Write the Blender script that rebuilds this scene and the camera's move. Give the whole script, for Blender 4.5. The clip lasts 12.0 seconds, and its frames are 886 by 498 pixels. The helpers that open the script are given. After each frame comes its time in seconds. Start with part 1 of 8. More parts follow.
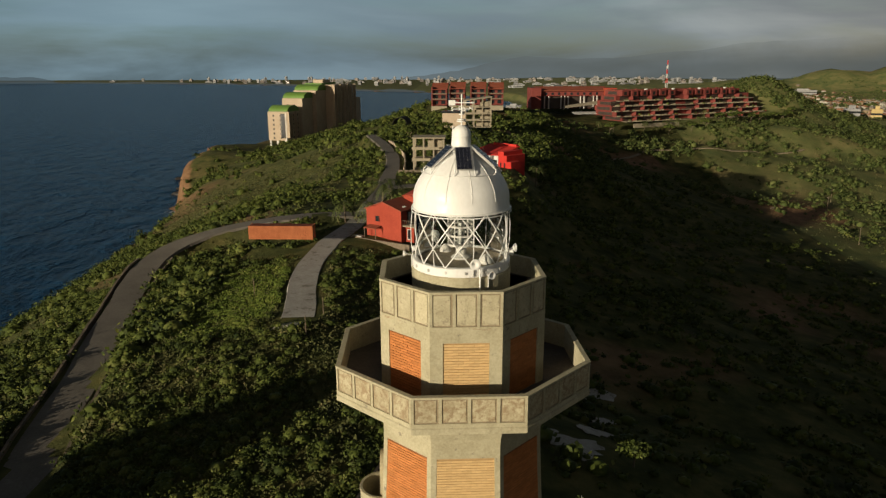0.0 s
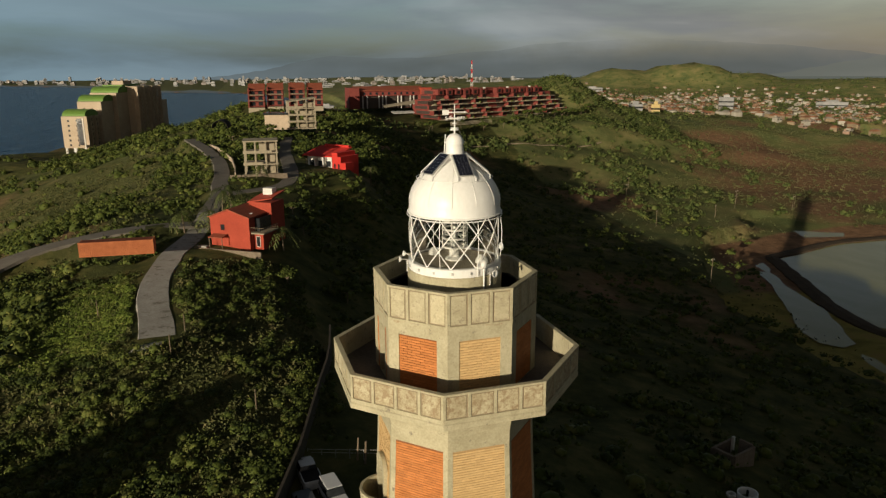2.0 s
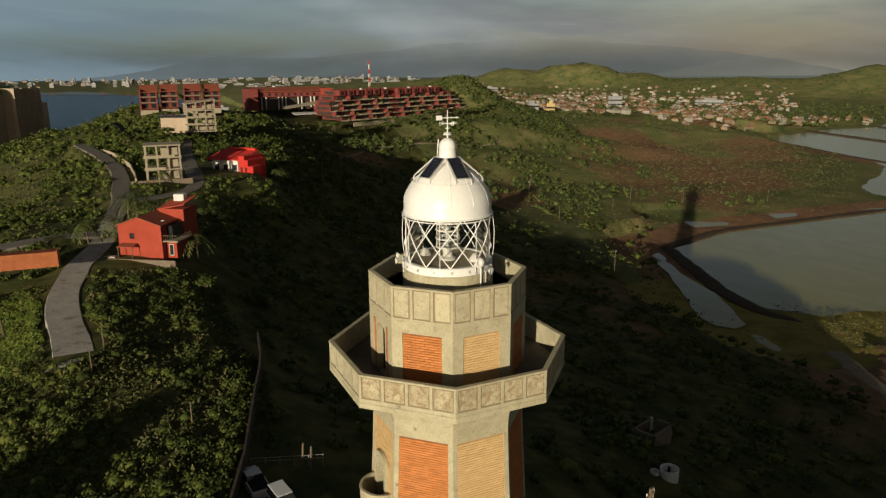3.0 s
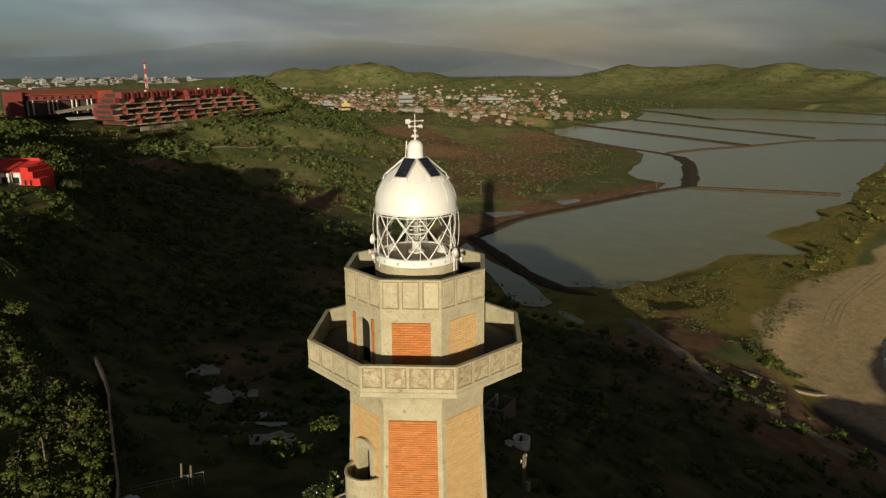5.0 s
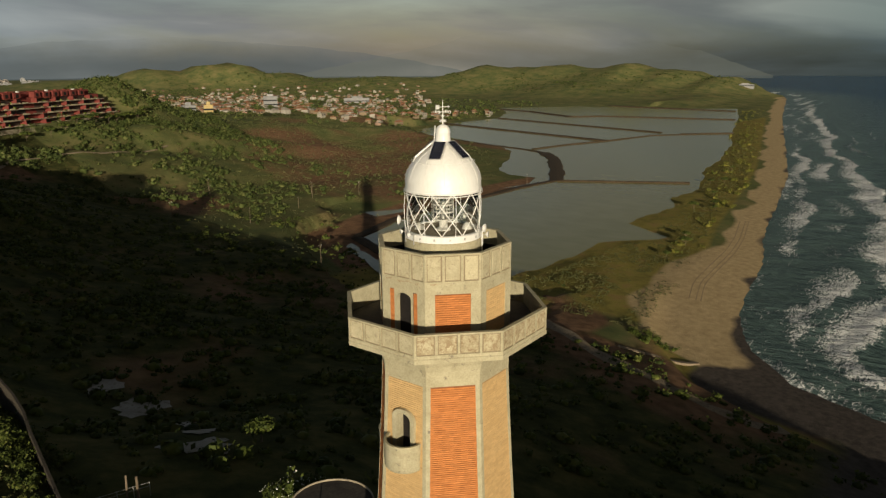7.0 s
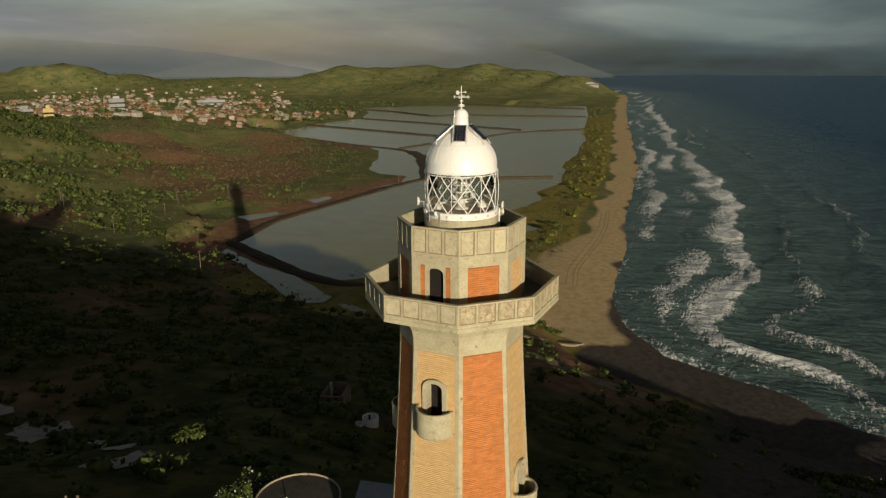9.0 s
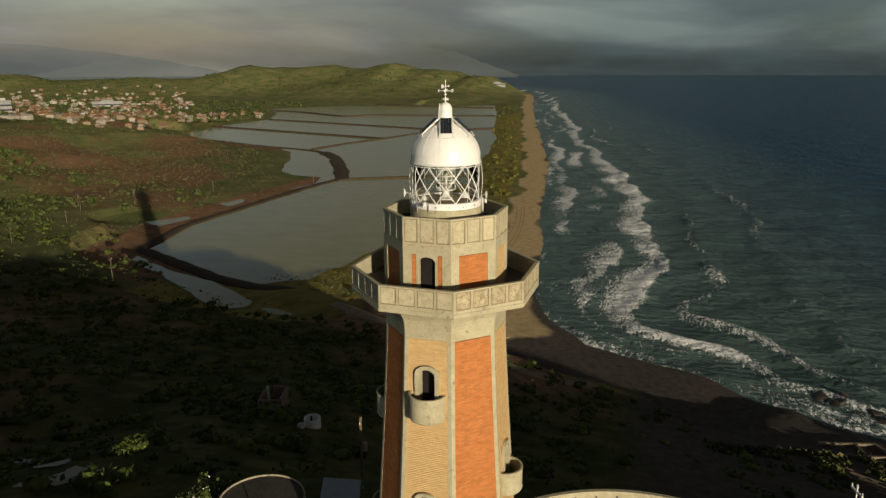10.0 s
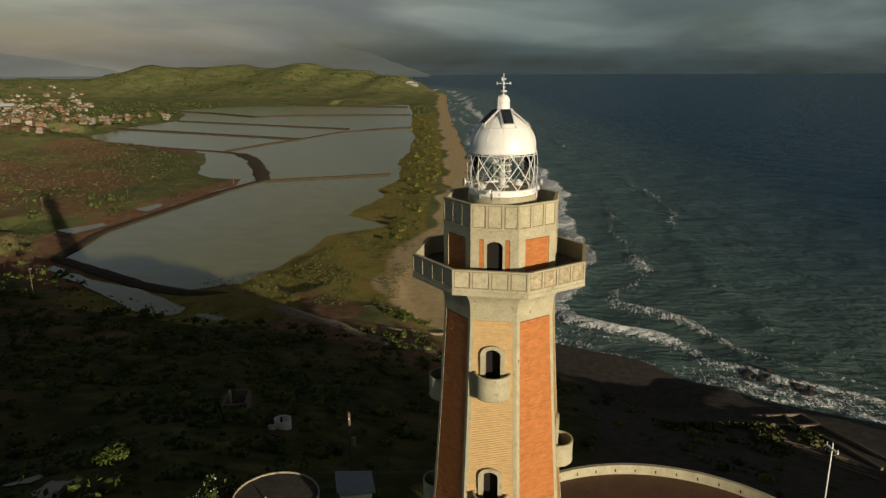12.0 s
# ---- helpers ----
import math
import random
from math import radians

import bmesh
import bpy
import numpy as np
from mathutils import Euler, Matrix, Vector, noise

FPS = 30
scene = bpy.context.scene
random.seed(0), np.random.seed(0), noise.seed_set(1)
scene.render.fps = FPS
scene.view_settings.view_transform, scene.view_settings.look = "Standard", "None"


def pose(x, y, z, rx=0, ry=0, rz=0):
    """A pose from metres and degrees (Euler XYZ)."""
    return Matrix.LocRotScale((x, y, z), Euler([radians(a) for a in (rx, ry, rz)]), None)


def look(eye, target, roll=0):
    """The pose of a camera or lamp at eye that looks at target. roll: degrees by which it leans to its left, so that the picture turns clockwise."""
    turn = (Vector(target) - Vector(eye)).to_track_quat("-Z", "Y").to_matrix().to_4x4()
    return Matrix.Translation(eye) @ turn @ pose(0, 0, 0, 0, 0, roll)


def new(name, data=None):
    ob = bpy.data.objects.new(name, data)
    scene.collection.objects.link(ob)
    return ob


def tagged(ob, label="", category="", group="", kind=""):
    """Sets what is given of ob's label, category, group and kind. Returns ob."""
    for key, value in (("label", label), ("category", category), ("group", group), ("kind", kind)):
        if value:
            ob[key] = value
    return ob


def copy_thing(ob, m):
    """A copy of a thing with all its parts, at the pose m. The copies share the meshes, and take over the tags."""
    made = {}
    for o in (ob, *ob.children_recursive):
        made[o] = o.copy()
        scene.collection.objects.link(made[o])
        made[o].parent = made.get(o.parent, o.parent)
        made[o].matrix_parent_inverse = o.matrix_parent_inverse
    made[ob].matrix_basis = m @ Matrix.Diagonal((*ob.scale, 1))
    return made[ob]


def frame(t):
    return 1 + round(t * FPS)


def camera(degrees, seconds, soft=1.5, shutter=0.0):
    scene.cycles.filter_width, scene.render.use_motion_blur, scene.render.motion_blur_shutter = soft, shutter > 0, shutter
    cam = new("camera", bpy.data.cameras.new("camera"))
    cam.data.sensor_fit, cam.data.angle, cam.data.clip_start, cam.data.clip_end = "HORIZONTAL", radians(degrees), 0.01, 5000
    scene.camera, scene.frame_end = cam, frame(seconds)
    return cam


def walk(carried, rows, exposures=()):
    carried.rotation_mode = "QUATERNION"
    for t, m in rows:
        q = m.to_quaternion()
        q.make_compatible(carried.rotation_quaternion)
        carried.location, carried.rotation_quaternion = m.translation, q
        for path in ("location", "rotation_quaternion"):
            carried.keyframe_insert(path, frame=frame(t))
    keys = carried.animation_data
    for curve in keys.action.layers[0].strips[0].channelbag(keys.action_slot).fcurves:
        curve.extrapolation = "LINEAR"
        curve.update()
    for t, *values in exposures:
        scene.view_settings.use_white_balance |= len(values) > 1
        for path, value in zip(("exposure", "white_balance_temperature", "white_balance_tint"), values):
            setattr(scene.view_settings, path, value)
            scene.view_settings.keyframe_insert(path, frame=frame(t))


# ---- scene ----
cam = camera(64.0, 12.0, soft=1.35)
METRES, EYE = 45.0, 80.36
ROWS = [
    (0.0, 0.00288, 0.00054, -0.00096, -0.04, -14.34, 0.16),
    (0.5, -0.03089, -0.00232, 0.0021, -3.09, -14.352, 0.19),
    (1.0, -0.06725, -0.00408, 0.00445, -6.68, -14.373, 0.19),
    (1.5, -0.10591, -0.00534, 0.00691, -10.85, -14.405, 0.21),
    (2.0, -0.14645, -0.00484, 0.00894, -15.09, -14.422, 0.21),
    (2.5, -0.18839, -0.00314, 0.01206, -19.23, -14.44, 0.23),
    (4.5, -0.35235, 0.02428, 0.02248, -35.53, -14.519, 0.25),
    (5.0, -0.39199, 0.03736, 0.02298, -39.94, -14.552, 0.24),
    (5.5, -0.43034, 0.05334, 0.02129, -44.01, -14.574, 0.24),
    (6.0, -0.46865, 0.0701, 0.0185, -46.33, -14.552, 0.24),
    (6.5, -0.50567, 0.08946, 0.01571, -48.1, -14.54, 0.26),
    (7.0, -0.54118, 0.11171, 0.01299, -50.81, -14.552, 0.27),
    (9.0, -0.6735, 0.22361, 0.00097, -62.08, -14.568, 0.31),
    (9.5, -0.70281, 0.25546, -0.00166, -65.67, -14.59, 0.3),
    (10.0, -0.7309, 0.28868, -0.0042, -69.36, -14.6, 0.28),
    (10.5, -0.7557, 0.324, -0.00724, -71.89, -14.6, 0.3),
    (11.0, -0.77751, 0.36132, -0.00857, -73.16, -14.623, 0.33),
    (11.5, -0.79782, 0.39974, -0.0094, -74.31, -14.647, 0.34),
    (12.0, -0.81704, 0.43886, -0.00963, -76.44, -14.67, 0.34),
]
walk(cam, [(t, pose(METRES * x, METRES * y, EYE + METRES * z, 90 + pitch, roll, yaw)) for t, x, y, z, yaw, pitch, roll in ROWS])

# ---- light ----
SUN_AZ, SUN_EL = 224.1, 8.8          # degrees clockwise from +y, and above the horizon
scene.view_settings.exposure = 0.0


def node(nt, kind, at=None, **values):
    n = nt.nodes.new(kind)
    for k, v in values.items():
        n.inputs[k.replace("_", " ")].default_value = v
    return n


def sky_world():
    w = bpy.data.worlds.new("sky")
    w.use_nodes = True
    nt = w.node_tree
    nt.nodes.clear()
    out, bg = nt.nodes.new("ShaderNodeOutputWorld"), nt.nodes.new("ShaderNodeBackground")
    sky = nt.nodes.new("ShaderNodeTexSky")
    sky.sky_type, sky.sun_disc = "NISHITA", False
    sky.sun_elevation, sky.sun_rotation = radians(SUN_EL), radians(SUN_AZ)
    sky.dust_density, sky.air_density, sky.ozone_density = 2.0, 1.0, 2.0
    co = nt.nodes.new("ShaderNodeTexCoord")
    squash = nt.nodes.new("ShaderNodeMapping")
    squash.inputs["Scale"].default_value = (1.0, 1.0, 5.5)
    big = node(nt, "ShaderNodeTexNoise", Scale=2.0, Detail=7.0, Roughness=0.55, Distortion=0.3)
    cover = nt.nodes.new("ShaderNodeValToRGB")
    cover.color_ramp.elements[0].position, cover.color_ramp.elements[1].position = 0.30, 0.56
    tone = node(nt, "ShaderNodeTexNoise", Scale=2.3, Detail=5.0, Roughness=0.48, Distortion=0.3)
    grey = nt.nodes.new("ShaderNodeValToRGB")
    e = grey.color_ramp.elements
    e[0].position, e[0].color = 0.35, (0.118, 0.129, 0.138, 1)
    e[1].position, e[1].color = 0.68, (0.34, 0.335, 0.32, 1)
    mid = e.new(0.51)
    mid.color = (0.174, 0.180, 0.184, 1)
    dim = nt.nodes.new("ShaderNodeMix")
    dim.data_type, dim.blend_type = "RGBA", "MULTIPLY"
    dim.inputs[0].default_value = 1.0
    dim.inputs[7].default_value = (0.086, 0.080, 0.086, 1)
    mix = nt.nodes.new("ShaderNodeMix")
    mix.data_type = "RGBA"
    link = nt.links.new
    link(co.outputs["Generated"], squash.inputs["Vector"])
    link(squash.outputs[0], big.inputs["Vector"])
    link(squash.outputs[0], tone.inputs["Vector"])
    link(big.outputs[0], cover.inputs[0])
    # the cloud thins to an even veil towards the north-west
    veil = nt.nodes.new("ShaderNodeMix")
    veil.data_type = "FLOAT"
    veil.inputs[3].default_value = 0.56
    link(tone.outputs[0], veil.inputs[2])
    link(veil.outputs[0], grey.inputs[0])
    link(sky.outputs[0], dim.inputs[6])
    link(cover.outputs[0], mix.inputs[0])
    link(dim.outputs[2], mix.inputs[6])
    link(grey.outputs[0], mix.inputs[7])
    sep = nt.nodes.new("ShaderNodeSeparateXYZ")
    lower = nt.nodes.new("ShaderNodeMapRange")
    for key, value in (("From Min", 0.09), ("From Max", 0.50), ("To Min", 1.0), ("To Max", 0.22)):
        lower.inputs[key].default_value = value
    heavy = nt.nodes.new("ShaderNodeMix")
    heavy.data_type, heavy.blend_type = "RGBA", "MULTIPLY"
    heavy.inputs[0].default_value = 1.0
    link(co.outputs["Generated"], sep.inputs[0])
    link(sep.outputs[2], lower.inputs["Value"])
    link(mix.outputs[2], heavy.inputs[6])
    link(lower.outputs[0], heavy.inputs[7])
    # a heavier bank of cloud over the sea to the south-east
    bank = nt.nodes.new("ShaderNodeVectorMath")
    bank.operation = "DOT_PRODUCT"
    bank.inputs[1].default_value = (math.sin(radians(108)), math.cos(radians(108)), 0)
    weight = nt.nodes.new("ShaderNodeMapRange")
    weight.inputs["From Min"].default_value, weight.inputs["From Max"].default_value = 0.56, 0.90
    shade = nt.nodes.new("ShaderNodeMix")
    shade.data_type = "RGBA"
    shade.inputs[6].default_value, shade.inputs[7].default_value = (1, 1, 1, 1), (0.40, 0.55, 0.60, 1)
    dull = nt.nodes.new("ShaderNodeMix")
    dull.data_type, dull.blend_type = "RGBA", "MULTIPLY"
    dull.inputs[0].default_value = 1.0
    link(co.outputs["Generated"], bank.inputs[0])
    link(bank.outputs["Value"], weight.inputs["Value"])
    link(heavy.outputs[2], dull.inputs[6])
    link(weight.outputs[0], shade.inputs[0])
    # darkest low over the water, paler above
    band = nt.nodes.new("ShaderNodeMapRange")
    for key, value in (("From Min", 0.0), ("From Max", 0.085), ("To Min", 0.74), ("To Max", 1.14)):
        band.inputs[key].default_value = value
    fade = nt.nodes.new("ShaderNodeMix")
    fade.data_type = "FLOAT"
    fade.inputs[2].default_value = 1.0
    layer = nt.nodes.new("ShaderNodeMix")
    layer.data_type, layer.blend_type = "RGBA", "MULTIPLY"
    layer.inputs[0].default_value = 1.0
    link(sep.outputs[2], band.inputs["Value"])
    link(weight.outputs[0], fade.inputs[0])
    link(band.outputs[0], fade.inputs[3])
    link(shade.outputs[2], layer.inputs[6])
    link(fade.outputs[0], layer.inputs[7])
    link(layer.outputs[2], dull.inputs[7])
    # cooler towards the north-west, warmer over the land
    west = nt.nodes.new("ShaderNodeVectorMath")
    west.operation = "DOT_PRODUCT"
    west.inputs[1].default_value = (math.sin(radians(-45)), math.cos(radians(-45)), 0)
    turn = nt.nodes.new("ShaderNodeMapRange")
    turn.inputs["From Min"].default_value, turn.inputs["From Max"].default_value = 0.0, 0.9
    hue = nt.nodes.new("ShaderNodeMix")
    hue.data_type = "RGBA"
    hue.inputs[6].default_value, hue.inputs[7].default_value = (1.40, 1.28, 1.14, 1), (0.90, 1.30, 1.54, 1)
    cast = nt.nodes.new("ShaderNodeMix")
    cast.data_type, cast.blend_type = "RGBA", "MULTIPLY"
    cast.inputs[0].default_value = 1.0
    link(co.outputs["Generated"], west.inputs[0])
    link(west.outputs["Value"], turn.inputs["Value"])
    link(turn.outputs[0], hue.inputs[0])
    thin = nt.nodes.new("ShaderNodeMath")
    thin.operation = "MULTIPLY"
    thin.inputs[1].default_value = 0.72
    link(turn.outputs[0], thin.inputs[0])
    link(thin.outputs[0], veil.inputs[0])
    link(dull.outputs[2], cast.inputs[6])
    link(hue.outputs[2], cast.inputs[7])
    link(cast.outputs[2], bg.inputs[0])
    bg.inputs[1].default_value = 1.0
    link(bg.outputs[0], out.inputs[0])
    scene.world = w


sky_world()
sun = new("sun", bpy.data.lights.new("sun", "SUN"))
sun.data.energy, sun.data.angle, sun.data.color = 4.75, radians(0.53), (1.0, 0.872, 0.65)
a, e = radians(SUN_AZ), radians(SUN_EL)
sun.matrix_world = look((0, 0, 0), (-math.sin(a) * math.cos(e), -math.cos(a) * math.cos(e), -math.sin(e)))

# ---- materials ----
def material(name, dark, light, rough=0.8, scale=1.0, fine=8.0, bump=0.2, metal=0.0, streak=1.0, spot=None, spot_at=0.62, vary=0.0, spec=0.3):
    """Two scales of noise between two colours, fine relief, optional stains and a change from piece to piece."""
    m = bpy.data.materials.new(name)
    m.use_nodes = True
    nt = m.node_tree
    link, bsdf = nt.links.new, nt.nodes["Principled BSDF"]
    co = nt.nodes.new("ShaderNodeTexCoord")
    mp = nt.nodes.new("ShaderNodeMapping")
    mp.inputs["Scale"].default_value = (scale, scale, scale * streak)
    link(co.outputs["Object"], mp.inputs[0])
    n1 = node(nt, "ShaderNodeTexNoise", Scale=1.0, Detail=6.0, Roughness=0.62)
    n2 = node(nt, "ShaderNodeTexNoise", Scale=fine, Detail=4.0, Roughness=0.6)
    for n in (n1, n2):
        link(mp.outputs[0], n.inputs["Vector"])
    add = nt.nodes.new("ShaderNodeMath")
    add.operation = "MULTIPLY_ADD"
    add.inputs[1].default_value = 0.45
    link(n2.outputs[0], add.inputs[0])
    half = nt.nodes.new("ShaderNodeMath")
    half.operation = "MULTIPLY"
    half.inputs[1].default_value = 0.55
    link(n1.outputs[0], half.inputs[0])
    link(half.outputs[0], add.inputs[2])
    ramp = nt.nodes.new("ShaderNodeValToRGB")
    ramp.color_ramp.elements[0].position, ramp.color_ramp.elements[1].position = 0.36, 0.64
    ramp.color_ramp.elements[0].color, ramp.color_ramp.elements[1].color = (*dark, 1), (*light, 1)
    link(add.outputs[0], ramp.inputs[0])
    colour = ramp.outputs[0]
    if spot:
        n3 = node(nt, "ShaderNodeTexNoise", Scale=2.3, Detail=8.0, Roughness=0.7)
        link(mp.outputs[0], n3.inputs["Vector"])
        r3 = nt.nodes.new("ShaderNodeValToRGB")
        r3.color_ramp.elements[0].position, r3.color_ramp.elements[1].position = spot_at, spot_at + 0.08
        link(n3.outputs[0], r3.inputs[0])
        mx = nt.nodes.new("ShaderNodeMix")
        mx.data_type = "RGBA"
        mx.inputs[7].default_value = (*spot, 1)
        link(r3.outputs[0], mx.inputs[0])
        link(colour, mx.inputs[6])
        colour = mx.outputs[2]
    if vary:
        info = nt.nodes.new("ShaderNodeObjectInfo")
        isl = nt.nodes.new("ShaderNodeNewGeometry")
        s = nt.nodes.new("ShaderNodeMath")
        s.operation = "ADD"
        link(info.outputs["Random"], s.inputs[0])
        link(isl.outputs["Random Per Island"], s.inputs[1])
        fr = nt.nodes.new("ShaderNodeMath")
        fr.operation = "FRACT"
        link(s.outputs[0], fr.inputs[0])
        mr = nt.nodes.new("ShaderNodeMapRange")
        mr.inputs["To Min"].default_value, mr.inputs["To Max"].default_value = 1 - vary, 1 + vary
        link(fr.outputs[0], mr.inputs["Value"])
        hs = nt.nodes.new("ShaderNodeHueSaturation")
        link(mr.outputs[0], hs.inputs["Value"])
        link(colour, hs.inputs["Color"])
        colour = hs.outputs[0]
    link(colour, bsdf.inputs["Base Color"])
    bsdf.inputs["Roughness"].default_value, bsdf.inputs["Metallic"].default_value = rough, metal
    bsdf.inputs["Specular IOR Level"].default_value = spec
    if bump:
        b = node(nt, "ShaderNodeBump", Strength=bump, Distance=0.05 / scale)
        link(add.outputs[0], b.inputs["Height"])
        link(b.outputs[0], bsdf.inputs["Normal"])
    return m


CONCRETE = material("concrete", (0.33, 0.295, 0.19), (0.49, 0.445, 0.305), 0.9, 1.3, 9, 0.25, spot=(0.20, 0.175, 0.13), spot_at=0.60)
PANEL = material("panel_concrete", (0.38, 0.335, 0.215), (0.54, 0.485, 0.33), 0.9, 2.4, 7, 0.3, spot=(0.32, 0.275, 0.19), spot_at=0.55, vary=0.07)
DECK = material("deck", (0.07, 0.06, 0.055), (0.14, 0.12, 0.10), 0.75, 0.9, 9, 0.2)
BRICK_RED = material("orange_brick", (0.43, 0.152, 0.043), (0.53, 0.207, 0.066), 0.85, 3.0, 6, 0.3, vary=0.13)
BRICK_BUFF = material("buff_brick", (0.53, 0.352, 0.158), (0.63, 0.43, 0.208), 0.85, 3.0, 6, 0.2, vary=0.07)
MORTAR = material("mortar", (0.19, 0.08, 0.034), (0.28, 0.125, 0.06), 0.95, 4.0, 8, 0.3)
MORTAR_BUFF = material("buff_mortar", (0.36, 0.23, 0.105), (0.46, 0.31, 0.15), 0.95, 4.0, 8, 0.3)
WHITE = material("white_paint", (0.74, 0.73, 0.69), (0.84, 0.83, 0.80), 0.4, 0.7, 11, 0.05, streak=0.35, spot=(0.62, 0.59, 0.52), spot_at=0.66, spec=0.4)
WHITE_DULL = material("white_wall", (0.52, 0.50, 0.46), (0.72, 0.70, 0.66), 0.8, 0.4, 9, 0.1)
STEEL = material("galvanised_steel", (0.45, 0.44, 0.42), (0.62, 0.61, 0.58), 0.45, 3, 9, 0.05, metal=0.7)
SOLAR = material("solar_cell", (0.008, 0.010, 0.018), (0.016, 0.018, 0.03), 0.22, 4, 9, 0.0, spec=0.5)
# near-black; on openings it paints the dark of an unlit inside
DARK = material("dark_interior", (0.008, 0.007, 0.006), (0.016, 0.013, 0.012), 0.9, 1, 8, 0.1)
BRASS = material("lens_frame", (0.30, 0.28, 0.22), (0.42, 0.40, 0.33), 0.4, 3, 8, 0.05, metal=0.6)
ASPHALT = material("worn_road", (0.12, 0.105, 0.086), (0.19, 0.168, 0.14), 0.9, 0.22, 14, 0.3, spot=(0.21, 0.185, 0.155), spot_at=0.62)
CEMENT = material("cement_slab", (0.30, 0.275, 0.24), (0.46, 0.43, 0.385), 0.9, 0.25, 12, 0.2, spot=(0.20, 0.18, 0.14), spot_at=0.56)
RUST = material("corrugated_rust", (0.30, 0.085, 0.03), (0.46, 0.155, 0.06), 0.8, 0.8, 8, 0.2, spot=(0.20, 0.06, 0.03))
RED = material("red_render", (0.28, 0.042, 0.022), (0.40, 0.066, 0.036), 0.85, 0.35, 9, 0.12, spot=(0.22, 0.04, 0.025))
RED_BRIGHT = material("bright_red_render", (0.46, 0.025, 0.018), (0.60, 0.042, 0.03), 0.8, 0.35, 9, 0.1)
TILE = material("clay_tile", (0.22, 0.055, 0.03), (0.34, 0.095, 0.05), 0.85, 0.8, 9, 0.4)
BEIGE = material("beige_render", (0.38, 0.295, 0.21), (0.50, 0.40, 0.295), 0.85, 0.12, 10, 0.12, spot=(0.33, 0.25, 0.17))
# hotel red, darker than the house red
HOTEL_RED = material("dark_red_render", (0.15, 0.034, 0.027), (0.22, 0.050, 0.040), 0.85, 0.25, 9, 0.12, spot=(0.12, 0.04, 0.03))
GREEN_ROOF = material("green_roof_sheet", (0.105, 0.20, 0.035), (0.155, 0.27, 0.055), 0.6, 0.3, 9, 0.1)
# shade of the loggias and fronts, painted as one flat dark colour
LOGGIA_SHADE = material("shaded_loggia", (0.035, 0.026, 0.022), (0.07, 0.052, 0.042), 0.5, 0.4, 6, 0.0)
GLASS_DARK = material("dark_window", (0.012, 0.014, 0.016), (0.03, 0.034, 0.036), 0.12, 0.6, 6, 0.0, spec=0.6)
GREY_CONC = material("bare_concrete", (0.26, 0.22, 0.155), (0.38, 0.325, 0.235), 0.9, 0.5, 9, 0.2, spot=(0.16, 0.14, 0.11))
# darker brown rubble for the retaining wall
DARK_STONE = material("dark_rubble", (0.035, 0.030, 0.022), (0.085, 0.068, 0.05), 0.95, 1.2, 6, 0.6)
GRIME = material("panel_grime", (0.22, 0.175, 0.11), (0.31, 0.25, 0.165), 0.95, 2.0, 8, 0.3)
PANEL_WORN = material("worn_panel_concrete", (0.30, 0.24, 0.14), (0.54, 0.485, 0.33), 0.9, 2.2, 5, 0.4, spot=(0.30, 0.225, 0.135), spot_at=0.50, vary=0.07)
STONE = material("rubble_stone", (0.13, 0.10, 0.07), (0.24, 0.19, 0.14), 0.95, 1.5, 6, 0.6)
WET_ROCK = material("wet_rock", (0.022, 0.019, 0.017), (0.055, 0.046, 0.038), 0.45, 0.8, 6, 0.6)
WOOD = material("weathered_wood", (0.10, 0.075, 0.05), (0.20, 0.155, 0.105), 0.85, 2.0, 8, 0.3, streak=0.15)
EARTH = material("dyke_earth", (0.040, 0.028, 0.017), (0.085, 0.058, 0.034), 0.95, 0.3, 9, 0.5)
CAR_WHITE = material("white_car_paint", (0.60, 0.60, 0.60), (0.70, 0.70, 0.70), 0.25, 1, 9, 0.0, spec=0.5)
CAR_GREY = material("grey_car_paint", (0.05, 0.052, 0.056), (0.075, 0.078, 0.082), 0.25, 1, 9, 0.0, spec=0.5)
RUBBER = material("rubber", (0.015, 0.015, 0.015), (0.03, 0.03, 0.03), 0.8, 4, 9, 0.1)
FLOWER = material("white_blossom", (0.55, 0.55, 0.48), (0.75, 0.74, 0.68), 0.7, 3, 8, 0.0)


def clear_glass():
    m = bpy.data.materials.new("lantern_glass")
    m.use_nodes = True
    nt = m.node_tree
    nt.nodes.remove(nt.nodes["Principled BSDF"])
    see, gloss = nt.nodes.new("ShaderNodeBsdfTransparent"), nt.nodes.new("ShaderNodeBsdfGlossy")
    see.inputs[0].default_value = (0.90, 0.92, 0.90, 1)
    gloss.inputs["Roughness"].default_value = 0.03
    fres = node(nt, "ShaderNodeFresnel", IOR=1.45)
    mix = nt.nodes.new("ShaderNodeMixShader")
    nt.links.new(fres.outputs[0], mix.inputs[0])
    nt.links.new(see.outputs[0], mix.inputs[1])
    nt.links.new(gloss.outputs[0], mix.inputs[2])
    nt.links.new(mix.outputs[0], nt.nodes["Material Output"].inputs[0])
    return m


GLASS = clear_glass()


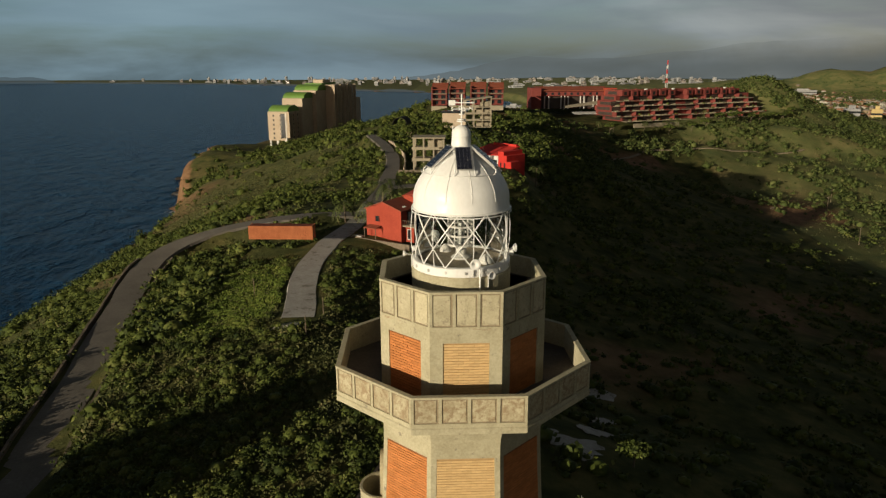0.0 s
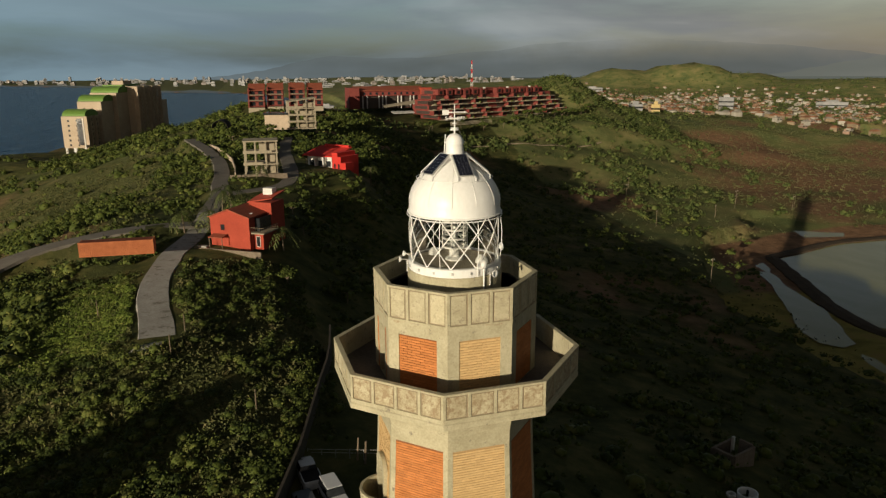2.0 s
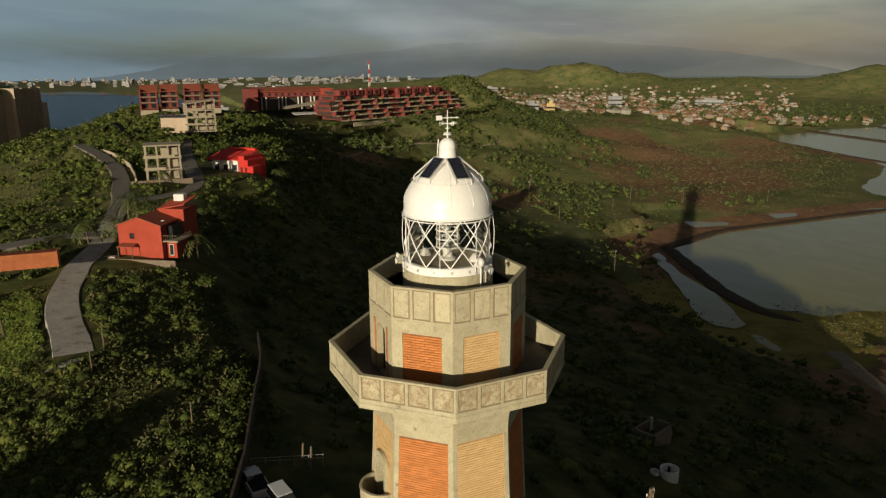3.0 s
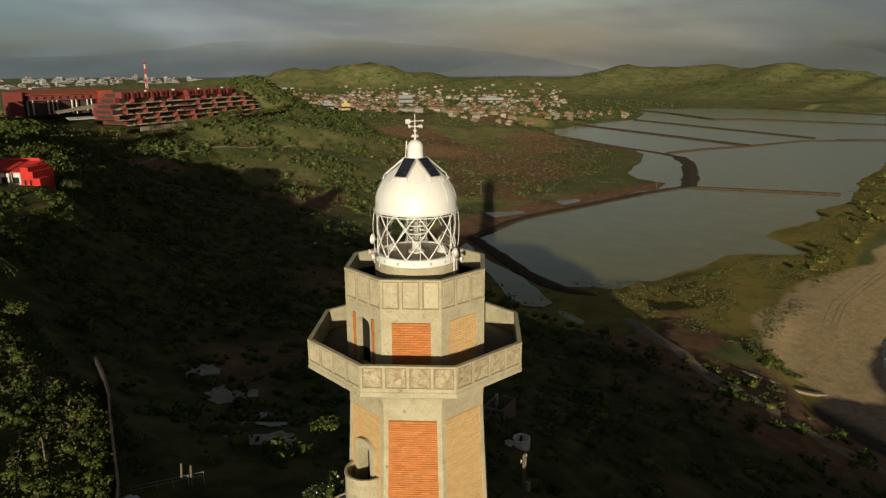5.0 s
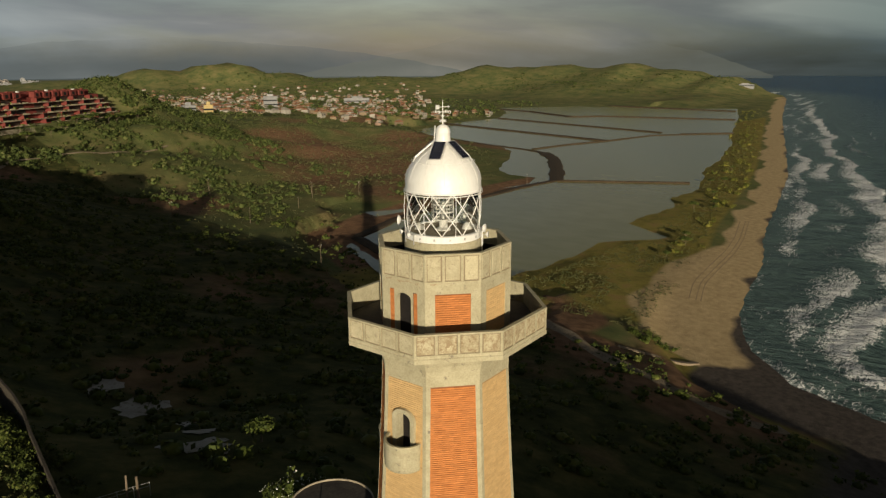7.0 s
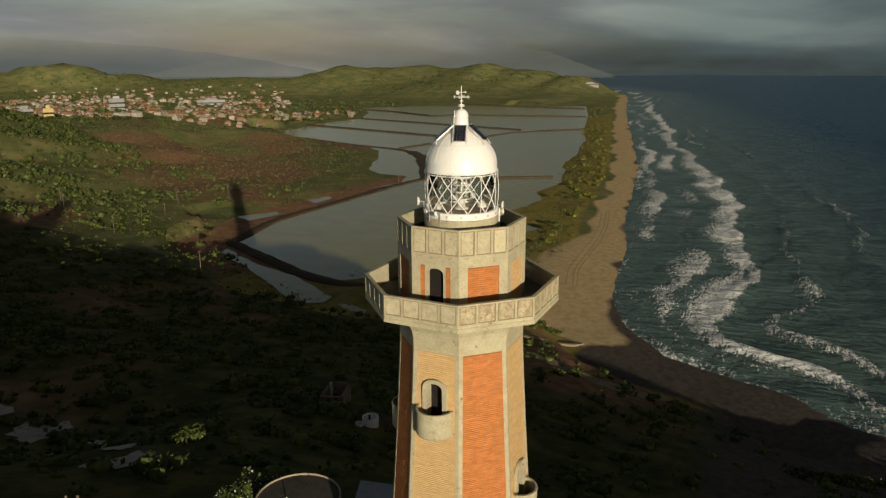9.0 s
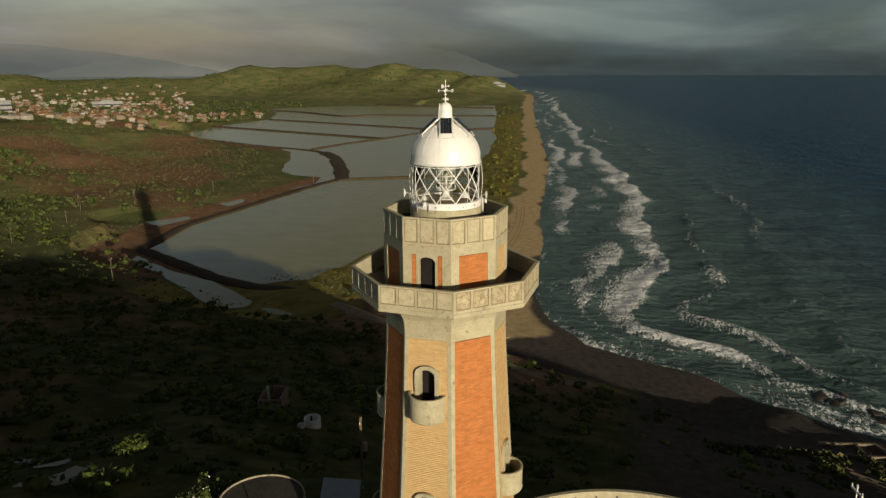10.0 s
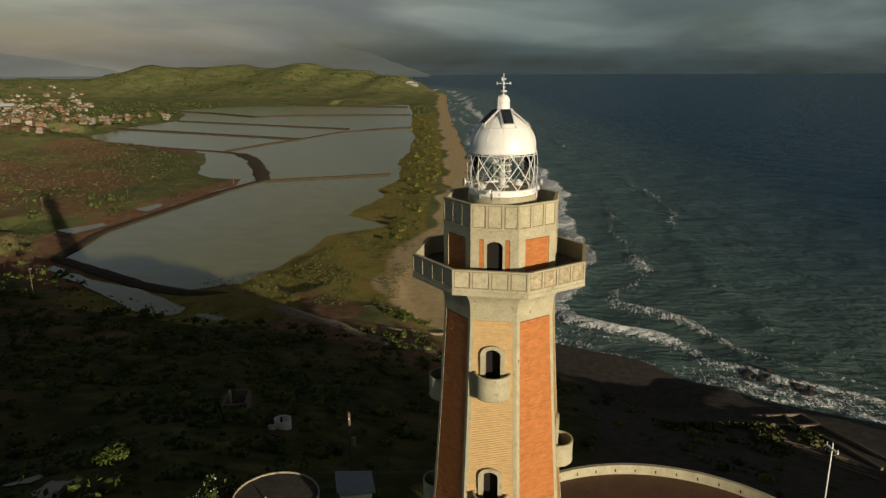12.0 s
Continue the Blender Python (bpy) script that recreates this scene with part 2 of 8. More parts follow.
def ground_material():
    m = bpy.data.materials.new("ground_cover")
    m.use_nodes = True
    nt = m.node_tree
    link, bsdf = nt.links.new, nt.nodes["Principled BSDF"]
    co = nt.nodes.new("ShaderNodeTexCoord")

    def noise_at(scale, detail=6.0, rough=0.6):
        n = node(nt, "ShaderNodeTexNoise", Scale=scale, Detail=detail, Roughness=rough)
        link(co.outputs["Object"], n.inputs["Vector"])
        return n.outputs[0]

    def ramp(src, stops):
        r = nt.nodes.new("ShaderNodeValToRGB")
        el = r.color_ramp.elements
        el[0].position, el[0].color = stops[0][0], (*stops[0][1], 1)
        el[1].position, el[1].color = stops[-1][0], (*stops[-1][1], 1)
        for p, c in stops[1:-1]:
            el.new(p).color = (*c, 1)
        link(src, r.inputs[0])
        return r.outputs[0]

    def mixed(f, c1, c2):
        x = nt.nodes.new("ShaderNodeMix")
        x.data_type = "RGBA"
        link(f, x.inputs[0])
        link(c1, x.inputs[6])
        link(c2, x.inputs[7])
        return x.outputs[2]

    def mask(name, sharp=0.18, amount=0.5):
        at = nt.nodes.new("ShaderNodeAttribute")
        at.attribute_name = name
        s = nt.nodes.new("ShaderNodeMath")
        s.operation = "MULTIPLY_ADD"
        s.inputs[1].default_value, s.inputs[2].default_value = amount, -amount / 2
        link(noise_at(0.09, 8, 0.65), s.inputs[0])
        ad = nt.nodes.new("ShaderNodeMath")
        ad.operation = "ADD"
        link(at.outputs["Fac"], ad.inputs[0])
        link(s.outputs[0], ad.inputs[1])
        return ramp(ad.outputs[0], [(0.5 - sharp, (0, 0, 0)), (0.5 + sharp, (1, 1, 1))])

    grass = ramp(noise_at(0.16, 9, 0.68), [(0.34, (0.030, 0.038, 0.012)), (0.50, (0.068, 0.072, 0.022)), (0.62, (0.118, 0.105, 0.036)), (0.74, (0.16, 0.128, 0.05))])
    soil = ramp(noise_at(0.25, 8, 0.65), [(0.35, (0.16, 0.088, 0.048)), (0.65, (0.30, 0.175, 0.098))])
    sand = ramp(noise_at(0.35, 9, 0.65), [(0.35, (0.43, 0.315, 0.165)), (0.65, (0.60, 0.45, 0.25))])
    marsh = ramp(noise_at(0.12, 9, 0.65), [(0.36, (0.18, 0.150, 0.040)), (0.52, (0.28, 0.235, 0.058)), (0.68, (0.31, 0.205, 0.08))])
    rock = ramp(noise_at(0.12, 9, 0.7), [(0.32, (0.09, 0.05, 0.03)), (0.52, (0.22, 0.125, 0.065)), (0.7, (0.30, 0.20, 0.12))])
    # dry grass near by; on the far hills its paler mix paints haze
    dry = ramp(noise_at(0.035, 9, 0.72), [(0.34, (0.080, 0.112, 0.042)), (0.5, (0.165, 0.175, 0.064)), (0.66, (0.27, 0.225, 0.098))])
    shingle = ramp(noise_at(0.5, 9, 0.7), [(0.35, (0.055, 0.046, 0.040)), (0.65, (0.11, 0.092, 0.078))])
    c = mixed(mask("dry"), grass, dry)
    c = mixed(mask("soil"), c, soil)
    c = mixed(mask("marsh"), c, marsh)
    c = mixed(mask("rock"), c, rock)
    c = mixed(mask("sand", 0.12, 0.35), c, sand)
    c = mixed(mask("shingle", 0.2, 0.4), c, shingle)
    link(c, bsdf.inputs["Base Color"])
    bsdf.inputs["Roughness"].default_value = 0.95
    bsdf.inputs["Specular IOR Level"].default_value = 0.1
    b = node(nt, "ShaderNodeBump", Strength=0.5, Distance=0.5)
    link(noise_at(0.7, 9, 0.7), b.inputs["Height"])
    link(b.outputs[0], bsdf.inputs["Normal"])
    return m


GROUND = ground_material()


def leaf_material(name, dark, light, dry):
    m = bpy.data.materials.new(name)
    m.use_nodes = True
    nt = m.node_tree
    link, bsdf = nt.links.new, nt.nodes["Principled BSDF"]
    co, geo = nt.nodes.new("ShaderNodeTexCoord"), nt.nodes.new("ShaderNodeNewGeometry")
    n = node(nt, "ShaderNodeTexNoise", Scale=0.22, Detail=5.0, Roughness=0.7)
    link(co.outputs["Object"], n.inputs["Vector"])
    s = nt.nodes.new("ShaderNodeMath")
    s.operation = "MULTIPLY_ADD"
    s.inputs[1].default_value = 0.34
    link(geo.outputs["Random Per Island"], s.inputs[0])
    sub = nt.nodes.new("ShaderNodeMath")
    sub.operation = "SUBTRACT"
    sub.inputs[1].default_value = 0.17
    link(n.outputs[0], sub.inputs[0])
    link(sub.outputs[0], s.inputs[2])
    r = nt.nodes.new("ShaderNodeValToRGB")
    el = r.color_ramp.elements
    el[0].position, el[0].color = 0.3, (*dark, 1)
    el[1].position, el[1].color = 0.74, (*dry, 1)
    el.new(0.58).color = (*light, 1)
    link(s.outputs[0], r.inputs[0])
    link(r.outputs[0], bsdf.inputs["Base Color"])
    bsdf.inputs["Roughness"].default_value = 0.7
    bsdf.inputs["Specular IOR Level"].default_value = 0.15
    return m


LEAF = leaf_material("scrub_leaves", (0.024, 0.036, 0.008), (0.078, 0.100, 0.019), (0.135, 0.140, 0.036))
LEAF_FAR = leaf_material("slope_scrub", (0.030, 0.044, 0.012), (0.078, 0.100, 0.026), (0.130, 0.132, 0.045))
LAWN = leaf_material("bright_creeper", (0.075, 0.11, 0.018), (0.140, 0.182, 0.032), (0.20, 0.212, 0.052))
BELT = leaf_material("belt_scrub", (0.070, 0.082, 0.015), (0.155, 0.152, 0.028), (0.235, 0.20, 0.048))
TUFT = leaf_material("dry_tufts", (0.055, 0.066, 0.022), (0.10, 0.104, 0.036), (0.15, 0.128, 0.055))
PALM_LEAF = leaf_material("palm_fronds", (0.035, 0.05, 0.014), (0.085, 0.10, 0.03), (0.16, 0.14, 0.06))


def water_material(name, deep, shallow, rough, scale, bump, foam=False):
    m = bpy.data.materials.new(name)
    m.use_nodes = True
    nt = m.node_tree
    link, bsdf = nt.links.new, nt.nodes["Principled BSDF"]
    co = nt.nodes.new("ShaderNodeTexCoord")
    mp = nt.nodes.new("ShaderNodeMapping")
    mp.inputs["Rotation"].default_value = (0, 0, radians(-22))
    mp.inputs["Scale"].default_value = (1.0, 0.55, 1.0)
    link(co.outputs["Object"], mp.inputs[0])
    n1 = node(nt, "ShaderNodeTexNoise", Scale=scale, Detail=6.0, Roughness=0.62)
    n2 = node(nt, "ShaderNodeTexNoise", Scale=scale * 0.2, Detail=4.0, Roughness=0.55)
    for n in (n1, n2):
        link(mp.outputs[0], n.inputs["Vector"])
    ad = nt.nodes.new("ShaderNodeMath")
    ad.operation = "MULTIPLY_ADD"
    ad.inputs[1].default_value = 3.6
    link(n2.outputs[0], ad.inputs[0])
    link(n1.outputs[0], ad.inputs[2])
    b = node(nt, "ShaderNodeBump", Strength=bump, Distance=2.8 if foam else 1.0)
    link(ad.outputs[0], b.inputs["Height"])
    link(b.outputs[0], bsdf.inputs["Normal"])
    tint = nt.nodes.new("ShaderNodeValToRGB")
    tint.color_ramp.elements[0].position, tint.color_ramp.elements[1].position = 0.35, 0.7
    tint.color_ramp.elements[0].color, tint.color_ramp.elements[1].color = (*deep, 1), (*shallow, 1)
    link(n2.outputs[0], tint.inputs[0])
    colour = tint.outputs[0]
    bsdf.inputs["Roughness"].default_value = rough
    bsdf.inputs["IOR"].default_value = 1.21 if foam else 1.33
    bsdf.inputs["Specular IOR Level"].default_value = 0.17 if foam else 0.50
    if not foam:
        # warm olive put into the sky's reflection on still water
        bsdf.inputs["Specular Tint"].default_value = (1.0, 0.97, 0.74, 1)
    if foam:
        def attr(name):
            at = nt.nodes.new("ShaderNodeAttribute")
            at.attribute_name = name
            return at.outputs["Fac"]
        lie = nt.nodes.new("ShaderNodeMapping")
        lie.inputs["Rotation"].default_value = (0, 0, radians(-13))
        lie.inputs["Scale"].default_value = (0.55, 1.5, 1.0)
        link(co.outputs["Object"], lie.inputs[0])
        f1 = node(nt, "ShaderNodeTexNoise", Scale=0.5, Detail=8.0, Roughness=0.70, Distortion=0.9)
        link(lie.outputs[0], f1.inputs["Vector"])
        bend = nt.nodes.new("ShaderNodeMix")
        bend.data_type, bend.blend_type = "RGBA", "LINEAR_LIGHT"
        bend.inputs[0].default_value = 1.0
        wide = node(nt, "ShaderNodeTexNoise", Scale=0.6, Detail=8.0, Roughness=0.7)
        link(co.outputs["Object"], wide.inputs["Vector"])
        link(co.outputs["Object"], bend.inputs[6])
        link(wide.outputs["Color"], bend.inputs[7])
        cells = node(nt, "ShaderNodeTexVoronoi", Scale=1.0)
        cells.feature = "DISTANCE_TO_EDGE"
        link(bend.outputs[2], cells.inputs["Vector"])
        web = nt.nodes.new("ShaderNodeMapRange")
        for key, value in (("From Min", 0.0), ("From Max", 0.22), ("To Min", 0.16), ("To Max", 0.0)):
            web.inputs[key].default_value = value
        link(cells.outputs["Distance"], web.inputs["Value"])
        part_noise = nt.nodes.new("ShaderNodeMath")
        part_noise.operation = "MULTIPLY_ADD"
        part_noise.inputs[1].default_value = 0.92
        link(f1.outputs[0], part_noise.inputs[0])
        link(web.outputs[0], part_noise.inputs[2])
        sm = nt.nodes.new("ShaderNodeMath")
        sm.operation = "ADD"
        link(attr("foam"), sm.inputs[0])
        link(part_noise.outputs[0], sm.inputs[1])
        fr = nt.nodes.new("ShaderNodeValToRGB")
        fr.color_ramp.elements[0].position, fr.color_ramp.elements[1].position = 0.91, 0.97
        link(sm.outputs[0], fr.inputs[0])
        sh = nt.nodes.new("ShaderNodeMix")
        sh.data_type = "RGBA"
        sh.inputs[7].default_value = (0.098, 0.146, 0.132, 1)
        link(attr("shoal"), sh.inputs[0])
        link(colour, sh.inputs[6])
        mx = nt.nodes.new("ShaderNodeMix")
        mx.data_type = "RGBA"
        mx.inputs[7].default_value = (0.88, 0.89, 0.88, 1)
        link(fr.outputs[0], mx.inputs[0])
        link(sh.outputs[2], mx.inputs[6])
        colour = mx.outputs[2]
        mr = nt.nodes.new("ShaderNodeMapRange")
        mr.inputs["To Min"].default_value, mr.inputs["To Max"].default_value = rough, 0.9
        link(fr.outputs[0], mr.inputs["Value"])
        link(mr.outputs[0], bsdf.inputs["Roughness"])
    link(colour, bsdf.inputs["Base Color"])
    return m


SEA = water_material("sea_water", (0.002, 0.027, 0.075), (0.004, 0.044, 0.108), 0.24, 0.34, 1.0, foam=True)
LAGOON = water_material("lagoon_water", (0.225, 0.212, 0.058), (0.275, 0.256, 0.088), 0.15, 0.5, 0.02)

# ---- helpers for meshes ----
def mesh_object(name, verts, faces, mat=None, parent=None, label="", smooth=False):
    me = bpy.data.meshes.new(name)
    me.from_pydata(verts, [], faces)
    if mat:
        me.materials.append(mat)
    if smooth:
        me.polygons.foreach_set("use_smooth", [True] * len(me.polygons))
    ob = new(name, me)
    if parent:
        ob.parent = parent
    return tagged(ob, label)


def part(name, bm, mat, parent=None, label="", smooth=False):
    """One bmesh as one mesh object, under a thing or a part."""
    me = bpy.data.meshes.new(name)
    bm.to_mesh(me)
    bm.free()
    me.materials.append(mat)
    if smooth:
        me.polygons.foreach_set("use_smooth", [True] * len(me.polygons))
    ob = new(name, me)
    if parent:
        ob.parent = parent
    return tagged(ob, label)


def thing(name, at, label, category, group="", kind="", turn=0.0):
    ob = new(name)
    ob.empty_display_size = 0.2
    ob.matrix_world = pose(*at, 0, 0, turn)
    return tagged(ob, label, category, group, kind)


def box(x0, x1, y0, y1, z0, z1, bevel=0.0, bm=None):
    bm = bm or bmesh.new()
    got = bmesh.ops.create_cube(bm, size=1.0, matrix=Matrix.Translation(((x0 + x1) / 2, (y0 + y1) / 2, (z0 + z1) / 2)) @ Matrix.Diagonal((x1 - x0, y1 - y0, z1 - z0, 1)))
    if bevel:
        edges = {e for v in got["verts"] for e in v.link_edges}
        bmesh.ops.bevel(bm, geom=list(edges), offset=bevel, segments=1, affect="EDGES")
    return bm


def lathe(profile, n=32, bm=None, start=0.0, sweep=360.0, close=False):
    """A profile of (radius, height) turned round z."""
    bm = bm or bmesh.new()
    full = sweep >= 360
    steps = n if full else n + 1
    rings = []
    for k in range(steps):
        w = radians(start + sweep * k / n)
        rings.append([bm.verts.new((r * math.cos(w), r * math.sin(w), z)) for r, z in profile])
    m = len(profile)
    for k in range(n):
        p, q = rings[k], rings[(k + 1) % steps]
        for j in range(m if close else m - 1):
            jj = (j + 1) % m
            quad = [p[j], q[j], q[jj], p[jj]]
            bm.faces.new(quad)
    if close and not full:
        bm.faces.new(rings[0][::-1])
        bm.faces.new(rings[-1])
    bmesh.ops.remove_doubles(bm, verts=bm.verts, dist=1e-5)
    bmesh.ops.recalc_face_normals(bm, faces=bm.faces)
    return bm


def rod(p, q, r=0.03, n=8, bm=None, r2=None):
    bm = bm or bmesh.new()
    p, q = Vector(p), Vector(q)
    m = Matrix.Translation((p + q) / 2) @ (q - p).to_track_quat("Z", "Y").to_matrix().to_4x4()
    bmesh.ops.create_cone(bm, cap_ends=True, segments=n, radius1=r, radius2=r if r2 is None else r2, depth=(q - p).length, matrix=m)
    return bm


def ball(c, r, bm=None, n=2):
    bm = bm or bmesh.new()
    bmesh.ops.create_icosphere(bm, subdivisions=n, radius=r, matrix=Matrix.Translation(c))
    return bm


# ---- the lie of the land ----
LAND = np.array([(5062.5, 2089.3), (2571.4, 883.9), (2008.9, 514.3), (1785, 448.6), (1158, 298.2), (834, 213.1), (674, 170.7), (545, 137.4), (408.5, 109.9), (339.5, 96.7), (281, 81.5), (245.3, 76.3), (212.9, 69.8), (193.5, 63.4), (181.7, 57.4), (164.5, 42.4), (157, 23), (154, 10.5), (148.5, 4.8), (141.4, -1.7), (139, -11.9), (132.8, -18), (130.8, -27.2), (128.7, -34.9), (124, -44), (117, -88.4), (88.4, -144.6), (16.1, -172.8), (-64.3, -152.7), (-112.5, -88.4), (-118.9, 0), (-122.1, 104.5), (-127, 204.1), (-134.2, 274), (-141.4, 331.9), (-146.2, 380.9), (-157, 417.9), (-160, 454), (-163, 490), (-166, 562.5), (-155, 618.8), (-104.5, 667), (-16.1, 723.2), (96.4, 843.8), (176.8, 1125), (160.7, 1767.9), (48.2, 2290.2), (-48.2, 2458.9), (-302.1, 2618.8), (-417.9, 3133.9), (-964.3, 3696.4), (-1687.5, 4017.9), (-2169.6, 4178.6), (-2732.1, 4419.6), (-5062.5, 4741.1), (-5062.5, 5062.5), (5062.5, 5062.5)], float)
# Cross-sections of the headland from west to east: northing, then easting and height in turn.
SECTIONS_SOUTH = [
    (-128.6, [(-80.4, 11.2), (0, 12.9), (48.2, 6.4), (88.4, 2.4)]),
    (-48.2, [(-120.5, 12.1), (-56.2, 30.5), (0, 35.5), (22.5, 31.5), (40.2, 27.3), (60.3, 17.7), (84.4, 7.2), (116.5, 3.2)]),
    (0, [(-136.6, 8), (-72.3, 35.4), (-36.2, 40.2), (0, 42.6), (19.3, 41.8), (26.5, 34.6), (41.8, 26.5), (72.3, 16.1), (112.5, 4.4), (144.6, 1.2)]),
    (32.1, [(-140.6, 6), (-100, 22), (-72.3, 36), (-42, 40.5), (0, 43), (20.9, 42.2), (27.3, 33.8), (37, 28.1), (80.4, 16.1), (128.6, 3.2), (176.8, 1.2)]),
    (68.3, [(-148.7, 5), (-102, 19), (-76.3, 34.6), (-49.8, 40.2), (-38.6, 41.8), (-30.5, 42.6), (-12.1, 44.6), (-2.4, 45), (1.6, 42.6), (17.7, 38.6), (50.6, 28.4), (96.4, 15.3), (152.7, 3.2), (217, 1.2)]),
]
SECTIONS_MIDDLE = [
    (100.4, [(-152.7, 4), (-104, 17), (-78, 34), (-56, 41), (-46, 43.4), (-20.1, 47.4), (-4, 45.8), (4.8, 39), (19.3, 32.1), (48.2, 25.7), (112.5, 12.9), (176.8, 3.2), (233, 1.2)]),
    (152.7, [(-156.7, 3), (-112, 14), (-92, 25), (-70, 37), (-55, 43.4), (-36.2, 47.4), (-12.1, 48.2), (0.8, 45.8), (11.2, 37.8), (32.1, 29.7), (80.4, 19.3), (135.8, 10.4), (200.9, 3.2), (257.1, 1.2)]),
    (225, [(-159.1, 3), (-118, 12), (-99, 21.5), (-75, 33), (-36.2, 47.4), (-9.6, 49.8), (20.9, 49), (30.5, 41), (46.6, 32.9), (80.4, 22.5), (160.7, 9.6), (233, 3.2), (305.4, 1.2)]),
    (289.3, [(-150, 3), (-122, 12.5), (-113, 19), (-85, 33), (-48.2, 46.5), (0, 51.4), (32.1, 49), (64.3, 37), (120.5, 18.5), (184.8, 8.8), (265.2, 4), (361.6, 1.2)]),
]
SECTIONS_NORTH = [
    (361.6, [(-150, 2), (-141, 6), (-120.5, 22), (-90, 33), (-56.2, 45), (0, 53), (48.2, 47.4), (88.4, 32.1), (144.6, 17.7), (208.9, 11.2), (281.2, 6.4), (345.5, 3.2), (482.1, 1.6)]),
    (433.9, [(-159, 26), (-150, 29), (-120.5, 29.5), (-60.3, 45), (0, 57.1), (48.2, 51.4), (104.5, 41), (160.7, 33.8), (217, 26.5), (265.2, 18.5), (337.5, 8.8), (417.9, 4.8), (562.5, 1.6)]),
    (482.1, [(-162, 28), (-153, 30.5), (-120.5, 27.5), (-68.3, 37), (-8, 57.9), (48.2, 52.2), (104.5, 46.2), (192.9, 46.2), (241.1, 40.2), (281.2, 32.1), (345.5, 19.3), (417.9, 11.2), (602.7, 3.2)]),
    (554.5, [(-168, 14), (-140, 25), (-120.5, 26.9), (-72.3, 32.1), (0, 51.4), (64.3, 49.8), (160.7, 49.8), (217, 50.6), (257.1, 49.8), (297.3, 45), (345.5, 33.8), (450, 22.5), (642.9, 9.6)]),
    (642.9, [(-120.5, 6.4), (-48.2, 20.9), (48.2, 35.4), (160.7, 40.2), (241.1, 44.2), (321.4, 40.2), (401.8, 33.8), (522.3, 27.3), (683, 16.1), (803.6, 4.8)]),
    (843.8, [(48.2, 2.4), (160.7, 16.1), (321.4, 25.7), (482.1, 27.3), (642.9, 20.9), (803.6, 9.6), (924.1, 2.4)]),
    (1285.7, [(120.5, 3.2), (401.8, 14.5), (723.2, 17.7), (964.3, 9.6), (1205.4, 3.2)]),
    (1928.6, [(120.5, 4.8), (642.9, 16.1), (1205.4, 14.5), (1767.9, 6.4)]),
]
HILLS = [(1133, 1813, 70, 90, 130), (1208, 1764, 70, 85, 120), (1010, 1870, 60, 120, 150), (1310, 1690, 48, 150, 130), (843, 1944, 30, 230, 170), (245, 566, 24, 37, 40), (498, 2009, 22, 340, 260), (1500, 1440, 46, 250, 200), (1728, 1254, 78, 220, 170), (1830, 1110, 72, 220, 150), (1880, 985, 62, 260, 160), (1880, 875, 76, 220, 130), (1910, 760, 70, 230, 110), (1920, 640, 46, 250, 70), (1380, 1520, 32, 220, 180), (1640, 900, 32, 170, 230)]
LAGOON_SHORE = [(205.9, 243.4), (252.6, 259), (301, 259.5), (346, 260.5), (392, 261), (361, 271), (392, 268), (415, 277.5), (418, 301.6), (430.7, 321), (494.4, 354), (543, 384), (566, 412), (577, 444), (612, 538), (636, 631), (700, 612), (760, 640), (888, 640), (1000, 700), (1122, 798), (1250, 700), (1300, 560), (1332, 420), (1140, 358), (953, 304), (819, 268.5), (725, 234.5), (655, 221), (591, 203), (533, 196), (487, 181), (463.5, 172.4), (428, 165), (400, 168.5), (368.5, 154.5), (328, 160), (315, 157), (304.5, 142), (298, 131), (290.7, 132), (280, 142), (267, 149.6), (243, 148.2), (217, 148.7), (206.5, 151.1), (192.8, 151.2), (185.5, 161.5), (176.1, 170), (178.4, 184.2), (187.6, 208.5)]
DYKE_LINE = [(204.5, 246, 1.4), (252, 261.5, 1.4), (301, 262, 1.4), (346, 263, 1.4), (390, 262.5, 1.4), (413, 258, 1.4), (456, 283, 1.4), (515.6, 320.4, 1.4), (549.4, 352, 1.4), (561.6, 379.2, 1.4), (577.3, 443.8, 1.4), (611.9, 537.9, 1.4), (636.3, 630.7, 1.4)]
POOLS = [[(188.2, 227), (186, 217.5), (182, 208.8), (175, 184.5), (168, 169), (160.4, 156.4), (154, 155), (150.5, 160), (152.6, 168), (165.6, 191.3), (177.8, 211.8), (184.2, 229.5)], [(157, 151), (158.6, 146), (155.8, 137.6), (152.6, 136.2), (153.4, 142)], [(250.7, 286.1), (270.9, 276), (266, 270), (246, 272)], [(305, 282), (323, 278), (318, 272), (300, 271)], [(196, 240), (193, 230), (188, 226), (190, 237)]]
